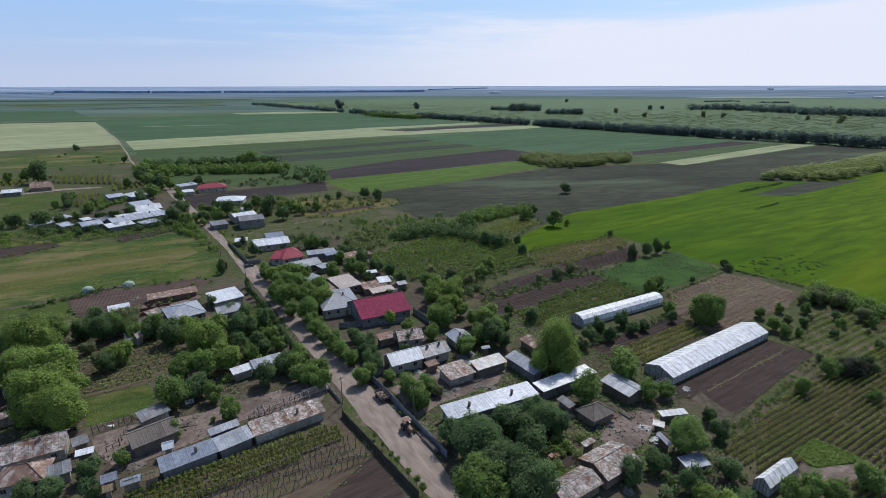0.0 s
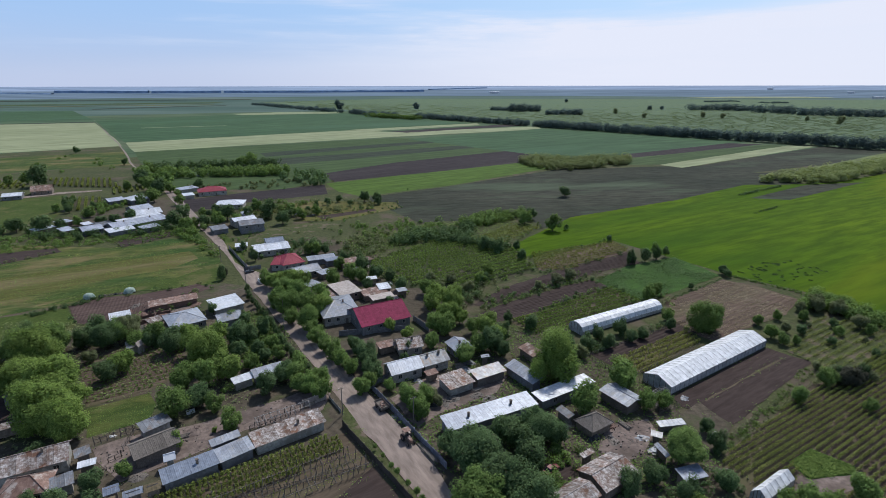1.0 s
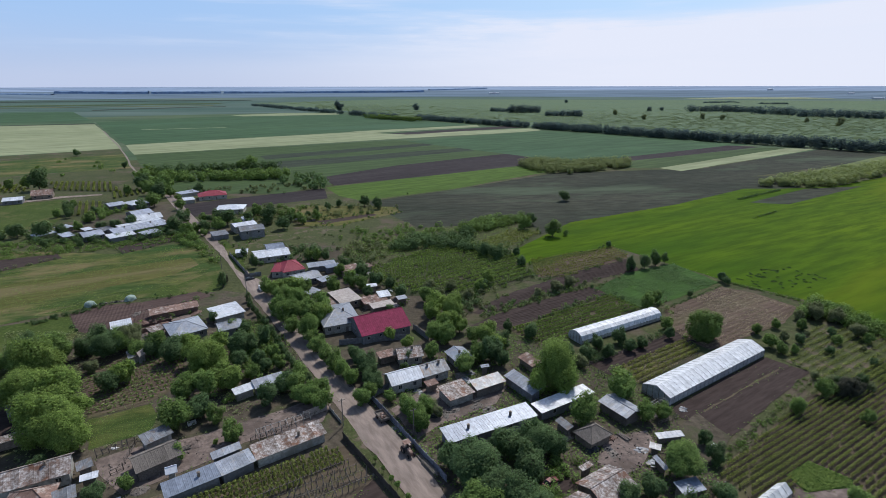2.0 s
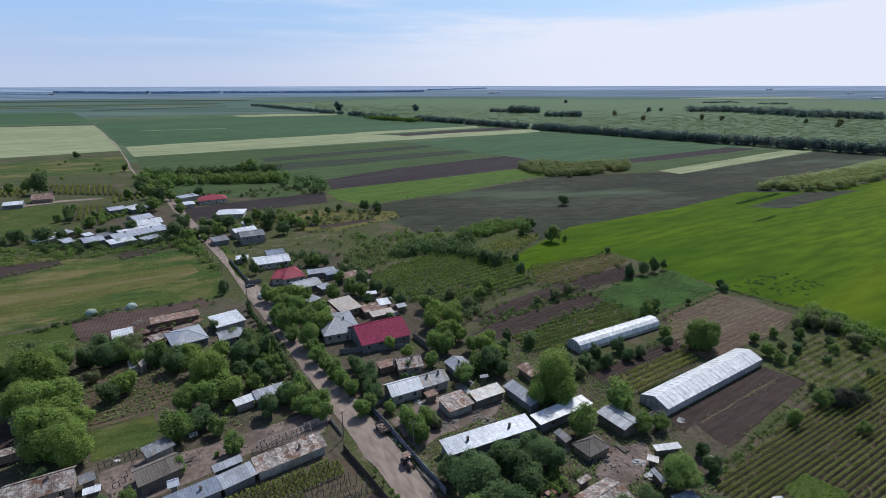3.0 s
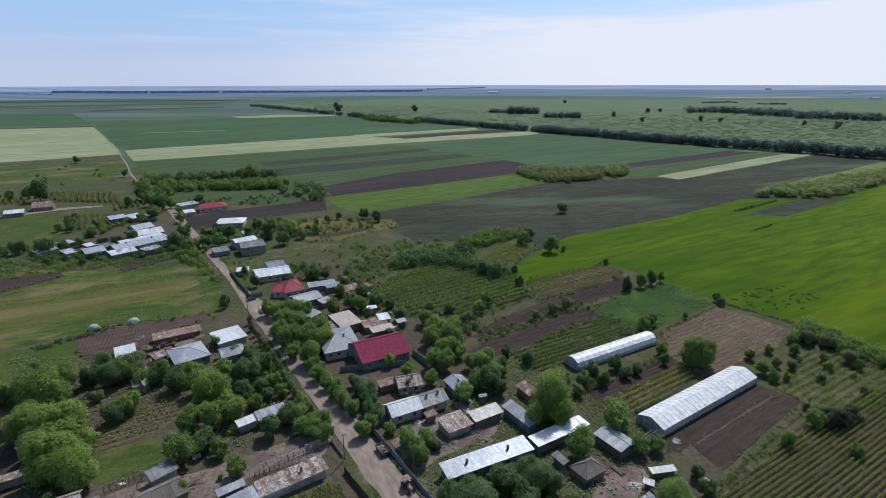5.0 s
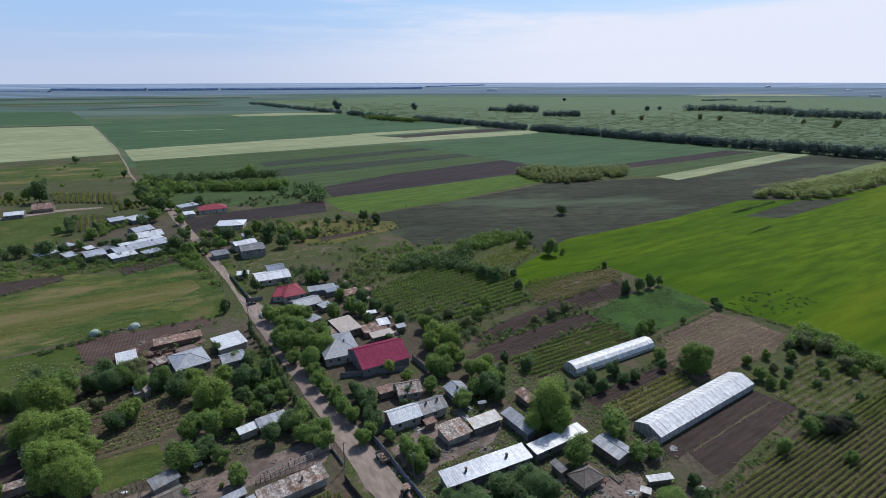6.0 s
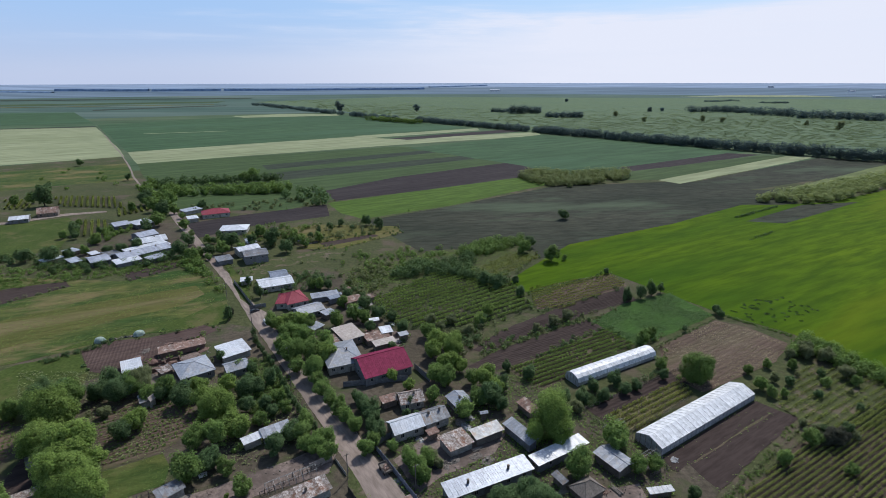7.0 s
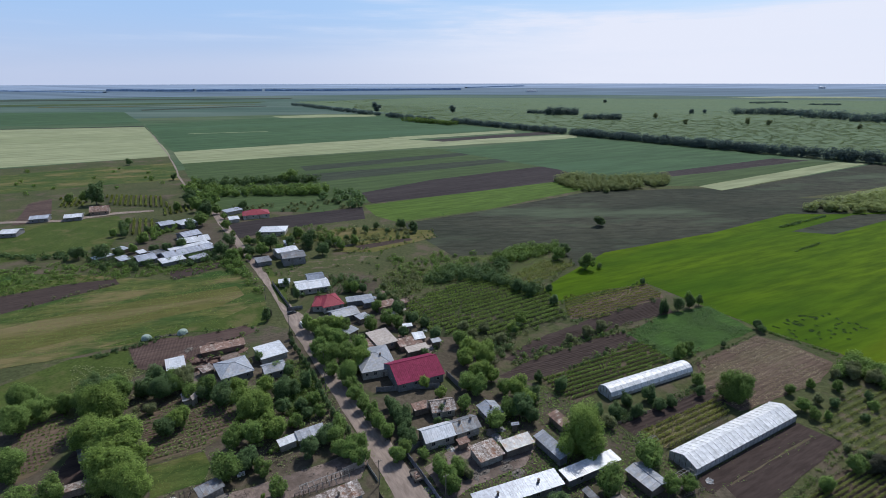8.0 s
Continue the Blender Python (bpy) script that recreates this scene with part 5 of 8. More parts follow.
field("orchard_grass", VERGE, "dry yellowish grass of the small orchard", [(73.5, 103.9), (92.1, 121.7), (104.1, 115.1), (117.0, 97.5), (110.5, 91.3), (88.6, 95.7), (77.4, 95.7)])
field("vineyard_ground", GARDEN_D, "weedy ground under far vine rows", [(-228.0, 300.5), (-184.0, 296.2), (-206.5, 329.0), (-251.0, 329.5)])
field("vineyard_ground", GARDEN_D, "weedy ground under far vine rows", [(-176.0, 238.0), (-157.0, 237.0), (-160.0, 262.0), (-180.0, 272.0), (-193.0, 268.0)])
field("bare_patch", YARD, "bare brown earth by the small greenhouse", [(51.7, 65.6), (52.9, 64.4), (59.8, 65.3), (58.6, 62.6), (49.0, 59.7), (49.0, 62.1)])
field("path", VINE_GROUND, "trodden path across raked soil", [(47.0, 84.8), (70.6, 100.3), (70.6, 100.0), (47.2, 84.5)], "path")
field("vineyard_ground", VINE_GROUND, "stony earth under the near vines", [(-46.0, 55.9), (-40.7, 61.6), (-19.7, 74.2), (-17.5, 75.6), (-11.7, 67.5), (-13.2, 64.5), (-21.5, 53.2)])
field("garden_soil", SOIL, "dark dug earth beside the vines", [(-11.9, 67.2), (-8.0, 62.1), (-6.1, 57.9), (-17.9, 56.4), (-15.8, 61.0)])
field("yard", YARD, "bare beaten farmyard earth", [(-57.6, 71.6), (-53.4, 74.6), (-45.6, 76.9), (-30.9, 85.5), (-24.7, 90.5), (-22.4, 87.4), (-22.8, 81.9), (-34.8, 76.1), (-41.2, 69.6), (-48.5, 63.9), (-54.5, 68.2)])
field("garden_soil", VINE_GROUND, "brown dug garden with young vines", [(-82.7, 104.7), (-74.6, 106.1), (-60.8, 106.1), (-53.0, 96.0), (-57.6, 87.5), (-65.7, 82.8)])
field("grass_plot", MEADOW, "small dry green grass plot", [(-65.6, 82.3), (-56.8, 87.5), (-53.5, 83.7), (-52.2, 78.8), (-60.1, 74.1)])
field("garden_soil", SOIL_R, "reddish-brown dug plot beside the ruin", [(-100.2, 128.8), (-94.2, 134.8), (-85.2, 136.9), (-73.1, 145.0), (-68.2, 141.3), (-77.0, 125.0), (-82.2, 116.5), (-90.8, 118.1)])
field("yard", YARD, "bare yard behind the ruin", [(-77.0, 118.1), (-68.8, 128.8), (-62.0, 123.2), (-65.6, 113.3), (-66.9, 104.7), (-71.8, 108.9)])
field("yard", YARD, "rubble-strewn farmyard", [(-11.1, 85.5), (-4.0, 93.6), (3.7, 90.4), (11.8, 93.6), (8.9, 87.4), (-1.7, 80.9), (-5.5, 76.8)])
field("yard", YARD, "bare farmyard with rubbish heaps", [(23.4, 70.8), (27.2, 77.6), (34.5, 79.2), (34.7, 76.0), (30.0, 69.5), (26.1, 68.2)])
field("yard", YARD, "courtyard behind the red house", [(-23.3, 132.6), (-14.9, 141.1), (-11.4, 136.7), (-14.0, 130.5)])
field("garden_soil", SOIL, "dug earth by the old barns", [(12.9, 72.3), (17.7, 69.5), (20.6, 66.9), (16.6, 64.4), (11.2, 66.9)])
field("grass_plot", VILLAGE, "weedy trodden ground by the greenhouse", [(40.3, 80.0), (45.8, 84.5), (48.3, 77.5), (42.3, 69.5), (39.2, 72.2)])
field("garden_soil", SOIL_DRY, "brown dug garden behind the willows", [(-96.6, 84.8), (-100.9, 92.9), (-95.4, 97.8), (-87.5, 90.5), (-86.0, 79.7), (-87.8, 75.8)])
field("garden_soil", SOIL_R, "reddish dug plot by the side track", [(-246.4, 252.7), (-278.6, 301.1), (-276.5, 317.6), (-232.7, 262.8)])
# SOIL instead of YARD, so the willows' shade is in the ground colour
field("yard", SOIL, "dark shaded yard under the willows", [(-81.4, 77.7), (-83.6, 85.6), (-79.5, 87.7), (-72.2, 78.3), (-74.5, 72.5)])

# ---- road ----
field("road", ROAD, "pale dusty gravel village road", [(-0.8, 54.1), (-5.2, 61.9), (-8.4, 66.7), (-16.2, 78.4), (-20.5, 85.5), (-29.8, 100.3), (-42.3, 119.7), (-57.7, 143.5), (-78.1, 176.2), (-113.3, 226.7), (-142.7, 268.4), (-155.3, 287.4), (-150.6, 287.4), (-135.5, 265.5), (-109.0, 226.6), (-72.8, 174.1), (-50.7, 141.2), (-33.8, 116.4), (-22.3, 98.3), (-14.2, 85.5), (-9.5, 78.8), (-2.9, 68.2), (-0.1, 62.1), (3.5, 54.1)], "road")
field("verge", VERGE, "strip of weedy grass beside the road", [(-3.7, 57.9), (-13.5, 71.6), (-18.4, 78.1), (-19.3, 81.5), (-18.7, 82.7), (-12.6, 72.6), (-8.4, 66.3), (-4.6, 60.8), (-2.5, 57.9)], "verge")
field("verge", GRASS, "grass verge along the road", [(-69.8, 164.7), (-62.1, 156.1), (-74.0, 181.0), (-87.9, 200.6), (-91.9, 205.0)], "verge")
field("track", ROAD, "narrow earth track into the fields", [(-154.8, 285.7), (-206.3, 355.7), (-239.7, 404.3), (-269.3, 451.1), (-334.1, 547.5), (-406.4, 650.8), (-567.7, 880.8), (-588.9, 911.3), (-408.1, 650.8), (-335.3, 547.5), (-271.0, 451.1), (-239.6, 401.2), (-209.0, 355.7), (-157.6, 285.8)], "track")
field("side_track", ROAD, "pale narrow side track past the farm", [(-300.8, 252.8), (-228.6, 266.1), (-210.9, 284.5), (-191.9, 291.1), (-189.7, 287.7), (-207.5, 279.6), (-225.1, 261.8), (-295.0, 247.6)], "track")
field("drive", ROAD, "dusty gateway beside the road", [(-62.0, 151.9), (-60.0, 156.1), (-55.1, 150.8), (-54.0, 142.1), (-56.9, 143.5)], "road")

# ---- buildings by the road, near ----
house("mono", -38.5, 64.9, 36.6, 7.8, 3.1, 1.89, 0.5, BLUE, GREYW, "long shed with smooth blue-grey sheet roof", name='shed', category='shed', chimneys=1)
house("mono", -33.4, 68.8, 40.4, 5.3, 3.1, 1.89, 0.5, ZINC, GREYW, "shed with ribbed light grey sheet roof", name='shed', category='shed')
house("mono", -26.6, 74.2, 35.2, 11.8, 3.5, 1.89, 0.6, RUSTY, CREAM, "long shed with patchy rusty white roof", name='shed', category='shed', chimneys=1)
house("mono", -36.0, 71.6, 38.4, 4.6, 1.4, 1.8, 0.4, ZINC, GREYW, "lean-to with pale greenish sheet roof", name='shed', category='shed')
house("gable", -42.7, 67.3, 28.9, 1.6, 1.7, 1.8, 0.7, ZINC_W, CREAM, "tiny white gabled hut in the yard", name='hut', category='hut', pieces=False)
house("gable", -46.7, 70.3, 42.6, 6.7, 4.9, 2.0, 1.25, WOOD, WOOD, "old barn with weathered brown-grey roof", name='barn', category='barn')
house("mono", -49.3, 75.6, 48.1, 4.6, 2.8, 1.9, 0.5, ZINC_D, CREAM, "open shed with limed wall and grey roof", name='shed', category='shed')
house("gable", -62.6, 66.5, 29.4, 9.1, 5.4, 2.13, 1.46, RUSTY, CREAM, "old house with patchy grey rusty roof", name='house', chimneys=1, windows=3)
house("hip", -59.7, 61.1, 18.8, 6.2, 4.8, 2.13, 1.5, RUST, CREAM, "old house with rusty hipped roof", windows=3)
house("mono", -55.5, 61.9, 35.9, 3.2, 2.4, 1.89, 0.5, ZINC_D, CREAM, "grey-roofed lean-to beside the old house", name='shed', category='shed')
house("mono", -56.7, 68.4, 40.3, 2.2, 1.9, 1.8, 0.4, ZINC_D, WOOD, "small grey-roofed shed in a yard", name='shed', category='shed')
house("mono", -54.2, 65.7, 28.0, 2.4, 1.3, 2.0, 0.2, ZINC_W, WOOD, "small shed with white flat roof", name='shed', category='shed')
house("mono", -47.2, 60.1, 32.8, 2.0, 1.2, 2.0, 0.5, BLUE, BROWNW, "small shed with blue-grey roof", name='shed', category='shed')
house("mono", -46.3, 58.3, 28.4, 1.3, 1.1, 1.9, 0.3, MOSS, BROWNW, "small shed with mossy roof", name='shed', category='shed')
house("mono", -43.9, 59.6, 30.2, 2.5, 0.8, 2.0, 0.5, ZINC, BROWNW, "small shed with light grey roof", name='shed', category='shed')
house("mono", -41.7, 60.6, 30.7, 2.1, 1.0, 2.0, 0.6, MOSS, BROWNW, "small shed with mossy brown roof", name='shed', category='shed')
house("mono", 6.9, 78.7, 25.9, 17.5, 3.8, 2.05, 0.5, BLUE, GREYW, "long low house with blue-grey sheet roof", windows=5, chimneys=2)
house("mono", 21.2, 86.0, 30.8, 13.0, 3.1, 2.13, 0.2, ZINC_W, GREYW, "wing with sheet roof, sun glare painted white", name='house_wing', category='house', windows=2)
house("mono", 14.4, 91.4, 302.8, 8.4, 2.5, 2.05, 0.7, ZINC, GREYW, "farm wing with pale grey sheet roof", name='outbuilding', category='shed')
house("mono", 7.6, 91.9, 29.8, 6.9, 2.9, 1.97, 0.6, ZINC_D, WOOD, "outbuilding with ribbed grey roof", name='outbuilding', category='shed')
house("mono", 1.3, 89.2, 31.7, 5.7, 4.8, 1.8, 0.5, RUSTY, CREAM, "outbuilding with worn brownish roof", name='outbuilding', category='shed')
house("gable", -9.2, 93.9, 28.0, 7.0, 5.1, 2.21, 1.38, ZINC_W, CREAM, "white-walled cottage with sheet roof, sun glare painted white", windows=2)
house("gable", -3.5, 97.1, 30.2, 6.0, 4.9, 2.13, 1.25, ZINC_D, CREAM, "cottage wing with patched grey roof", name='house_wing', windows=1, chimneys=2)
house("gable", 2.4, 103.3, 298.9, 5.1, 4.7, 1.97, 0.8, ZINC, GREYW, "small house with pale grey roof", windows=2, chimneys=1)
house("gable", -17.1, 118.9, 28.4, 12.7, 11.5, 2.38, 2.6, RED, GREYW, "house with steep dark red sheet roof", windows=4)
house("hip", -28.1, 123.5, 23.3, 9.4, 13.0, 2.38, 1.7, ZINC, CREAM, "house with silvery hipped sheet roof", windows=4, chimneys=1)
house("mono", -28.3, 135.5, 35.2, 6.5, 8.6, 2.3, 0.5, PINK, BROWNW, "house with flat pale brownish roof", windows=2)
house("mono", -31.6, 132.6, 34.8, 3.5, 4.6, 1.8, 0.4, RUST, BROWNW, "small rust-roofed shed in a yard", name='shed', category='shed')
house("mono", -13.6, 103.6, 28.1, 3.9, 2.4, 1.8, 0.4, RUST, BROWNW, "lean-to with torn rusty roof", name='shed', category='shed')
house("gable", -8.8, 104.2, 18.5, 5.7, 5.1, 1.89, 1.34, RUSTY, CREAM, "cottage with greyish rusty roof", windows=2, chimneys=1)
house("mono", -20.2, 134.6, 28.3, 7.0, 4.6, 1.8, 0.3, RUST, BROWNW, "low shed with brown rusty roof", name='shed', category='shed')
house("mono", -17.8, 137.5, 22.6, 3.4, 3.8, 2.1, 0.4, ZINC_W, BROWNW, "small shed with white sheet roof", name='shed', category='shed')
house("mono", -22.0, 144.2, 18.7, 3.0, 1.7, 2.1, 0.3, ZINC_W, BROWNW, "tiny shed with white roof", name='shed', category='shed')
house("mono", -12.6, 135.2, 26.8, 2.8, 2.0, 2.0, 0.3, ZINC, BROWNW, "tiny shed with bright roof", name='shed', category='shed')
house("gable", 31.2, 83.8, -57.4, 6.5, 4.6, 2.05, 0.6, ZINC, WOOD, "long open shed with ribbed pale roof", name='shed', category='shed')
house("gable", 22.8, 64.0, 33.8, 7.3, 5.5, 1.97, 1.0, RUSTY, BROWNW, "big old barn with pale rusty ribbed roof", name='barn', category='barn')
house("gable", 16.5, 59.2, 33.4, 7.3, 4.1, 1.8, 0.8, RUSTY, BROWNW, "old barn with ribbed rusty white roof", name='barn', category='barn')
house("hip", 24.2, 76.5, 33.0, 5.2, 4.2, 1.6, 1.5, WOOD, BROWNW, "old cottage with brown tiled hip roof")
house("mono", 19.8, 78.6, -60.7, 3.3, 1.3, 1.8, 0.4, ZINC_D, WOOD, "small grey-roofed hut in a yard", name='hut', category='hut')
house("mono", 34.8, 63.6, 16.8, 4.0, 2.3, 1.89, 0.4, BLUE, BROWNW, "shed with shaded blue sheet roof", name='shed', category='shed')
house("mono", 32.7, 69.0, -76.1, 3.1, 0.7, 1.6, 0.3, ZINC, WOOD, "collapsed shed of loose sheets", name='shed', category='shed', pieces=False)
house("mono", 33.6, 73.3, -25.8, 1.7, 1.4, 1.3, 0.2, ZINC_D, WOOD, "low hutch with grey sheet roof", name='hutch', category='hut', pieces=False)
house("mono", 37.1, 76.2, 9.5, 4.7, 1.4, 1.4, 0.2, ZINC, WOOD, "low hutch with loose pale sheets", name='hutch', category='hut', pieces=False)
house("mono", 17.3, 100.8, -59.4, 5.0, 2.5, 1.8, 0.5, RUST, BROWNW, "brown rusty-roofed shed among trees", name='shed', category='shed')
house("mono", 7.5, 98.0, 15.2, 1.8, 0.6, 2.0, 0.3, ZINC, WOOD, "tiny hut with pale roof", name='hut', category='hut')
house("mono", -31.4, 160.0, 34.7, 7.0, 4.5, 2.0, 0.3, RUST, BROWNW, "low shed with brown rusty roof", name='shed', category='shed')
house("mono", -26.3, 161.9, 38.7, 3.8, 2.9, 2.0, 0.3, RUST, BROWNW, "small shed with rusty roof in the back yard", name='shed', category='shed', pieces=False)
house("mono", -28.9, 152.9, 28.0, 4.5, 3.2, 1.9, 0.2, RUSTY, BROWNW, "low patched shed behind the houses", name='shed', category='shed', pieces=False)
house("mono", -3.5, 92.1, 30.8, 2.5, 1.8, 1.7, 0.2, RUST, BROWNW, "low brown lean-to beside the cottage", name='shed', category='shed', pieces=False)
house("mono", 20.8, 67.9, 34.6, 2.5, 0.9, 1.9, 0.2, RUSTY, BROWNW, "low pale lean-to beside the old barn", name='shed', category='shed', pieces=False)
house("mono", -17.5, 130.5, 29.5, 6.4, 3.0, 2.0, 0.3, PINK, BROWNW, "long low shed with pale patched roof", name='shed', category='shed')

# ---- buildings west of the road ----
house("mono", -57.6, 126.6, 39.8, 7.5, 7.2, 1.97, 0.5, ZINC_W, CREAM, "shed with bright white sheet roof", name='shed', category='shed')
house("hip", -63.8, 117.1, 38.3, 8.2, 9.4, 2.13, 1.3, ZINC, GREYW, "house with pale blue-grey hipped roof", windows=3)
house("gable", -53.4, 117.8, 34.2, 5.8, 5.2, 2.13, 0.98, ZINC, GREYW, "house wing with grey gabled roof", windows=2)
house("mono", -39.8, 89.7, 39.9, 3.9, 2.0, 1.8, 0.4, ZINC_W, CREAM, "lean-to with white sheet roof", name='shed', category='shed')
house("mono", -35.7, 92.3, 35.0, 6.0, 2.7, 1.97, 0.6, ZINC, GREYW, "low house with pale blue-grey roof", windows=2)
house("mono", -80.7, 119.2, 33.8, 4.7, 6.2, 1.3, 0.3, ZINC_W, BRICK, "low brick pen with white patched roof", name='pen', category='shed')
house("mono", -72.3, 128.9, 31.7, 11.7, 3.7, 1.6, 0.4, RUST, BRICK, "half-ruined barn with broken tiled roof", name='barn', category='barn')
house("mono", -69.0, 103.6, 36.1, 2.2, 3.1, 1.8, 0.4, ZINC_D, CREAM, "small shed with grey roof", name='shed', category='shed')
house("gable", -67.0, 103.3, 79.2, 2.2, 1.1, 2.0, 0.9, PINK, CREAM, "tiny hut with pinkish roof", name='hut', category='hut', pieces=False)
house("mono", -70.7, 116.4, 52.2, 3.3, 3.3, 1.8, 0.3, RUSTY, BROWNW, "low pen with grey roof", name='pen', category='shed')

# ---- farther along the road ----
house("gable", -43.6, 152.4, 37.6, 8.5, 6.9, 2.05, 1.07, ZINC, GREYW, "low house with pale grey roof", windows=2)
house("mono", -37.1, 150.4, 48.3, 4.1, 3.4, 1.8, 0.3, ZINC, BROWNW, "lean-to with pale roof", name='shed', category='shed')
house("mono", -38.8, 140.6, 57.3, 4.3, 3.6, 1.8, 0.3, ZINC, BROWNW, "small shed with pale roof", name='shed', category='shed')
house("hip", -50.6, 160.9, 32.5, 7.3, 10.5, 2.38, 2.0, RED_T, CREAM, "house with raspberry red tiled hip roof", windows=3)
house("hip", -53.9, 160.3, 8.0, 3.9, 8.4, 2.13, 1.4, RED_T, CREAM, "porch wing with red hipped roof", windows=1)
house("gable", -61.3, 175.9, 26.4, 11.9, 9.3, 2.13, 0.9, ZINC_W, CREAM, "long house with bright bluish roof", windows=4)
house("gable", -62.2, 182.7, 26.6, 6.4, 8.8, 2.3, 1.1, BLUE, CREAM, "house with pale blue roof", windows=2)
house("mono", -41.1, 164.1, 23.1, 9.1, 3.8, 1.89, 0.4, ZINC, GREYW, "outbuilding with pale roof", name='outbuilding', category='shed')
house("mono", -37.5, 161.8, 36.8, 3.9, 2.4, 1.97, 0.3, BLUE, GREYW, "small blue-roofed outbuilding in a yard", name='outbuilding', category='shed')
house("mono", -72.6, 178.8, 18.9, 4.3, 3.9, 1.8, 0.2, ZINC_W, CREAM, "small kiosk with white roof", name='kiosk', category='shed')
house("gable", -78.3, 205.0, 28.2, 9.5, 9.2, 3.44, 0.9, ZINC_D, GREYW, "two-storey grey house under construction", windows=2)
house("gable", -84.6, 213.6, 39.2, 9.3, 7.3, 2.79, 0.8, ZINC_W, CREAM, "house with white sheet roof", windows=2)
house("mono", -89.9, 201.9, 34.8, 6.1, 6.5, 1.97, 0.3, ZINC_D, GREYW, "grey flat-roofed shed in a yard", name='shed', category='shed')
house("hip", -102.7, 247.1, 10.8, 13.0, 10.5, 2.3, 1.4, ZINC_W, CREAM, "house with white hipped roof", windows=4)
house("mono", -87.9, 227.0, 30.4, 4.3, 6.5, 1.8, 0.3, ZINC_L, CREAM, "small pale-roofed shed in a yard", name='shed', category='shed')
house("hip", -125.2, 279.6, 26.2, 14.3, 10.5, 2.3, 2.0, RED_T, CREAM, "farmhouse with pinkish red roof", windows=4)
house("mono", -141.8, 286.2, 54.8, 10.3, 6.5, 1.97, 0.4, ZINC_L, CREAM, "long outbuilding with pale roof", name='outbuilding', category='shed')
house("mono", -132.8, 268.4, 33.9, 5.3, 6.5, 2.0, 0.3, ZINC_W, CREAM, "small white-roofed shed in a yard", name='shed', category='shed')
house("gable", -127.5, 210.9, 50.7, 20.8, 9.5, 2.3, 1.2, ZINC_L, GREYW, "big house with pale grey sheet roof", windows=5, chimneys=2)
house("gable", -133.3, 227.1, 40.7, 13.3, 9.5, 2.3, 1.4, ZINC_W, GREYW, "house with silvery gabled roof", windows=3, chimneys=1)
house("mono", -127.9, 199.9, 46.5, 9.5, 6.5, 1.97, 0.4, ZINC_W, GREYW, "low wing with white roof", name='outbuilding', category='shed')
house("gable", -140.4, 201.4, 44.5, 7.4, 9.5, 2.13, 0.8, ZINC_L, GREYW, "house with pale grey roof", windows=3)
house("mono", -149.1, 199.7, 54.1, 4.2, 6.5, 1.97, 0.4, ZINC_L, BROWNW, "outbuilding with grey roof", name='outbuilding', category='shed')
house("mono", -159.8, 202.0, 63.2, 7.9, 3.9, 1.8, 0.3, ZINC_W, BROWNW, "long low shed with white roof", name='shed', category='shed')
house("mono", -147.3, 209.4, 53.4, 3.5, 5.1, 1.8, 0.2, ZINC_W, BROWNW, "small white-roofed shed in a yard", name='shed', category='shed')
house("gable", -163.5, 255.6, 47.0, 7.4, 9.5, 2.13, 0.9, ZINC_L, GREYW, "house with pale roof", windows=2)
house("hip", -153.9, 258.3, 50.8, 8.9, 10.5, 2.3, 1.4, ZINC_W, GREYW, "house with white hipped roof", windows=3)
house("gable", -217.7, 281.5, 29.4, 9.8, 9.5, 2.13, 2.4, RUST, BROWNW, "small house with steep brown roof", windows=3)
house("gable", -222.8, 267.6, 30.3, 8.6, 9.5, 2.13, 1.0, ZINC_W, GREYW, "low house with white roof", windows=3)
house("mono", -128.3, 215.5, 53.0, 17.5, 6.5, 2.46, 0.5, ZINC_W, GREYW, "outbuilding with long white roof", name='outbuilding', category='shed')
house("gable", -140.6, 236.6, 52.8, 8.9, 9.5, 2.3, 1.2, ZINC_L, GREYW, "house with pale grey roof", windows=2)
house("mono", -118.6, 204.0, 60.0, 7.2, 4.3, 1.97, 0.4, ZINC_L, GREYW, "low outbuilding with grey roof", name='outbuilding', category='shed')
house("mono", -139.5, 208.8, 60.5, 5.4, 6.5, 1.97, 0.4, ZINC_D, GREYW, "low outbuilding with dark roof", name='outbuilding', category='shed')
house("mono", -158.8, 212.4, 69.5, 5.2, 5.4, 1.89, 0.3, ZINC_L, BROWNW, "small shed with pale roof", name='shed', category='shed')
house("gable", -238.8, 263.4, 28.9, 8.8, 9.5, 2.13, 1.0, ZINC_L, GREYW, "low house with pale grey roof", windows=3)
house("mono", -78.4, 83.2, 41.3, 3.2, 3.5, 1.8, 0.4, ZINC_D, BROWNW, "small grey shed under the willows", name='shed', category='shed')
house("mono", -74.1, 74.6, 34.9, 6.2, 1.7, 1.8, 0.3, RUSTY, BROWNW, "long low shed with patched roof", name='shed', category='shed')
house("gable", -230.7, 235.8, 18.2, 7.8, 9.5, 2.13, 1.0, ZINC_W, GREYW, "low house with white roof", windows=2)
farm_hall(310, 3358, 60, 25, 9)
farm_hall(2011, 3392, 30, 20, 9)
farm_hall(2088, 2820, 25, 20, 8)
farm_hall(1767, 2229, 40, 20, 7)

# ---- greenhouses ----
greenhouse(54.1, 98.5, 33.3, 34.5, 6.1, 1.8, 1.15, "long white film greenhouse with ridged roof", False, 1.45)
greenhouse(41.9, 119.8, 29.3, 27.3, 4.7, 1.5, 1.2, "white film tunnel greenhouse beside the vines", True, 2.0)
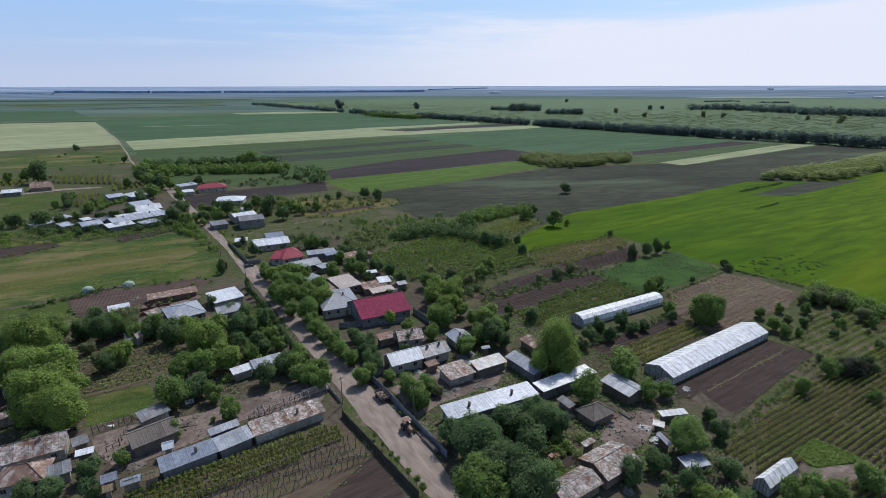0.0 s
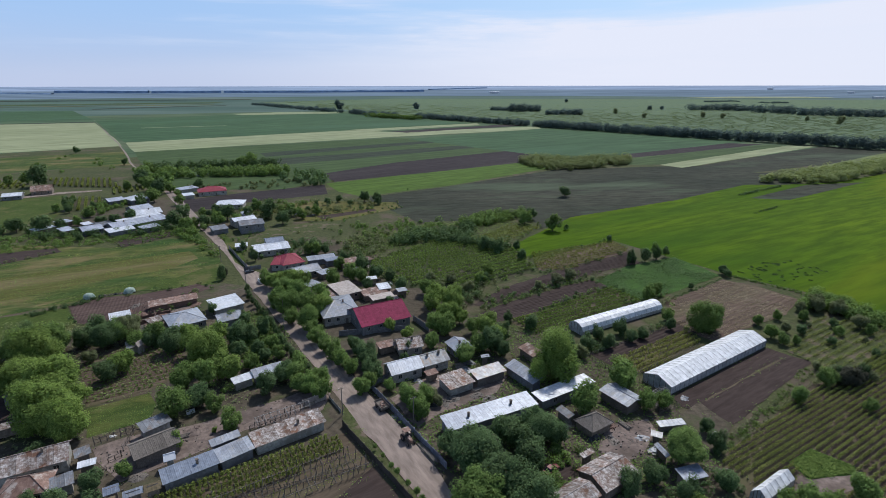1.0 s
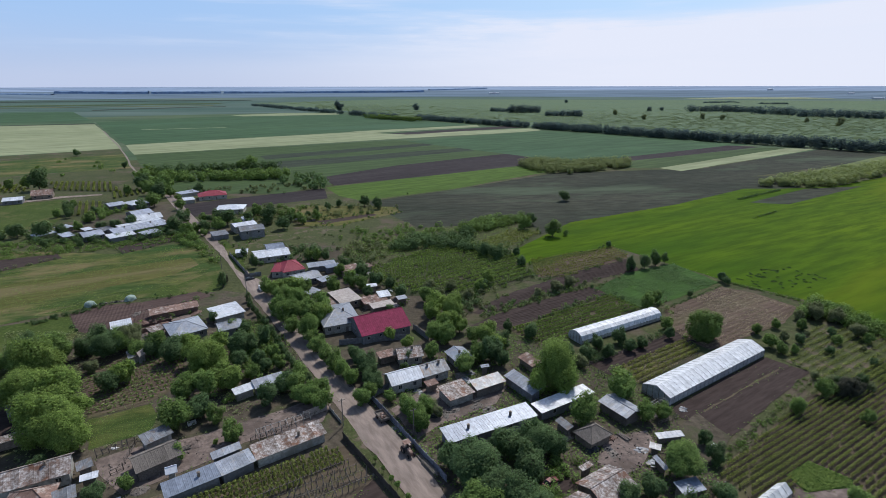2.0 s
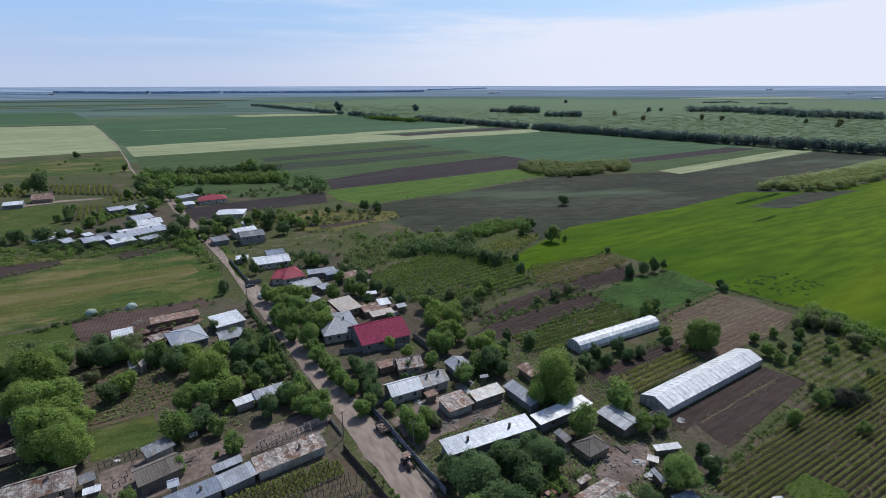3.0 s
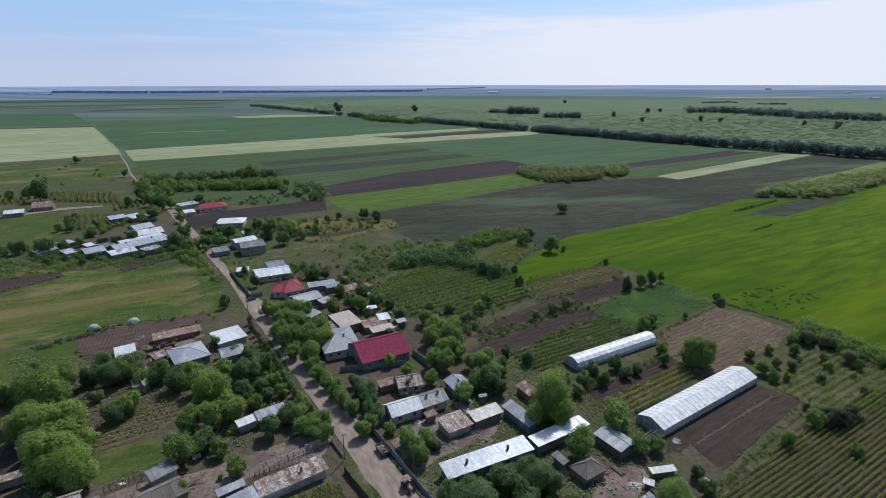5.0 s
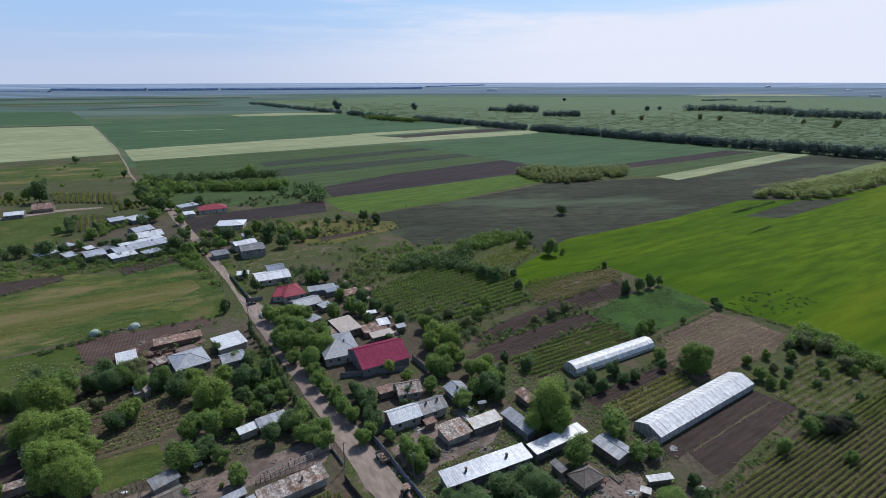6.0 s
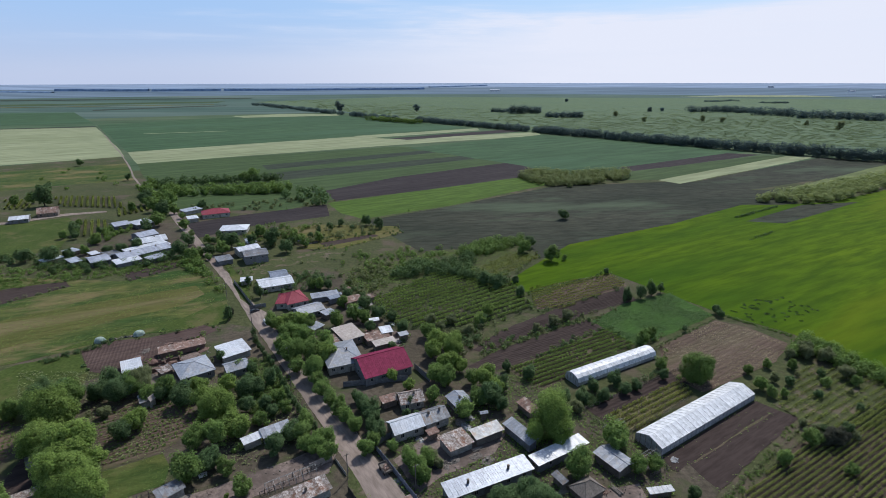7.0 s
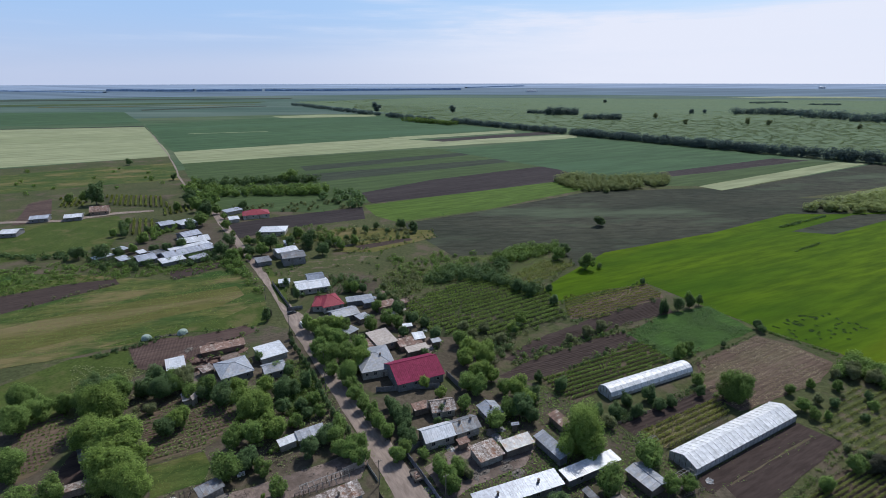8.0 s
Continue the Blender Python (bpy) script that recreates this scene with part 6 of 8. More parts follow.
greenhouse(45.6, 61.7, 32.8, 7.7, 2.2, 1.5, 1.0, "small white film greenhouse in the corner garden", False, 1.2)

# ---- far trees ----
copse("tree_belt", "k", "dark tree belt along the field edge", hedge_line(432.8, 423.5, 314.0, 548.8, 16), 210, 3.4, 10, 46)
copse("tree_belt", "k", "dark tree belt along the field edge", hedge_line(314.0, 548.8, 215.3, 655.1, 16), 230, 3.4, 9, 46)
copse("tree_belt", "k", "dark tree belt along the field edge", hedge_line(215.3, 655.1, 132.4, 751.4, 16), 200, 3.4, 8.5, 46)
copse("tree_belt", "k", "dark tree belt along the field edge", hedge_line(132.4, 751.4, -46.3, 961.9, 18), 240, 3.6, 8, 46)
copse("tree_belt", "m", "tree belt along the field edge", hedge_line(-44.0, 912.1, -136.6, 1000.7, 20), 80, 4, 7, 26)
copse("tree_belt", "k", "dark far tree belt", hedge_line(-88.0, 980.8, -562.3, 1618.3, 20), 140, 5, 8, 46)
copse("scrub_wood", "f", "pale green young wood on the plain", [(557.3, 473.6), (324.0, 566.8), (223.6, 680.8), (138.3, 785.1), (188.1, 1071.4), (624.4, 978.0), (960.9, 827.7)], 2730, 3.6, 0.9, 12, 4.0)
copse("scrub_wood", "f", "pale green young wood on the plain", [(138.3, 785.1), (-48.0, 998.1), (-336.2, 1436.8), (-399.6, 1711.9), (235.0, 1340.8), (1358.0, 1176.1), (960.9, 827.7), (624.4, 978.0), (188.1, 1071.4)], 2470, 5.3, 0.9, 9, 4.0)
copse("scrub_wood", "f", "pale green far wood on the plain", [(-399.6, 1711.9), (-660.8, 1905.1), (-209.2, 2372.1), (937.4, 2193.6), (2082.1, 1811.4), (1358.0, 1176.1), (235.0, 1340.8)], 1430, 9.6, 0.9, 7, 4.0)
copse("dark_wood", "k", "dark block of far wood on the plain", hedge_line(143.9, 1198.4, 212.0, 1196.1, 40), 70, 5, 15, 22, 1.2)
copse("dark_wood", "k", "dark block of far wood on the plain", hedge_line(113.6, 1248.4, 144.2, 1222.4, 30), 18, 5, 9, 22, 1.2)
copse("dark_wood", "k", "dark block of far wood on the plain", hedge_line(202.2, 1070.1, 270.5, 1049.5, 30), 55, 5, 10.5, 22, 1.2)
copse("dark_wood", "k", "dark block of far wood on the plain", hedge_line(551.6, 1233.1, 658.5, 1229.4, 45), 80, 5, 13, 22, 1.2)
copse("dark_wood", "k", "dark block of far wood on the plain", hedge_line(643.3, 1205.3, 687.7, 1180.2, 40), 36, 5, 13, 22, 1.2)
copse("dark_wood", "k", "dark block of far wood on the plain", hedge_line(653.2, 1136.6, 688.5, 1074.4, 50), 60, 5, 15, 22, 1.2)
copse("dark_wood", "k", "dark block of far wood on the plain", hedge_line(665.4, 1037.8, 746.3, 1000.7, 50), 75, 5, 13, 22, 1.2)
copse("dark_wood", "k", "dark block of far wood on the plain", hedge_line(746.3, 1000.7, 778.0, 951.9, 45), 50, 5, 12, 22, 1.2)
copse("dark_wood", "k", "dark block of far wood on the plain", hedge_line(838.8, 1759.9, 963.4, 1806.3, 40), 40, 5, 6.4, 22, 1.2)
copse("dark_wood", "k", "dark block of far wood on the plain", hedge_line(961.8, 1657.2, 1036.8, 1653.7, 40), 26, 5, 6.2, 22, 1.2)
copse("grove", "g", "pale green young grove in the fields", [(54.8, 394.7), (63.8, 368.6), (80.6, 355.3), (107.8, 370.8), (135.5, 384.8), (144.8, 419.9), (93.5, 413.7), (68.8, 424.3)], 330, 2.3, 4.4, 44, 2.5)
copse("grove", "g", "yellowish young grove on the field edge", [(183.6, 311.9), (206.9, 304.0), (229.2, 307.6), (290.8, 348.3), (432.8, 423.5), (483.3, 474.6), (333.0, 401.0), (245.1, 351.2)], 600, 2.3, 4.6, 44, 2.5)
copse("hedge", "m", "tall light green hedge behind the village", [(-178.5, 327.5), (-104.6, 337.9), (-104.3, 352.2), (-108.4, 357.2), (-187.8, 345.7)], 170, 2.0, 5.0, 40)
copse("hedge", "d", "dark tall hedge behind the village", [(-200.6, 355.6), (-140.0, 376.2), (-117.4, 381.7), (-120.0, 390.6), (-148.4, 400.1), (-207.9, 371.4)], 110, 2.0, 4.6, 40)
copse("orchard", "m", "orchard rows behind the village", [(-169.0, 292.6), (-167.3, 311.0), (-186.0, 355.5), (-215.9, 382.7), (-207.1, 355.7)], 50, 2.2, 4.0, 26)
copse("orchard", "o", "scrubby orchard behind the gardens", [(-149.4, 301.4), (-80.2, 326.6), (-70.0, 298.9), (-97.6, 292.1), (-141.2, 284.0)], 45, 1.3, 2.4, 26)
copse("orchard", "d", "row of trees behind the farm", [(-109.0, 340.2), (-81.8, 349.5), (-69.6, 306.4), (-74.7, 302.6), (-104.3, 324.7)], 24, 2.4, 4.4, 26)
copse("garden_bushes", "o", "garden bushes and saplings", [(-89.4, 233.1), (-64.4, 257.9), (-39.9, 263.3), (-26.6, 244.6), (-57.9, 229.6), (-77.2, 219.1)], 96, 1.0, 2.2, 26)
copse("garden_bushes", "m", "garden bushes along plots", [(-44.5, 212.1), (-7.3, 223.9), (7.0, 211.8), (-21.2, 189.7), (-42.2, 200.3)], 64, 1.2, 2.0, 26)
copse("garden_bushes", "o", "tangled garden bushes", [(-42.4, 189.8), (-20.0, 200.2), (-21.6, 173.9), (-28.5, 167.6), (-37.2, 174.0)], 48, 1.3, 2.0, 26)
copse("thicket", "d", "dark thicket between gardens", [(-23.2, 184.4), (-11.2, 200.2), (22.0, 180.6), (21.2, 173.7), (11.8, 179.2), (-2.2, 189.6), (-20.4, 180.8)], 82, 1.7, 3.6, 26)
copse("thicket", "m", "green thicket at the field edge", [(2.3, 209.0), (15.2, 229.1), (34.8, 234.6), (34.8, 225.8), (13.8, 209.0)], 90, 1.8, 3.0, 26)
copse("thicket", "d", "dark thicket along the garden", [(-7.6, 191.9), (9.3, 211.8), (13.1, 197.5), (-0.2, 182.1)], 42, 1.8, 3.8, 26)
copse("hedge", "d", "bushes along the garden strip", [(8.5, 128.5), (26.8, 140.1), (27.6, 142.3), (8.6, 130.9)], 18, 0.55, 1.1, 26)
copse("hedge", "m", "bushes along the garden strip", [(27.0, 141.0), (40.7, 150.5), (41.4, 153.6), (27.5, 143.7)], 12, 0.6, 1.3, 26)
copse("hedge", "m", "dense hedge along the orchard", [(89.7, 124.6), (101.1, 136.3), (107.5, 119.3), (117.5, 98.0), (113.9, 94.5), (103.1, 113.8), (95.9, 126.4)], 260, 1.3, 2.8, 26)
copse("hedge", "d", "weedy hedge by the meadow", [(-107.9, 123.3), (-100.7, 129.6), (-94.9, 134.8), (-93.4, 132.8), (-99.4, 127.7), (-105.7, 120.9)], 60, 0.5, 0.9, 26)
copse("roadside_bushes", "m", "bushes along the road", [(-109.1, 200.7), (-104.2, 209.6), (-84.1, 181.0), (-76.6, 167.8), (-79.5, 167.8), (-95.6, 188.5)], 38, 1.5, 2.4, 26)
copse("roadside_bushes", "d", "dark bushes by the houses", [(-130.6, 205.2), (-119.4, 214.4), (-123.6, 230.0), (-113.5, 219.4), (-104.4, 205.0), (-112.6, 203.3), (-121.4, 194.9)], 36, 1.5, 2.6, 26)
copse("orchard", "m", "orchard and bushes between gardens", [(-213.9, 174.8), (-172.8, 196.8), (-133.0, 203.4), (-125.7, 194.9), (-142.5, 184.9), (-160.4, 181.4), (-193.7, 156.6)], 260, 1.1, 1.3, 16)
copse("orchard", "d", "scrub along far gardens", [(-243.5, 201.4), (-181.2, 207.3), (-169.4, 210.0), (-153.8, 200.9), (-174.1, 198.5), (-229.9, 189.1)], 60, 1.3, 2.2, 26)
copse("scrub", "m", "scattered scrub by the track", [(-417.6, 357.8), (-318.7, 378.1), (-251.6, 401.3), (-212.9, 355.7), (-246.2, 332.5), (-356.8, 303.1)], 18, 1.6, 2.4, 26)
copse("scrub", "m", "scattered scrub by the far field", [(-465.2, 400.5), (-363.1, 433.2), (-281.5, 459.3), (-230.4, 382.9), (-323.4, 383.9), (-417.6, 357.8)], 12, 1.6, 2.0, 26)
copse("track_hedge", "m", "bushes along the track", hedge_line(-216.3, 368.8, -156.9, 287.4, 7), 26, 2.0, 3.4, 26)
copse("garden_bushes", "d", "dark bushes in front of the houses", [(-163.4, 201.8), (-131.9, 201.7), (-117.9, 218.4), (-108.5, 205.1), (-127.4, 194.1), (-157.1, 193.5)], 73, 1.4, 2.4, 26)
copse("garden_bushes", "m", "bushes between the houses", [(-160.1, 209.9), (-153.6, 233.5), (-154.1, 245.4), (-157.6, 258.6), (-168.9, 258.6), (-160.6, 224.8)], 41, 1.5, 2.8, 26)
copse("garden_bushes", "d", "bushes behind the roadside houses", [(-70.9, 181.0), (-49.2, 192.1), (-29.4, 174.0), (-27.6, 161.6), (-45.1, 174.0), (-64.4, 167.7)], 64, 1.2, 2.2, 26)
copse("garden_bushes", "m", "bushes round the farmyards", [(-107.3, 233.2), (-86.9, 258.1), (-64.4, 257.9), (-79.1, 233.1), (-99.0, 219.3)], 57, 1.3, 2.4, 26)
copse("orchard", "m", "green bushes along the meadow top", [(-193.7, 156.6), (-159.2, 180.0), (-128.9, 196.6), (-104.4, 205.0), (-97.9, 198.1), (-123.2, 187.1), (-154.8, 174.5), (-187.8, 151.3)], 420, 0.8, 0.8, 13)

far_ridge("far wood on the horizon, coloured haze-blue", -2149.9, 3043.1, -1700.0, 3170.8, 15)
far_ridge("far wood on the horizon, coloured haze-blue", -1682.8, 3169.2, -1346.0, 3322.7, 15)
far_ridge("far wood on the horizon, coloured haze-blue", -1324.6, 3320.6, -132.0, 3630.5, 14)
far_ridge("thin far wood on the horizon, coloured haze-blue", -3635.2, 2739.3, -2048.8, 2882.2, 7)
far_ridge("thin far wood on the horizon, coloured haze-blue", -101.2, 3885.8, 317.2, 4130.2, 8)

# ---- village trees ----
tree("d", 3.4, 65.6, 4.03)
tree("d", 6.9, 60.1, 4.12)
tree("d", 9.8, 57.5, 3.63)
tree("m", 3.7, 57.5, 3.80)
tree("d", 0.1, 69.5, 2.43)
tree("m", 13.9, 61.8, 1.66)
tree("d", 14.1, 72.5, 3.34)
tree("d", 9.6, 72.1, 2.92)
tree("d", 16.9, 72.6, 2.31)
tree("d", 11.9, 67.1, 2.94)
tree("d", 8.0, 73.9, 1.92)
tree("b", 20.8, 92.7, 4.49, 1.3, 0.05)
tree("b", 22.4, 89.7, 2.99, 1.3, 0.05)
tree("b", 17.1, 89.8, 2.50, 1.3, 0.05)
tree("m", 23.8, 80.9, 3.12)
tree("m", 32.9, 88.6, 3.07)
tree("m", 35.3, 67.6, 3.47)
tree("m", 35.3, 82.0, 2.05)
tree("m", 38.6, 82.6, 1.69)
tree("d", 25.3, 61.6, 2.21)
tree("d", 29.4, 63.8, 1.89)
tree("d", 39.3, 61.9, 2.03)
tree("d", 42.3, 71.0, 1.86)
tree("d", 32.7, 59.5, 2.15)
tree("d", 42.7, 75.3, 1.52)
tree("b", 33.6, 57.4, 1.74)
tree("b", 36.3, 56.6, 1.55)
tree("m", 48.5, 58.5, 2.12)
tree("m", 45.2, 57.9, 1.75)
tree("m", 51.0, 57.7, 1.92)
tree("m", 57.3, 60.0, 2.16)
tree("m", 63.8, 84.2, 1.81)
tree("m", 74.8, 81.2, 1.39)
tree("m", 72.8, 89.8, 2.01)
tree("m", 60.7, 113.2, 4.52, 0.85, 0.05)
tree("p", 77.5, 89.9, 2.21)
tree("p", 75.6, 89.2, 1.80)
tree("p", 79.5, 90.4, 1.72)
tree("d", 77.2, 92.8, 1.55)
tree("d", 82.2, 92.8, 1.55)
tree("b", -81.8, 94.3, 5.44)
tree("b", -79.7, 86.3, 4.29)
tree("b", -71.7, 84.9, 5.00)
tree("b", -67.2, 75.8, 4.82)
tree("b", -62.3, 73.8, 3.78)
tree("b", -73.5, 81.3, 3.83)
tree("b", -67.3, 82.5, 2.59)
tree("m", -94.6, 98.1, 2.40)
tree("m", -90.4, 99.0, 3.01)
tree("m", -99.8, 89.9, 3.92)
tree("m", -98.8, 94.5, 3.21)
tree("m", -76.9, 72.1, 2.82)
tree("m", -88.8, 76.5, 2.48)
tree("m", -81.0, 69.7, 2.76)
tree("d", -90.5, 102.1, 3.69)
tree("d", -87.8, 105.1, 3.15)
tree("d", -84.6, 103.9, 2.50)
tree("d", -80.4, 110.2, 2.93)
tree("m", -84.9, 100.7, 3.86)
tree("m", -92.9, 103.0, 2.54)
tree("d", -80.6, 105.6, 2.60)
tree("d", -75.9, 104.9, 3.44)
tree("d", -64.7, 69.0, 1.42)
tree("d", -53.9, 58.2, 1.94)
tree("d", -57.5, 57.9, 1.76)
tree("d", -51.5, 62.2, 1.86)
tree("d", -49.1, 58.8, 1.42)
tree("m", -73.9, 107.1, 3.21)
tree("m", -68.7, 105.3, 2.31)
tree("m", -48.5, 65.1, 1.39)
tree("m", -48.3, 79.9, 3.18)
tree("m", -36.9, 76.1, 2.10)
tree("m", -44.2, 71.6, 1.50)
tree("o", -72.9, 109.6, 3.27)
tree("o", -75.2, 98.8, 1.64)
tree("b", -65.9, 94.3, 2.72)
tree("b", -49.3, 98.2, 4.05)
tree("b", -43.5, 92.0, 3.07)
tree("b", -54.0, 101.8, 3.07)
tree("b", -58.5, 107.5, 2.64)
tree("b", -52.1, 108.8, 2.67)
tree("m", -65.7, 106.9, 2.91)
tree("m", -47.2, 90.3, 3.02)
tree("m", -50.8, 88.7, 2.73)
tree("d", -67.1, 91.7, 2.55)
tree("d", -45.8, 83.4, 2.36)
tree("d", -60.3, 103.6, 3.12)
tree("d", -34.3, 87.2, 2.45)
tree("d", -46.9, 106.8, 2.91)
tree("d", -59.6, 123.4, 1.7)
tree("d", -32.5, 91.6, 2.30)
tree("d", -65.6, 105.3, 2.31)
tree("d", -44.8, 83.3, 1.89)
tree("m", -30.3, 91.6, 2.30)
tree("m", -30.2, 95.4, 2.12)
tree("m", -42.0, 81.5, 1.85)
tree("m", -26.5, 87.6, 2.21)
tree("m", -24.9, 89.6, 2.25)
tree("m", -23.5, 85.7, 1.93)
tree("m", -28.3, 88.0, 1.98)
tree("m", -29.5, 107.4, 2.23)
tree("m", -26.8, 103.6, 2.05)
tree("m", -24.1, 100.3, 2.10)
tree("m", -21.9, 96.7, 2.04)
tree("m", -19.8, 94.2, 1.89)
tree("m", -16.4, 87.0, 1.96)
tree("m", -15.2, 89.5, 1.71)
tree("m", -31.8, 111.7, 2.06)
tree("d", -17.0, 98.9, 2.40)
tree("d", -16.8, 97.7, 2.16)
tree("d", -19.1, 101.3, 2.23)
tree("d", -9.4, 99.0, 1.10)
tree("d", -7.1, 98.8, 0.98)
tree("d", -14.4, 92.1, 2.05)
tree("d", -16.4, 94.4, 1.78)
tree("d", -20.9, 104.6, 1.72)
tree("m", -3.7, 105.3, 1.85)
tree("m", 3.5, 98.9, 2.40)
tree("m", -0.5, 111.6, 2.72)
tree("m", -3.1, 113.1, 2.76)
tree("m", -5.8, 136.1, 2.60)
tree("b", -0.5, 117.1, 3.15)
tree("b", 1.0, 125.1, 3.61)
tree("b", -2.7, 130.3, 3.12)
tree("b", 2.9, 117.5, 2.28)
tree("b", -4.0, 124.7, 3.00)
tree("b", -13.8, 113.9, 1.73)
tree("b", -9.5, 109.7, 1.55)
tree("b", 8.8, 110.9, 3.01)
tree("b", 10.8, 107.9, 2.35)
tree("m", 6.0, 112.2, 2.19)
tree("m", 6.7, 103.4, 2.49)
tree("d", 9.2, 103.4, 3.11)
tree("d", 12.3, 109.3, 2.14)
tree("d", 19.8, 114.8, 1.87)
tree("d", 14.6, 118.3, 1.53)
tree("d", 11.4, 101.5, 2.12)
tree("m", -6.1, 81.2, 2.53)
tree("m", -7.8, 84.2, 1.90)
tree("m", -4.2, 84.2, 1.90)
tree("m", -5.1, 79.4, 2.04)
tree("m", -11.3, 88.0, 1.39)
tree("m", -40.2, 123.2, 3.63)
tree("m", -40.3, 131.5, 3.50)
tree("m", -33.2, 114.9, 3.41)
tree("m", -44.9, 134.5, 3.21)
tree("m", -36.4, 124.8, 3.01)
tree("m", -32.9, 128.5, 3.08)
tree("m", -44.4, 127.5, 2.72)
tree("m", -38.0, 117.6, 2.29)
tree("m", -31.3, 124.5, 2.40)
tree("b", -31.7, 123.0, 2.97)
tree("b", -43.9, 142.0, 3.00)
tree("b", -49.1, 140.6, 2.68)
tree("b", -32.5, 120.2, 1.94)
tree("m", -52.3, 142.8, 2.72)
tree("m", -47.4, 142.8, 2.71)
tree("m", -40.7, 141.8, 2.25)
tree("m", -32.9, 143.2, 2.57)
tree("m", -28.8, 147.9, 2.65)
tree("m", -25.2, 146.4, 2.31)
tree("m", -34.0, 157.6, 2.15)
tree("m", -44.7, 173.2, 2.16)
tree("m", -47.8, 173.9, 1.99)
tree("d", -26.6, 155.6, 2.77)
tree("d", -21.4, 148.8, 2.35)
tree("d", -17.0, 147.2, 2.02)
tree("d", -13.1, 139.8, 2.07)
tree("d", -22.7, 140.3, 1.93)
tree("d", -46.3, 175.9, 2.37)
tree("d", -41.8, 173.2, 2.16)
tree("d", -33.4, 163.9, 2.05)
tree("d", -15.3, 129.0, 1.38)
tree("m", 32.9, 214.3, 3.28)
tree("m", 42.5, 203.3, 3.54)
tree("m", 48.0, 204.5, 1.26)
tree("d", 36.4, 221.2, 2.93)
tree("d", 10.3, 144.7, 1.99)
tree("d", 25.0, 167.2, 1.92)
tree("d", 17.3, 174.4, 2.71)
tree("d", 24.6, 177.5, 1.84)
tree("d", 13.7, 177.8, 2.76)
tree("b", 12.5, 151.2, 2.38)
tree("b", 9.5, 144.8, 1.99)
tree("o", 36.5, 148.0, 2.03)
tree("o", 31.6, 144.2, 1.98)
tree("o", 26.1, 140.9, 1.34)
tree("o", -5.3, 144.8, 1.99)
tree("o", 1.3, 145.2, 1.84)
tree("o", 5.9, 138.0, 1.90)
tree("o", -2.0, 141.0, 1.64)
tree("d", 61.8, 270.5, 2.99)
tree("d", -40.4, 258.4, 3.13)
tree("d", -33.3, 252.9, 2.81)
tree("d", -315.3, 456.1, 3.15)
tree("d", -233.9, 386.3, 2.68)
tree("d", 84.6, 152.8, 1.60)
tree("d", 84.6, 150.2, 1.42)
tree("d", 60.4, 188.0, 1.36)
tree("d", 69.2, 140.2, 1.04)
tree("d", 65.2, 164.7, 1.89, 1.4, 0.05)
tree("d", 69.8, 167.1, 1.91, 1.4, 0.05)
tree("d", 73.7, 169.5, 1.41, 1.4, 0.05)
tree("d", 59.3, 161.8, 1.86, 1.4, 0.05)
tree("p", 59.9, 162.3, 1.86)
tree("p", -68.0, 151.3, 1.59)
tree("m", 54.3, 132.9, 2.12)
tree("m", 57.7, 135.7, 1.87)
tree("m", 54.0, 118.9, 1.67)
tree("m", 81.4, 119.7, 1.29)
tree("m", 74.8, 116.8, 1.51)
tree("m", 74.0, 109.9, 1.79)
tree("m", 74.9, 106.7, 1.52)
tree("m", 87.2, 119.1, 1.54)
tree("d", 52.7, 114.1, 1.61)
tree("d", 39.9, 111.8, 1.94)
tree("d", 41.3, 107.9, 1.65)
tree("d", 34.0, 109.1, 1.78)
tree("d", 30.2, 104.5, 1.95)
tree("d", 35.3, 105.0, 1.72)
tree("d", 44.4, 109.6, 1.55)
tree("d", 26.6, 105.0, 1.72)
tree("d", 92.0, 115.1, 1.12)
tree("o", 28.1, 101.1, 1.67)
tree("o", 94.1, 124.4, 2.27)
tree("o", 98.5, 122.6, 2.24)
tree("o", 97.9, 114.4, 2.10)
tree("o", 90.1, 124.6, 1.47)
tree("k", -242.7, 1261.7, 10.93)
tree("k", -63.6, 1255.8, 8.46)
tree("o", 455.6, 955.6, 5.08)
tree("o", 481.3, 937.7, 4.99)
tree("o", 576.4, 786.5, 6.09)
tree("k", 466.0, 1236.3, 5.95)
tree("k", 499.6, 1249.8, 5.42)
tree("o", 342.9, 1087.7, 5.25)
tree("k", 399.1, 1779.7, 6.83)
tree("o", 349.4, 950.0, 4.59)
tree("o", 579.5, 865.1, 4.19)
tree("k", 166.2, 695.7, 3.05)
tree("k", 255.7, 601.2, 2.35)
tree("o", 79.3, 113.0, 1.35)
tree("o", 95.3, 126.3, 2.29)
tree("o", 82.7, 91.3, 1.22)
tree("o", 76.4, 93.2, 1.35)
tree("o", 75.1, 96.0, 1.07)
tree("m", -162.9, 288.2, 3.76)
tree("m", -158.3, 291.6, 3.80)
tree("m", -190.1, 332.7, 3.98)
tree("m", -149.5, 283.0, 3.13)
tree("m", -172.7, 300.4, 3.31)
tree("m", -142.7, 391.5, 4.65)
tree("m", -144.8, 379.8, 4.14)
tree("m", -140.4, 273.3, 1.93)
tree("m", -175.4, 240.0, 2.19)
tree("m", -185.4, 257.8, 2.09)
tree("d", -172.2, 235.3, 2.15)
tree("d", -166.7, 244.7, 1.74)
tree("d", -264.9, 347.0, 3.11)
tree("d", -268.8, 344.6, 2.75)
tree("d", -150.4, 189.1, 1.56)
tree("d", -137.2, 189.8, 1.37)
tree("d", -85.1, 221.6, 1.81)
tree("d", -80.5, 230.2, 2.34)
tree("d", -80.5, 238.1, 1.94)
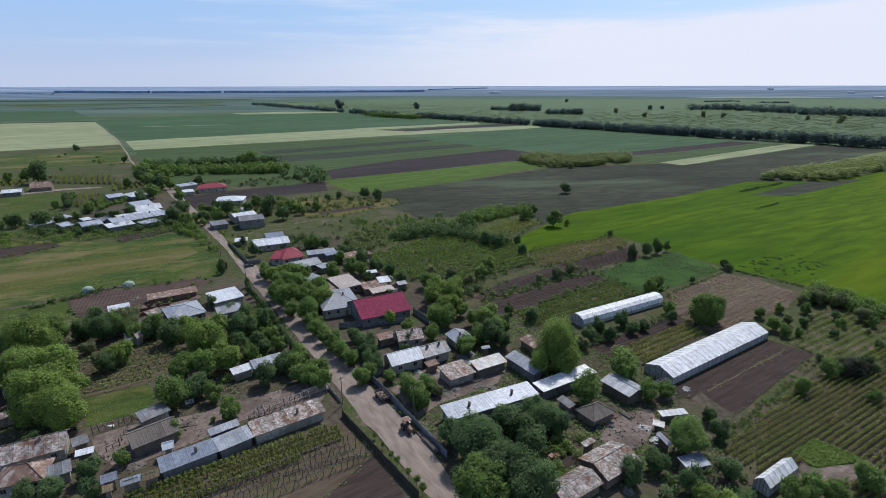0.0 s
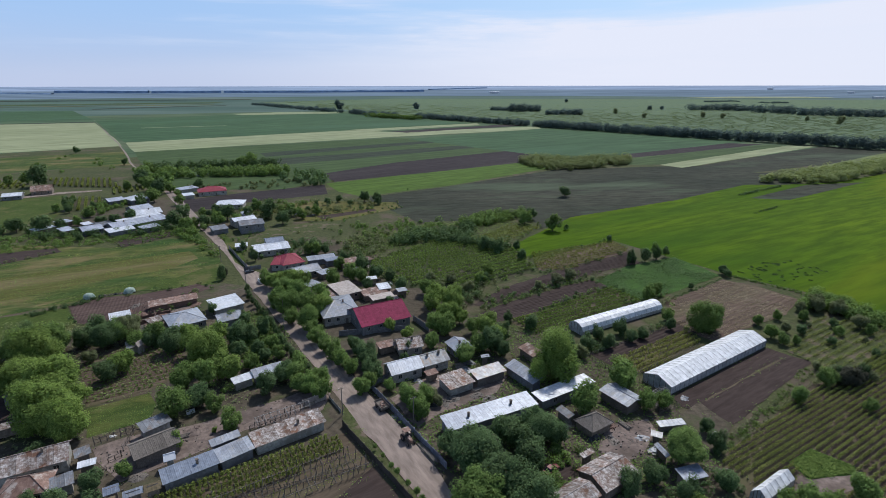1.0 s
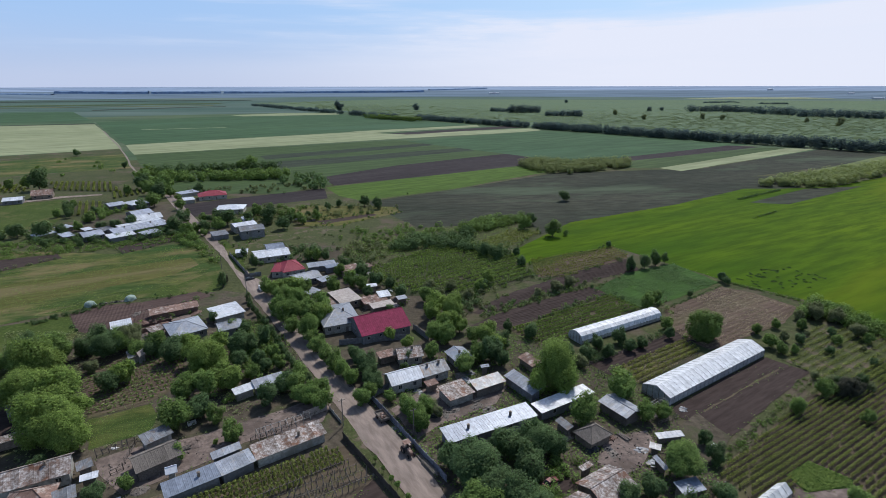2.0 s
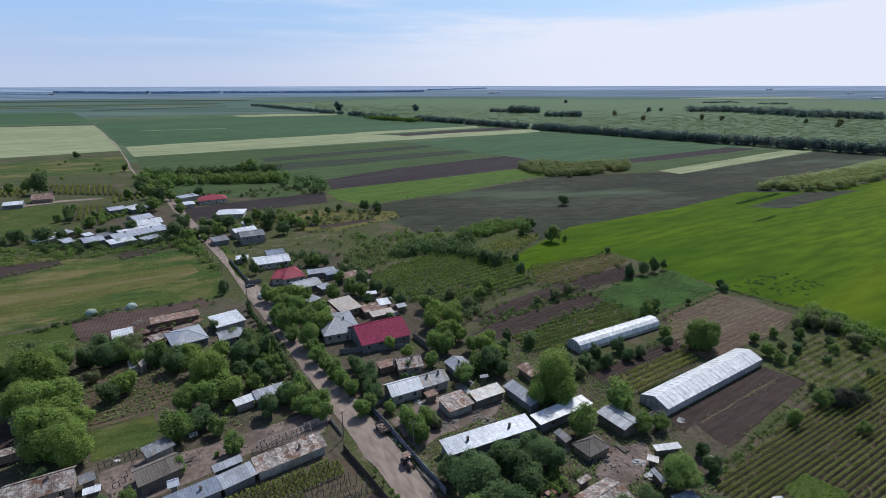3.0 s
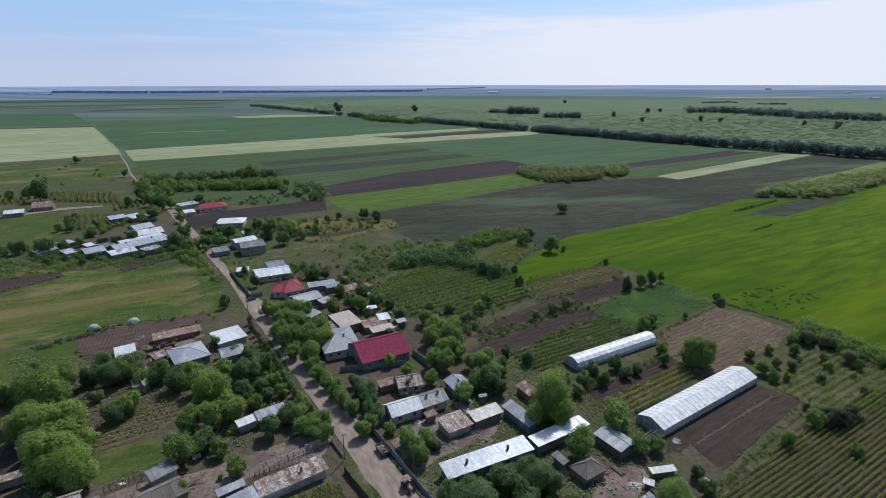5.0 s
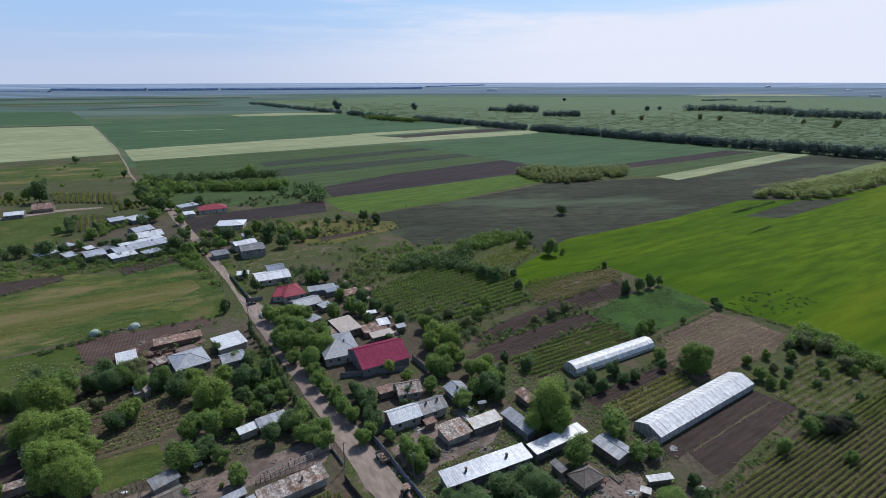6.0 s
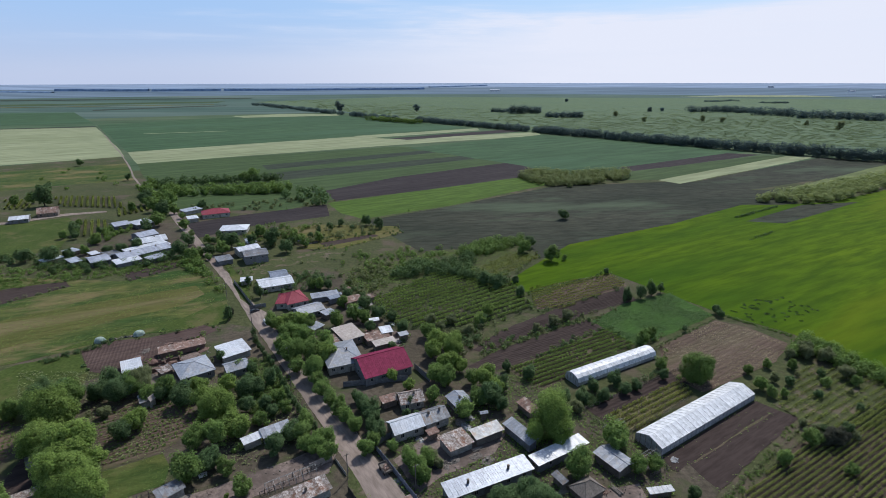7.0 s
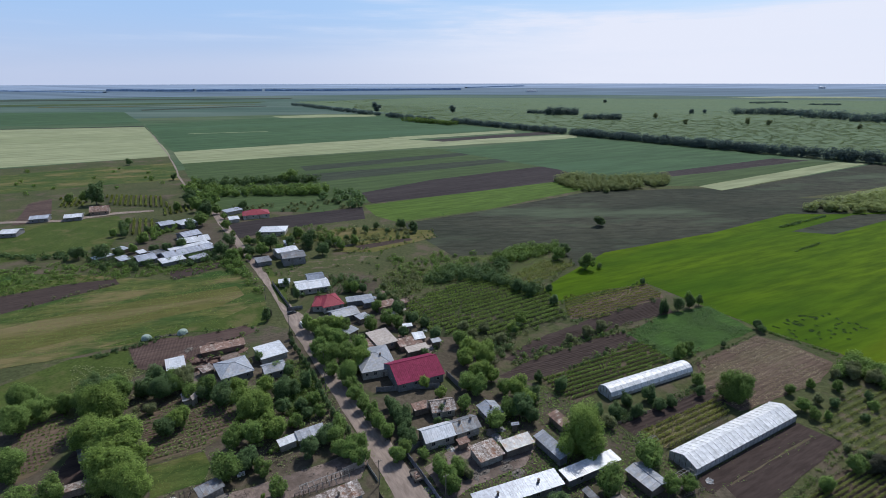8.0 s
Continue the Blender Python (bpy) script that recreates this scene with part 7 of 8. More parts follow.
tree("d", -99.1, 232.5, 1.89)
tree("d", -105.6, 235.9, 1.92)
tree("d", -104.9, 228.0, 1.63)
tree("d", -88.3, 238.2, 1.94)
tree("d", -69.2, 225.8, 2.07)
tree("d", -63.6, 237.9, 1.45)
tree("d", -53.1, 258.2, 1.83)
tree("d", -46.1, 250.1, 1.52)
tree("d", -57.3, 251.6, 1.78)
tree("d", -61.6, 246.4, 1.50)
tree("m", -107.4, 228.2, 2.09)
tree("m", -103.4, 211.0, 1.94)
tree("m", -120.2, 239.5, 1.70)
tree("m", -73.6, 232.3, 1.89)
tree("m", -66.0, 232.3, 1.89)
tree("m", -97.5, 205.4, 1.69)
tree("d", -67.3, 148.6, 1.56, 1.6, 0.05)
tree("d", -54.1, 132.9, 0.64, 1.6, 0.05)
tree("d", -71.4, 177.3, 1.29, 1.6, 0.05)
tree("d", -63.4, 165.8, 1.56, 1.6, 0.05)
tree("m", -105.3, 98.3, 3.79)
tree("m", -89.7, 77.3, 3.96)
tree("d", -235.0, 302.4, 6.08)
tree("d", -176.7, 242.2, 3.22)
tree("d", -176.7, 304.7, 4.60)
tree("d", -152.4, 276.7, 4.76)
tree("d", -94.4, 221.5, 3.87)
tree("d", -100.2, 211.9, 2.63)
tree("d", -77.6, 225.0, 3.93)
tree("d", -68.3, 214.3, 3.32)
tree("d", -111.9, 210.6, 3.70)
tree("d", -146.9, 249.5, 3.31)
tree("d", -133.0, 217.2, 3.13)
tree("d", -137.8, 212.9, 2.64)
tree("d", -142.7, 211.3, 2.40)
tree("d", -115.0, 225.0, 3.01)
tree("d", -170.8, 202.3, 3.14)
tree("d", -160.1, 202.4, 3.77)
tree("d", -155.9, 206.6, 2.57)
tree("d", -86.7, 225.7, 2.78)
tree("d", -139.6, 296.2, 2.99)
tree("m", -161.5, 304.6, 4.60)
tree("m", -145.6, 258.8, 3.95)
tree("m", -104.8, 205.5, 2.77)
tree("m", -95.1, 212.7, 3.07)
tree("m", -87.5, 239.4, 2.94)
tree("m", -68.7, 228.4, 3.05)
tree("m", -157.4, 227.1, 2.57)
tree("m", -152.7, 212.1, 2.19)
tree("m", -129.3, 251.5, 2.82)
tree("m", -87.7, 215.0, 2.44)
tree("m", -62.5, 223.6, 2.53)
tree("m", -58.0, 231.0, 2.37)
tree("m", -247.5, 310.1, 3.74)
tree("m", -253.6, 303.6, 3.36)
tree("m", -176.4, 289.0, 2.92)
tree("m", -178.7, 235.8, 2.18)
tree("d", -44.9, 108.0, 2.36)
tree("d", -43.1, 112.3, 2.19)
tree("d", -41.0, 102.1, 1.91)
tree("d", -44.9, 101.1, 2.11)
tree("d", -49.3, 117.2, 1.77)
tree("d", -38.6, 99.5, 1.65)
tree("m", -38.9, 104.9, 1.84)
tree("m", -52.7, 118.2, 1.66)
tree("m", -40.3, 96.4, 1.60)
tree("m", -36.4, 100.7, 1.55)
tree("d", -15.6, 96.7, 0.96, 1.9, 0.05)
tree("d", -8.8, 102.5, 0.90, 1.9, 0.05)
tree("d", -16.2, 90.9, 0.81, 1.9, 0.05)
tree("o", -3.8, 85.4, 1.64)
tree("o", -2.2, 83.4, 1.23)
tree("o", -7.8, 86.5, 1.46)

# young fruit trees in the small orchard
for i, (x, y) in enumerate(((78, 107), (82, 111.5), (86.5, 115.5), (90.5, 111.5), (85.5, 106.5), (94, 107.5), (98, 111.5), (91.5, 101.5), (99.5, 103.5), (106, 105.5), (88, 119), (110, 99))):
    tree("mdo"[i % 3], x, y, 1.1 + 0.35 * math.sin(i * 2.3))

# small round trees on the verge, dark thujas along the fence
tree("m", -12.0, 71.0, 0.37, 1.0, 1.6)
tree("m", -10.5, 68.7, 0.40, 1.0, 1.6)
tree("m", -9.0, 66.3, 0.51, 1.0, 1.6)
tree("m", -8.0, 65.0, 0.50, 1.0, 1.6)
tree("m", -6.2, 62.4, 0.52, 1.0, 1.6)
tree("m", -4.9, 60.9, 0.55, 1.0, 1.6)
tree("m", -4.0, 59.0, 0.61, 1.0, 1.6)
tree("d", -55.7, 137.0, 0.87, 1.8, 0.05)
tree("d", -53.6, 132.8, 0.85, 1.8, 0.05)
tree("d", -51.7, 129.6, 0.83, 1.8, 0.05)
tree("d", -50.0, 127.3, 0.82, 1.8, 0.05)
tree("d", -48.1, 124.1, 0.87, 1.8, 0.05)
tree("d", -46.5, 122.0, 0.85, 1.8, 0.05)
tree("d", -44.9, 119.6, 0.84, 1.8, 0.05)
tree("d", -43.5, 117.3, 0.82, 1.8, 0.05)
tree("d", -42.1, 115.1, 0.87, 1.8, 0.05)
tree("d", -40.4, 112.3, 0.86, 1.8, 0.05)
tree("d", -39.4, 110.5, 0.84, 1.8, 0.05)
tree("d", -37.8, 107.7, 0.82, 1.8, 0.05)
tree("d", -36.2, 105.0, 0.86, 1.8, 0.05)
tree("d", -34.9, 102.9, 0.85, 1.8, 0.05)
tree("d", -33.3, 100.6, 0.83, 1.8, 0.05)
tree("d", -32.1, 99.6, 0.83, 1.8, 0.05)
tree("d", -30.8, 97.9, 0.81, 1.8, 0.05)
tree("d", -29.5, 95.9, 0.85, 1.8, 0.05)
tree("d", -28.0, 93.6, 0.83, 1.8, 0.05)
tree("b", -39.5, 75.6, 0.61, 1.0, 0.12)
tree("b", -37.6, 76.4, 0.79, 1.0, 0.12)

# ---- vines and low growth ----
vineyard("v", "staked row of young vines on stony earth", [(-46.3, 56.4), (-40.7, 61.6), (-19.7, 74.2), (-18.3, 73.8), (-17.2, 71.2), (-23.4, 65.7), (-28.9, 62.2), (-34.5, 58.4), (-34.4, 55.0)], 33, 1.25, 70, 0.14, 1.1, 3.0, group='near vine rows', width=0.16, plant=0.8)
vineyard("v", "bare staked row of vines with few leaves", [(-34.4, 55.0), (-34.5, 58.4), (-28.9, 62.2), (-23.4, 65.7), (-17.5, 71.5), (-12.7, 68.2), (-12.2, 66.2), (-19.2, 61.9), (-23.8, 58.5), (-25.7, 55.0)], 33, 1.7, 4, 0.14, 1.4, 0.9, group='near vine rows', rail=True, lean=16)
vineyard("v", "green row of trellised vines", [(41.2, 68.1), (65.5, 86.3), (94.0, 102.5), (169.6, 140.5), (119.9, 85.3), (55.0, 56.4), (45.0, 62.1)], 31, 0.95, 40, 0.14, 0.95, 0.0, group='corner vine rows', width=0.10, plant=0.6)
vineyard("y", "row of young yellow-green vines", [(34.4, 99.4), (56.2, 113.9), (56.7, 108.0), (40.3, 94.7), (35.8, 94.7)], 33, 1.5, 38, 0.15, 0.9, 2.5, group='greenhouse vine rows')
vineyard("b", "bright green vine row", [(15.5, 119.5), (47.3, 141.3), (52.1, 132.3), (29.0, 114.6), (21.5, 110.1)], 30, 1.6, 46, 0.19, 0.9, 0.0, group='garden vine rows')
vineyard("b", "green vine row in the old vineyard", [(-25.9, 162.7), (-0.1, 194.3), (26.1, 173.7), (27.2, 156.9), (6.2, 143.3), (-15.1, 143.4)], 36, 2.5, 36, 0.22, 1.1, 0.0, group='old vine rows', width=0.3, plant=1.2, thin=0.2)
vineyard("y", "thin row of shrubs and vines", [(29.0, 173.7), (61.5, 187.7), (64.1, 176.9), (36.7, 155.7), (28.1, 156.9)], 30, 1.8, 18, 0.22, 0.8, 0.0, group='field-side vine rows')
vineyard("m", "row in the brown garden behind willows", [(-96.1, 84.8), (-100.2, 92.4), (-95.1, 97.2), (-88.0, 90.4), (-86.6, 80.1), (-88.1, 76.5)], 32, 1.4, 8, 0.2, 0.5, 0.0, group='west garden rows')
vineyard("m", "vine row in the brown garden", [(-76.7, 96.0), (-73.0, 103.4), (-60.5, 105.5), (-54.1, 97.2), (-58.1, 88.5), (-66.3, 83.7)], 32, 1.5, 7, 0.22, 0.6, 0.0, group='west garden rows')
vineyard("m", "garden row behind thujas", [(-47.5, 107.4), (-39.9, 116.4), (-36.4, 108.8), (-42.6, 100.8)], 33, 1.4, 12, 0.22, 0.8, 0.0, group='west garden rows')
vineyard("v", "thin orchard row on dry grass", [(74.2, 104.4), (92.3, 121.0), (104.8, 116.0), (117.5, 98.0), (86.8, 93.5), (76.2, 95.7)], 31, 1.7, 16, 0.18, 0.7, 0.0, group='orchard rows', width=0.22)
vineyard("v", "pale row of crops by the side track", [(-225.5, 302.1), (-186.0, 297.9), (-208.4, 327.2), (-247.7, 327.6)], 122, 2.8, 40, 0.42, 1.1, 0.0, group='far vine rows', width=0.22, plant=0.5)
vineyard("v", "pale row of crops by the side track", [(-174.8, 239.9), (-158.9, 238.8), (-180.2, 270.0), (-191.5, 267.0)], 122, 2.8, 40, 0.42, 1.1, 0.0, group='far vine rows', width=0.22, plant=0.5)
vineyard("v", "pale row of crops by the side track", [(-251.2, 293.2), (-239.9, 298.4), (-257.0, 318.8), (-270.4, 317.2)], 122, 2.8, 40, 0.42, 1.1, 0.0, group='far vine rows', width=0.22, plant=0.5)
vineyard("v", "pale row of crops by the track", [(-178.1, 276.5), (-167.7, 292.5), (-178.9, 305.6), (-188.6, 292.7)], 122, 2.8, 40, 0.42, 1.1, 0.0, group='far vine rows', width=0.22, plant=0.5)
vineyard("o", "thin row of young bushes beside raked soil", hedge_line(46.5, 73.5, 77.0, 96.2, 3.4), 36.6, 1.6, 16, 0.17, 0.8, 0.0, group='bush rows', thin=0.6, plant=1.3)
weeds("garden_growth", "b", "bright green crops and weeds behind the houses", [(-40.7, 192.1), (-7.1, 213.8), (34.1, 221.6), (36.9, 208.8), (20.4, 184.2), (-0.1, 194.3), (-28.5, 167.6)], 9000, 0.2, 0.5)
weeds("garden_growth", "m", "green growth among old vines", [(-26.2, 164.5), (-0.1, 194.3), (25.1, 173.7), (27.2, 156.9), (6.1, 141.9), (-15.1, 143.4)], 2500, 0.2, 0.3)
vineyard("y", "yellow-green vine row at the field edge", [(8.2, 188.0), (25.7, 211.7), (39.2, 208.8), (20.4, 184.2)], 34, 2.0, 6, 0.34, 1.0, 0.0, group='edge vine rows')
vineyard("m", "green crop row behind the thicket", [(-39.9, 188.2), (-6.9, 209.1), (-2.3, 200.1), (-27.0, 170.7)], 34, 2.2, 5, 0.34, 0.9, 0.0, group='back garden rows')
weeds("weeds", "m", "weeds and low herbs in the gardens", [(-21.6, 91.5), (-10.9, 95.9), (4.9, 116.3), (18.5, 116.2), (25.7, 105.9), (29.4, 100.6), (36.5, 93.6), (41.3, 83.5), (41.4, 64.4), (15.3, 58.7), (-1.6, 65.7)], 8000, 0.28, 0.5)
weeds("weeds", "o", "weeds and low herbs in the gardens", [(-109.5, 118.2), (-92.9, 118.1), (-63.9, 118.1), (-40.4, 118.0), (-26.5, 93.7), (-38.6, 83.7), (-51.3, 76.9), (-59.9, 73.8), (-69.3, 68.3)], 6000, 0.3, 0.5)
weeds("meadow_tufts", "v", "ochre and green meadow tufts", [(-151.1, 118.3), (-144.8, 162.1), (-119.7, 181.2), (-97.1, 196.4), (-69.7, 150.9), (-93.9, 138.2), (-113.6, 123.3)], 8000, 0.15, 0.12)
weeds("meadow_tufts", "m", "green meadow tufts", [(-151.1, 118.3), (-154.8, 174.5), (-119.7, 181.2), (-97.1, 196.4), (-69.7, 150.9), (-93.9, 138.2), (-113.6, 123.3)], 8000, 0.17, 0.14)
copse("lodged_patches", "d", "dark lodged patches in the green field", [(88.3, 153.4), (98.4, 162.2), (114.2, 167.0), (119.2, 155.4), (107.8, 146.3), (96.7, 144.4)], 60, 0.6, 0.16, 24)
copse("garden_bushes", "o", "low bushes by the garden strips", [(1.2, 141.0), (9.6, 145.7), (10.2, 135.8), (4.1, 122.0), (1.0, 124.8)], 28, 0.9, 1.6, 26)
copse("garden_bushes", "d", "low dark bushes by the garden strips", [(1.2, 138.8), (8.6, 143.3), (8.9, 134.5), (4.1, 123.0), (1.0, 124.8)], 19, 1.0, 1.8, 26)
weeds("straw", "s", "old straw scattered over the dry plot", [(59.0, 130.7), (81.5, 146.9), (88.8, 142.1), (94.1, 132.6), (85.7, 123.5), (70.8, 115.1), (60.1, 109.1), (55.4, 118.4)], 11000, 0.22, 0.2, 0.12, None, True)
weeds("straw", "s", "straw mulch between young vines", [(34.4, 99.4), (56.2, 113.9), (56.7, 108.0), (40.3, 94.7), (35.8, 94.7)], 7000, 0.13, 0.12, 0.12, None, True)
weeds("potato_leaves", "d", "low crop leaves in the plot", [(44.5, 147.0), (57.3, 159.5), (76.3, 168.4), (82.9, 151.4), (71.7, 143.6), (52.6, 131.5)], 9000, 0.2, 0.4)
weeds("potato_leaves", "b", "low crop leaves in the patch", [(52.2, 68.1), (57.4, 71.1), (61.4, 67.1), (60.3, 65.6), (52.9, 64.4)], 2500, 0.16, 0.4)

copse("garden_bushes", "d", "dark bushes between the barns", [(27.0, 57.0), (33.0, 66.5), (42.0, 66.0), (41.0, 56.5)], 25, 0.9, 1.7, 26)
copse("garden_bushes", "m", "bushes round the old barns", [(9.0, 66.0), (12.0, 74.0), (21.0, 76.0), (22.0, 69.0), (15.0, 63.0)], 22, 0.9, 1.6, 26)
copse("garden_bushes", "m", "bushes and saplings under the garden trees", [(-62.0, 108.0), (-47.0, 112.0), (-34.0, 92.0), (-46.0, 86.0), (-56.0, 98.0)], 48, 1.0, 1.6, 26)
copse("garden_bushes", "d", "dark bushes below the greenhouse", [(27.0, 103.0), (52.0, 117.5), (53.0, 115.5), (29.0, 101.0)], 41, 0.7, 1.3, 26)

hedgerows()

# ---- fences, poles ----
fence(-15.6, 89.8, -0.6, 66.6, 1.4, FENCE_B, "dark blue-grey sheet metal fence along the road", 2.0)
fence(-18.3, 77.2, -4.5, 58.5, 1.3, WOOD_D, "low dark board fence beside the vineyard", 2.0)
fence(-26.4, 82.6, -22.8, 85.5, 1.6, PINK, "pinkish plastered yard wall", 2.0)
fence(-16.6, 87.4, -11.8, 92.6, 1.5, GREYW, "grey yard wall by the white cottage", 2.0)
fence(-25.3, 111.1, -9.9, 114.1, 1.5, GREYW, "grey yard wall by the red house", 2.0)
fence(-8.6, 119.6, -4.5, 113.2, 1.6, GREYW, "grey yard wall behind the red house", 2.0)
fence(-63.6, 156.1, -59.0, 158.3, 1.4, ZINC_D, "grey fence beside the road", 2.0)
fence(-77.5, 179.6, -62.1, 156.1, 1.4, ZINC_D, "low grey fence beside the road", 2.0)
palings(37.4, 91.4, 41.4, 82.6, 1.2)
palings(37.1, 80.9, 41.7, 83.0, 1.0)
palings(-57.6, 72.4, -52.8, 76.1, 1.4)
palings(-52.8, 68.2, -51.4, 69.6, 1.3)
palings(-52.3, 71.2, -53.3, 76.9, 1.4)
palings(29.6, 101.4, 59.1, 119.1, 1.0)
palings(36.9, 93.1, 55.7, 105.8, 1.2)
palings(29.6, 101.4, 34.5, 92.5, 1.0)
palings(-33.8, 76.1, -24.2, 83.6, 1.4)
palings(-34.7, 58.9, -11.9, 67.5, 0.9)

pole(-18.9, 80.5)
pole(-6.2, 77.6)
pole(-57.5, 141.2)
pole(-74.5, 165.3)
pole(-37.6, 110.2)
pole(-122.0, 233.3)
pole(-40.9, 120.7)

# ---- turned earth, litter and edges ----
furrows("furrows", SOIL_DRY, "dry ploughed ridges with old stubble", [(59.0, 130.7), (81.5, 146.9), (88.8, 142.1), (94.1, 132.6), (85.7, 123.5), (70.8, 115.1), (60.1, 109.1), (55.4, 118.4)], 33, 1.5, 0.06)
furrows("furrows", SOIL, "dark ridges of dug garden soil", [(10.6, 132.5), (17.2, 140.1), (38.2, 154.7), (61.6, 172.2), (62.2, 163.0), (47.6, 156.8), (27.2, 141.9), (13.0, 129.7)], 30, 0.8, 0.06)
furrows("furrows", SOIL, "dark ridges of dug garden soil", [(6.9, 122.7), (15.9, 128.5), (42.0, 146.0), (46.4, 142.3), (22.8, 125.5), (10.6, 119.2)], 27, 0.8, 0.06)
furrows("furrows", SOIL_DRY, "ridges of dug garden soil", [(-81.5, 104.2), (-74.1, 105.3), (-61.0, 105.2), (-53.8, 96.5), (-57.9, 88.1), (-66.0, 83.7)], 32, 0.9, 0.07)
furrows("furrows", SOIL_R, "reddish ridges of dug soil beside the ruin", [(-98.9, 128.1), (-93.4, 133.6), (-84.8, 136.1), (-77.8, 126.5), (-83.2, 118.1), (-91.4, 119.5)], 112, 0.9, 0.07)
furrows("furrows", SOIL, "dark ridges of dug soil under the trees", [(13.3, 72.0), (17.7, 69.2), (20.2, 66.9), (16.7, 64.9), (11.7, 67.1)], 33, 0.8, 0.06)
furrows("furrows", SOIL, "seed bed ridges behind the palings", [(31.0, 102.4), (55.5, 117.1), (57.8, 114.5), (34.6, 100.1)], 33, 1.0, 0.07)
litter([(-11.1, 85.5), (-4.0, 95.9), (3.8, 91.5), (11.9, 94.7), (14.7, 90.4), (8.8, 86.4), (-1.7, 80.1), (-5.4, 76.0)], 170)
litter([(21.8, 83.6), (29.6, 85.4), (37.7, 83.5), (40.0, 78.4), (31.8, 69.5), (25.9, 67.5), (23.8, 72.3)], 150)
litter([(-57.6, 71.6), (-53.4, 74.6), (-46.0, 77.7), (-30.9, 85.5), (-24.7, 90.5), (-22.4, 87.4), (-22.8, 81.9), (-34.8, 76.1), (-41.2, 69.6), (-48.5, 63.9), (-54.5, 68.2)], 170)
litter([(-77.0, 118.1), (-69.5, 136.9), (-62.9, 128.7), (-65.6, 113.3), (-66.9, 104.7)], 150)
litter([(-23.3, 132.6), (-15.3, 145.8), (-9.8, 136.7), (-13.8, 128.6), (-22.7, 128.6)], 120)
litter([(-33.8, 156.0), (-27.5, 173.9), (-17.9, 156.0), (-21.3, 141.1), (-30.2, 145.8)], 140)
litter([(-4.0, 95.9), (0.7, 103.2), (9.2, 103.2), (12.3, 98.2), (5.0, 93.6)], 140)
litter([(-61.5, 69.6), (-56.2, 70.9), (-47.2, 64.5), (-41.2, 61.1), (-49.8, 58.4), (-54.8, 60.0)], 150)
litter([(30.1, 61.0), (39.9, 68.1), (44.7, 64.4), (40.7, 58.7), (29.9, 56.9)], 130)
litter([(-76.4, 196.3), (-77.2, 219.1), (-59.2, 235.2), (-43.1, 204.7), (-52.9, 174.1)], 120)
litter([(-14.2, 85.5), (-9.9, 83.6), (-0.3, 68.2), (-0.8, 64.4), (-3.3, 68.2)], 70)
edge_grass()

# ---- small things ----
tractor(-6.9, 73.2, -60)
trailer(-12.2, 82.5, 122, RUST, "loaded wooden farm trailer standing by the fence")
heap(-9.3, 79.8, 1.0, 0.6, 0.4, ZINC_D, "grey scrap heap beside the road fence")
log_pile(-2.7, 69.8, 122, 6, 3, 2.0, "stack of brown timber along the fence")
log_pile(-3.9, 71.6, 122, 5, 2, 1.6, "stack of brown timber along the fence")
car(-55.0, 145.9, 124, WHITE, "white delivery van parked beside the road", True)
car(-61.4, 154.5, 40, DARK, "dark car parked at the gateway")
car(15.2, 66.3, 40, CARRED, "old red car parked under the trees")
covered_stack(-98.2, 134.2, 1.25, 1.5)
covered_stack(-89.6, 138.6, 1.3, 1.4)
for i in range(7):
    heap(-96.0 + i * 1.15, 135.4 + i * 0.52, 0.5, 0.5, 0.5, (DARK, WOOD, LITTER)[i % 3], "dark junk in a row at the meadow edge", n=9)
heap(7.4, 85.1, 1.6, 0.7, 0.5, LITTER, "white plastic sheeting heap in the farmyard")
heap(0.9, 85.5, 1.4, 0.6, 0.45, LITTER, "pale rubble heap in the farmyard")
heap(3.4, 95.9, 1.6, 0.7, 0.45, ZINC_D, "grey scrap heap behind the outbuilding")
heap(31.7, 74.0, 1.2, 0.5, 0.4, ZINC_D, "pale scrap heap in the bare yard")
heap(26.2, 74.2, 0.9, 0.5, 0.4, DARK, "dark tyre and scrap heap")
heap(43.6, 85.4, 1.0, 0.5, 0.4, ZINC_D, "grey scrap beside the greenhouse end")
heap(38.7, 83.5, 1.3, 0.6, 0.4, LITTER, "pale frame scrap beside the greenhouse")
heap(-56.0, 74.6, 0.5, 0.4, 0.35, WHITE, "two white sacks in the animal pen", n=4)
heap(-42.9, 76.1, 1.8, 0.7, 0.4, YARD, "heap of sand in the yard")
heap(-23.0, 141.1, 1.8, 0.5, 0.4, RUST, "rusty scrap heap in the courtyard")
heap(-14.3, 134.6, 1.8, 0.5, 0.4, PINK, "pale rubble in the courtyard")
heap(-30.8, 164.5, 1.8, 0.6, 0.5, RUST, "rusty scrap behind the houses")
heap(-17.0, 145.8, 1.4, 0.5, 0.4, ZINC_D, "grey scrap behind the houses")
heap(-73.5, 118.1, 1.6, 0.6, 0.4, BRICK, "heap of broken bricks")
heap(-77.6, 132.7, 2.0, 0.5, 0.4, BRICK, "heap of broken bricks")
heap(43.8, 62.1, 0.8, 0.4, 0.3, ZINC_D, "pale scrap beside the small greenhouse")
heap(33.6, 59.9, 1.2, 0.5, 0.4, LITTER, "pale rubbish under the trees")
heap(24.3, 60.1, 1.2, 0.5, 0.4, LITTER, "pale rubbish behind the barns")
heap(-51.9, 61.6, 0.9, 0.4, 0.3, LITTER, "pale rubbish behind the sheds")
heap(-6.1, 91.5, 1.2, 0.5, 0.35, ZINC_D, "pale rubbish beside the cottage")
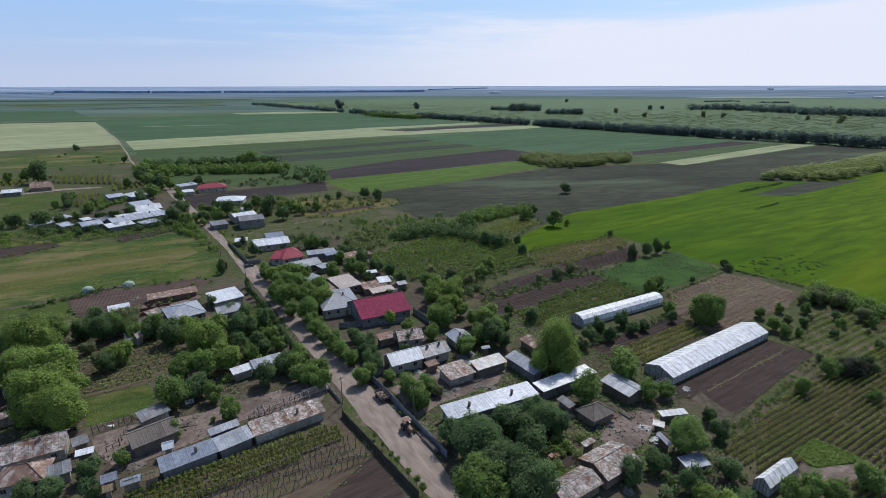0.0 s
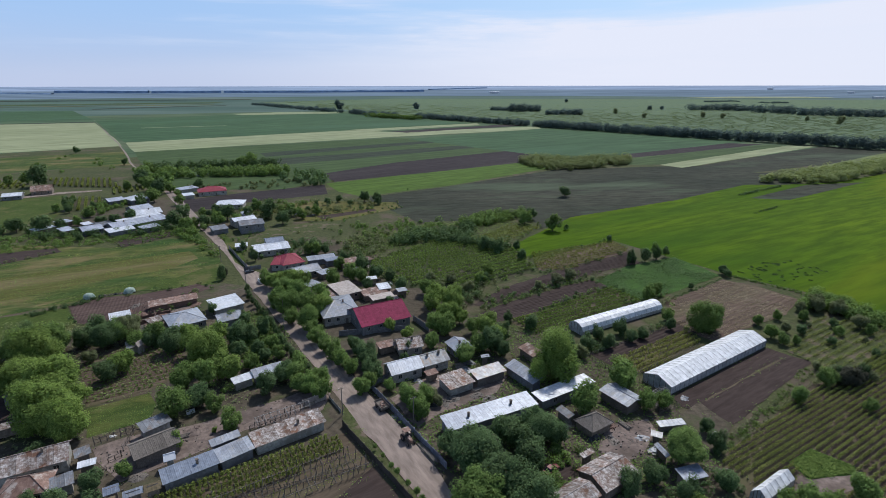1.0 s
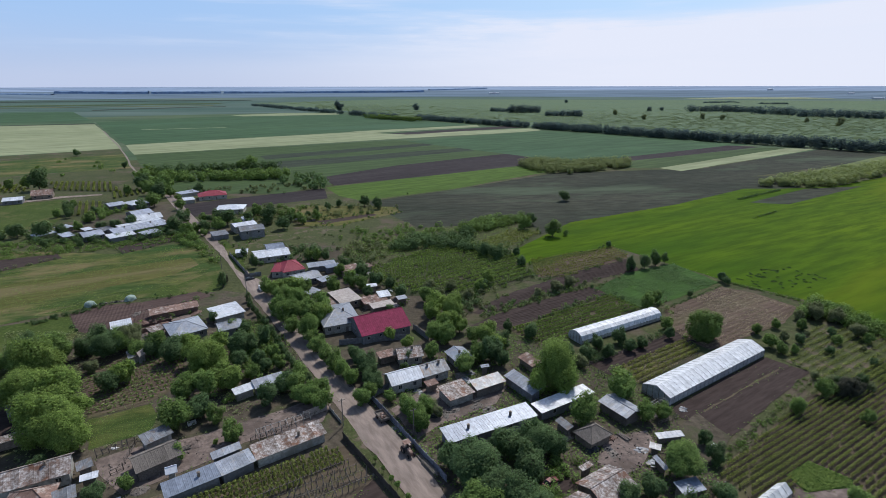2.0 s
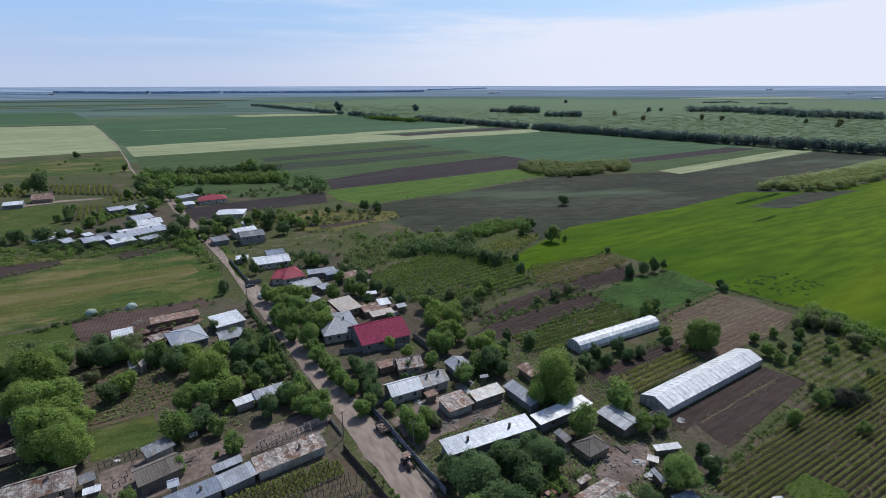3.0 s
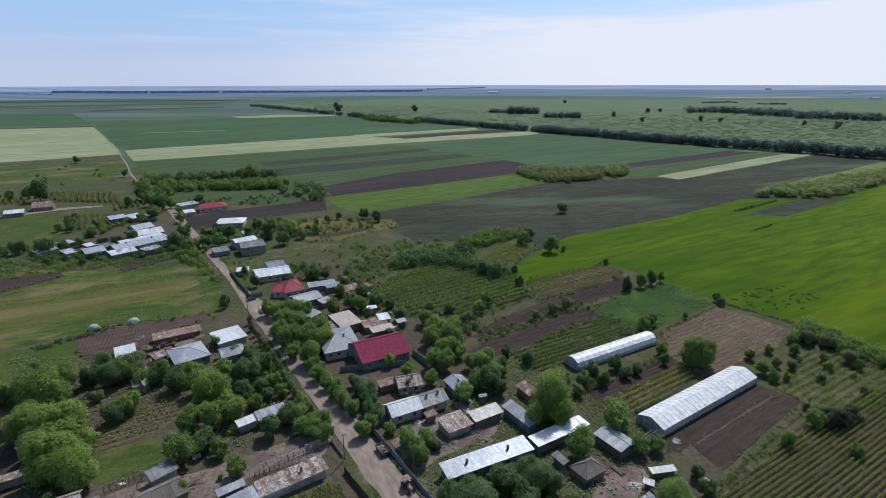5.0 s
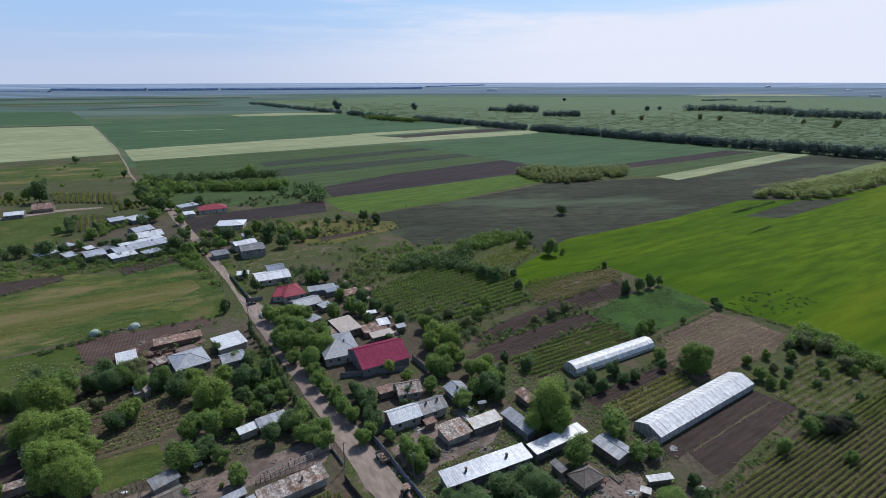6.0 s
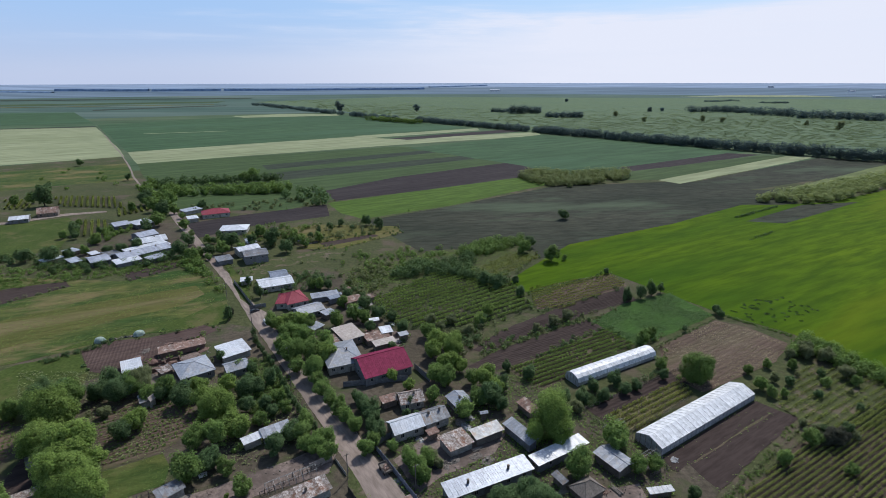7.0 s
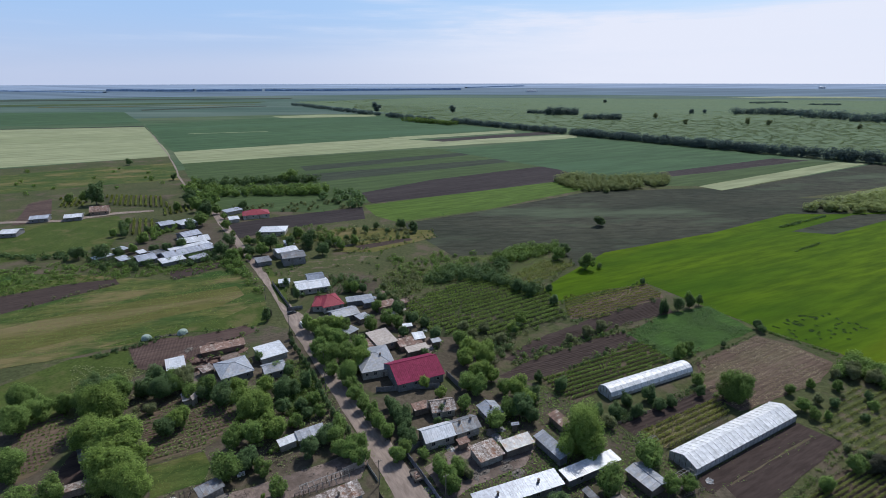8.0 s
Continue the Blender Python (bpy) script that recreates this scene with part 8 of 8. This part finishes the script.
heap(-0.7, 83.6, 1.0, 0.4, 0.3, LITTER, "pale sacks in the farmyard")
heap(-60.4, 229.6, 2.2, 0.8, 0.6, LITTER, "pale junk in the garden")
heap(-66.3, 233.0, 2.2, 0.8, 0.6, ZINC_D, "pale junk in the garden")
heap(-50.4, 141.2, 0.9, 0.4, 0.3, LITTER, "pale stones beside the road")
heap(-19.8, 93.7, 0.7, 0.3, 0.25, LITTER, "pale stones beside the road")
hoop_frame(38.4, 85.4, 34, 5.0, 3.0, 1.6, 6, "bare pale hoops of a tunnel without film")
hoop_frame(-29.2, 79.8, 33, 9.0, 2.2, 1.8, 8, "bare hoops of an arbour behind the shed")
hoop_frame(35.0, 95.8, 34, 5.0, 2.0, 1.0, 5, "low bare hoops over a seed bed")
trough(-46.1, 81.2, 33, 1.4, 0.7, 0.5, WHITE, "white water trough in the yard")
trough(40.1, 63.6, 33, 1.3, 0.9, 0.7, WHITE, "white water tank under the trees", "water_tank")
trough(43.8, 74.6, 33, 1.6, 0.7, 0.4, WHITE, "white tub at the edge of the vines", "tub")
fence(-22.3, 85.5, -19.3, 81.1, 0.8, CREAM, "low limed yard wall at the gate", 2.0)
ruin(-72.9, 120.8, 33, 7.0, 4.0, 1.6, "roofless brick ruin with broken walls")
ruin(-73.4, 131.9, 33, 9.0, 3.5, 1.4, "long low brick ruin beside dug earth")
heap(-2.6, 92.3, 1.3, 0.7, 0.45, RUST, "rusty scrap beside the outbuilding")
heap(2.3, 97.3, 1.5, 0.8, 0.5, WOOD, "pile of boards behind the outbuilding")
heap(4.1, 98.7, 1.4, 0.8, 0.5, ZINC_D, "grey scrap behind the outbuilding")
heap(-3.2, 83.6, 1.2, 0.5, 0.35, DARK, "dark scrap in the farmyard")
heap(-0.7, 84.7, 1.2, 0.5, 0.4, LITTER, "pale rubble in the farmyard")
heap(5.2, 86.6, 1.4, 0.6, 0.4, WOOD, "pile of brushwood in the farmyard")
heap(23.8, 74.2, 1.2, 0.9, 0.5, DARK, "dark scrap beside the bare yard")
heap(27.4, 77.6, 1.3, 0.9, 0.5, RUST, "rusty scrap beside the cottage")
heap(32.7, 70.8, 1.4, 0.6, 0.6, ZINC_D, "loose pale sheets by the shed")
heap(26.7, 73.0, 1.2, 0.4, 0.4, WOOD, "boards lying in the bare yard")
heap(-35.3, 174.0, 1.6, 0.7, 0.5, RUST, "rusty scrap in the back yard")
heap(-25.6, 160.4, 1.5, 0.6, 0.5, PINK, "pale rubble in the back yard")
heap(-37.3, 169.5, 1.2, 0.6, 0.4, BLUE, "blue plastic scrap in the back yard")
heap(-26.9, 145.8, 1.4, 0.5, 0.4, RUST, "rusty scrap between the sheds")
heap(-16.9, 144.8, 1.3, 0.6, 0.4, ZINC_D, "grey scrap between the sheds")
heap(-77.7, 123.2, 1.6, 0.8, 0.5, BRICK, "broken bricks beside the ruin")
heap(-66.3, 123.2, 1.2, 0.6, 0.4, RUST, "rusty scrap behind the house")
heap(-56.2, 68.2, 1.0, 0.5, 0.4, ZINC_D, "grey scrap between the sheds")
heap(-46.6, 65.0, 1.4, 0.6, 0.4, WOOD, "pile of boards beside the sheds")
heap(-83.3, 209.5, 1.6, 0.6, 0.5, ZINC_D, "grey scrap beside the building site")
heap(-91.3, 198.1, 1.4, 0.6, 0.5, WOOD, "boards beside the building site")
heap(-63.8, 233.0, 1.6, 0.6, 0.5, LITTER, "pale rubble on the dry plot")
log_pile(5.8, 88.2, 33, 5, 2, 1.3, "small pile of timber in a yard")
log_pile(20.2, 76.5, 33, 6, 2, 1.3, "small pile of timber in a yard")
log_pile(30.1, 77.6, 120, 5, 2, 1.3, "small pile of timber in a yard")
log_pile(-44.1, 73.8, 33, 6, 2, 1.3, "small pile of timber in a yard")
log_pile(-28.3, 166.3, 33, 6, 2, 1.3, "small pile of timber in a yard")
litter([(18.7, 73.7), (25.5, 78.4), (36.8, 80.0), (34.4, 69.5), (26.5, 66.9)], 200)
litter([(-6.0, 89.4), (0.4, 85.5), (8.9, 87.4), (11.8, 93.6), (5.1, 95.9), (-4.0, 95.9)], 200)
litter([(-37.9, 167.6), (-26.0, 177.3), (-16.2, 155.9), (-16.5, 141.1), (-27.8, 141.1)], 200)
heap(-83.6, 122.2, 1.8, 0.7, 0.5, BRICK, "broken bricks beside the pen", n=34)
heap(-82.3, 128.8, 1.6, 0.6, 0.5, WOOD, "broken beams beside the ruin", n=34)
heap(-82.3, 125.1, 1.5, 0.6, 0.5, RUST, "rusty scrap beside the ruin", n=34)
heap(-72.0, 123.2, 1.8, 0.6, 0.5, BRICK, "broken bricks in front of the ruin", n=34)
heap(-67.0, 129.5, 1.6, 0.6, 0.5, BRICK, "fallen bricks at the end of the ruin", n=34)
heap(-73.6, 116.1, 1.4, 0.5, 0.4, WOOD, "old boards in the ruined yard", n=34)
heap(-67.3, 119.4, 1.3, 0.6, 0.4, ZINC_D, "grey scrap in the ruined yard", n=34)
litter([(-83.2, 118.1), (-85.2, 132.8), (-70.5, 139.0), (-63.4, 130.7), (-66.4, 114.9), (-71.1, 108.9)], 260)
copse("garden_bushes", "m", "low bushes between the garden rows", [(-49.9, 108.8), (-51.9, 123.2), (-46.2, 123.2), (-37.7, 108.8), (-39.0, 100.8), (-44.2, 102.0)], 25, 0.8, 1.5, 26)
weeds("garden_growth", "m", "low green growth beside the thujas", [(-48.8, 106.0), (-52.6, 125.0), (-47.5, 125.0), (-36.3, 106.0), (-38.2, 98.3), (-43.8, 100.8)], 4000, 0.2, 0.5)
copse("bank_growth", "m", "green weedy bank along the cereal field", hedge_line(85.4, 151.9, 99.1, 136.8, 1.2), 70, 0.5, 0.6, 16)
copse("bank_growth", "d", "green weedy bank along the dry plot", hedge_line(58.6, 131.5, 82.2, 148.3, 1.0), 40, 0.4, 0.5, 14)
copse("bank_growth", "m", "green weedy bank along the cereal field", hedge_line(27.3, 169.2, 62.6, 189.2, 1.2), 60, 0.5, 0.7, 16)
copse("bank_growth", "m", "weedy edge between the dug soil and the vines", hedge_line(41.9, 69.5, 73.9, 95.8, 2.0), 60, 0.5, 0.6, 16)
copse("bank_growth", "d", "dark weedy ditch in the cereal field", hedge_line(154.1, 272.9, 191.9, 299.1, 1.6), 60, 0.9, 1.1, 10)
copse("bank_growth", "d", "dark weedy ditch in the cereal field", hedge_line(139.7, 232.3, 158.2, 245.9, 1.2), 30, 0.7, 0.8, 10)
copse("bank_growth", "d", "weedy edge between the garden strips", hedge_line(8.3, 126.6, 42.0, 149.0, 1.2), 40, 0.45, 0.8, 16)
weeds("grass_tufts", "y", "short dry tufts on the grass plot", [(-65.4, 82.3), (-56.6, 87.1), (-53.7, 83.7), (-52.6, 79.2), (-60.2, 74.6)], 2600, 0.11, 0.1, 0.3, None, True)
weeds("grass_tufts", "m", "short green tufts on the grass plot", [(-65.4, 82.3), (-56.6, 87.1), (-53.7, 83.7), (-52.6, 79.2), (-60.2, 74.6)], 2600, 0.11, 0.12, 0.25, None, True)

# ---- from paces to metres ----
for ob in list(scene.objects):
    if ob.parent is None and ob.type in ("MESH", "EMPTY"):
        ob.matrix_basis = Matrix.Scale(PACE, 4) @ ob.matrix_basis
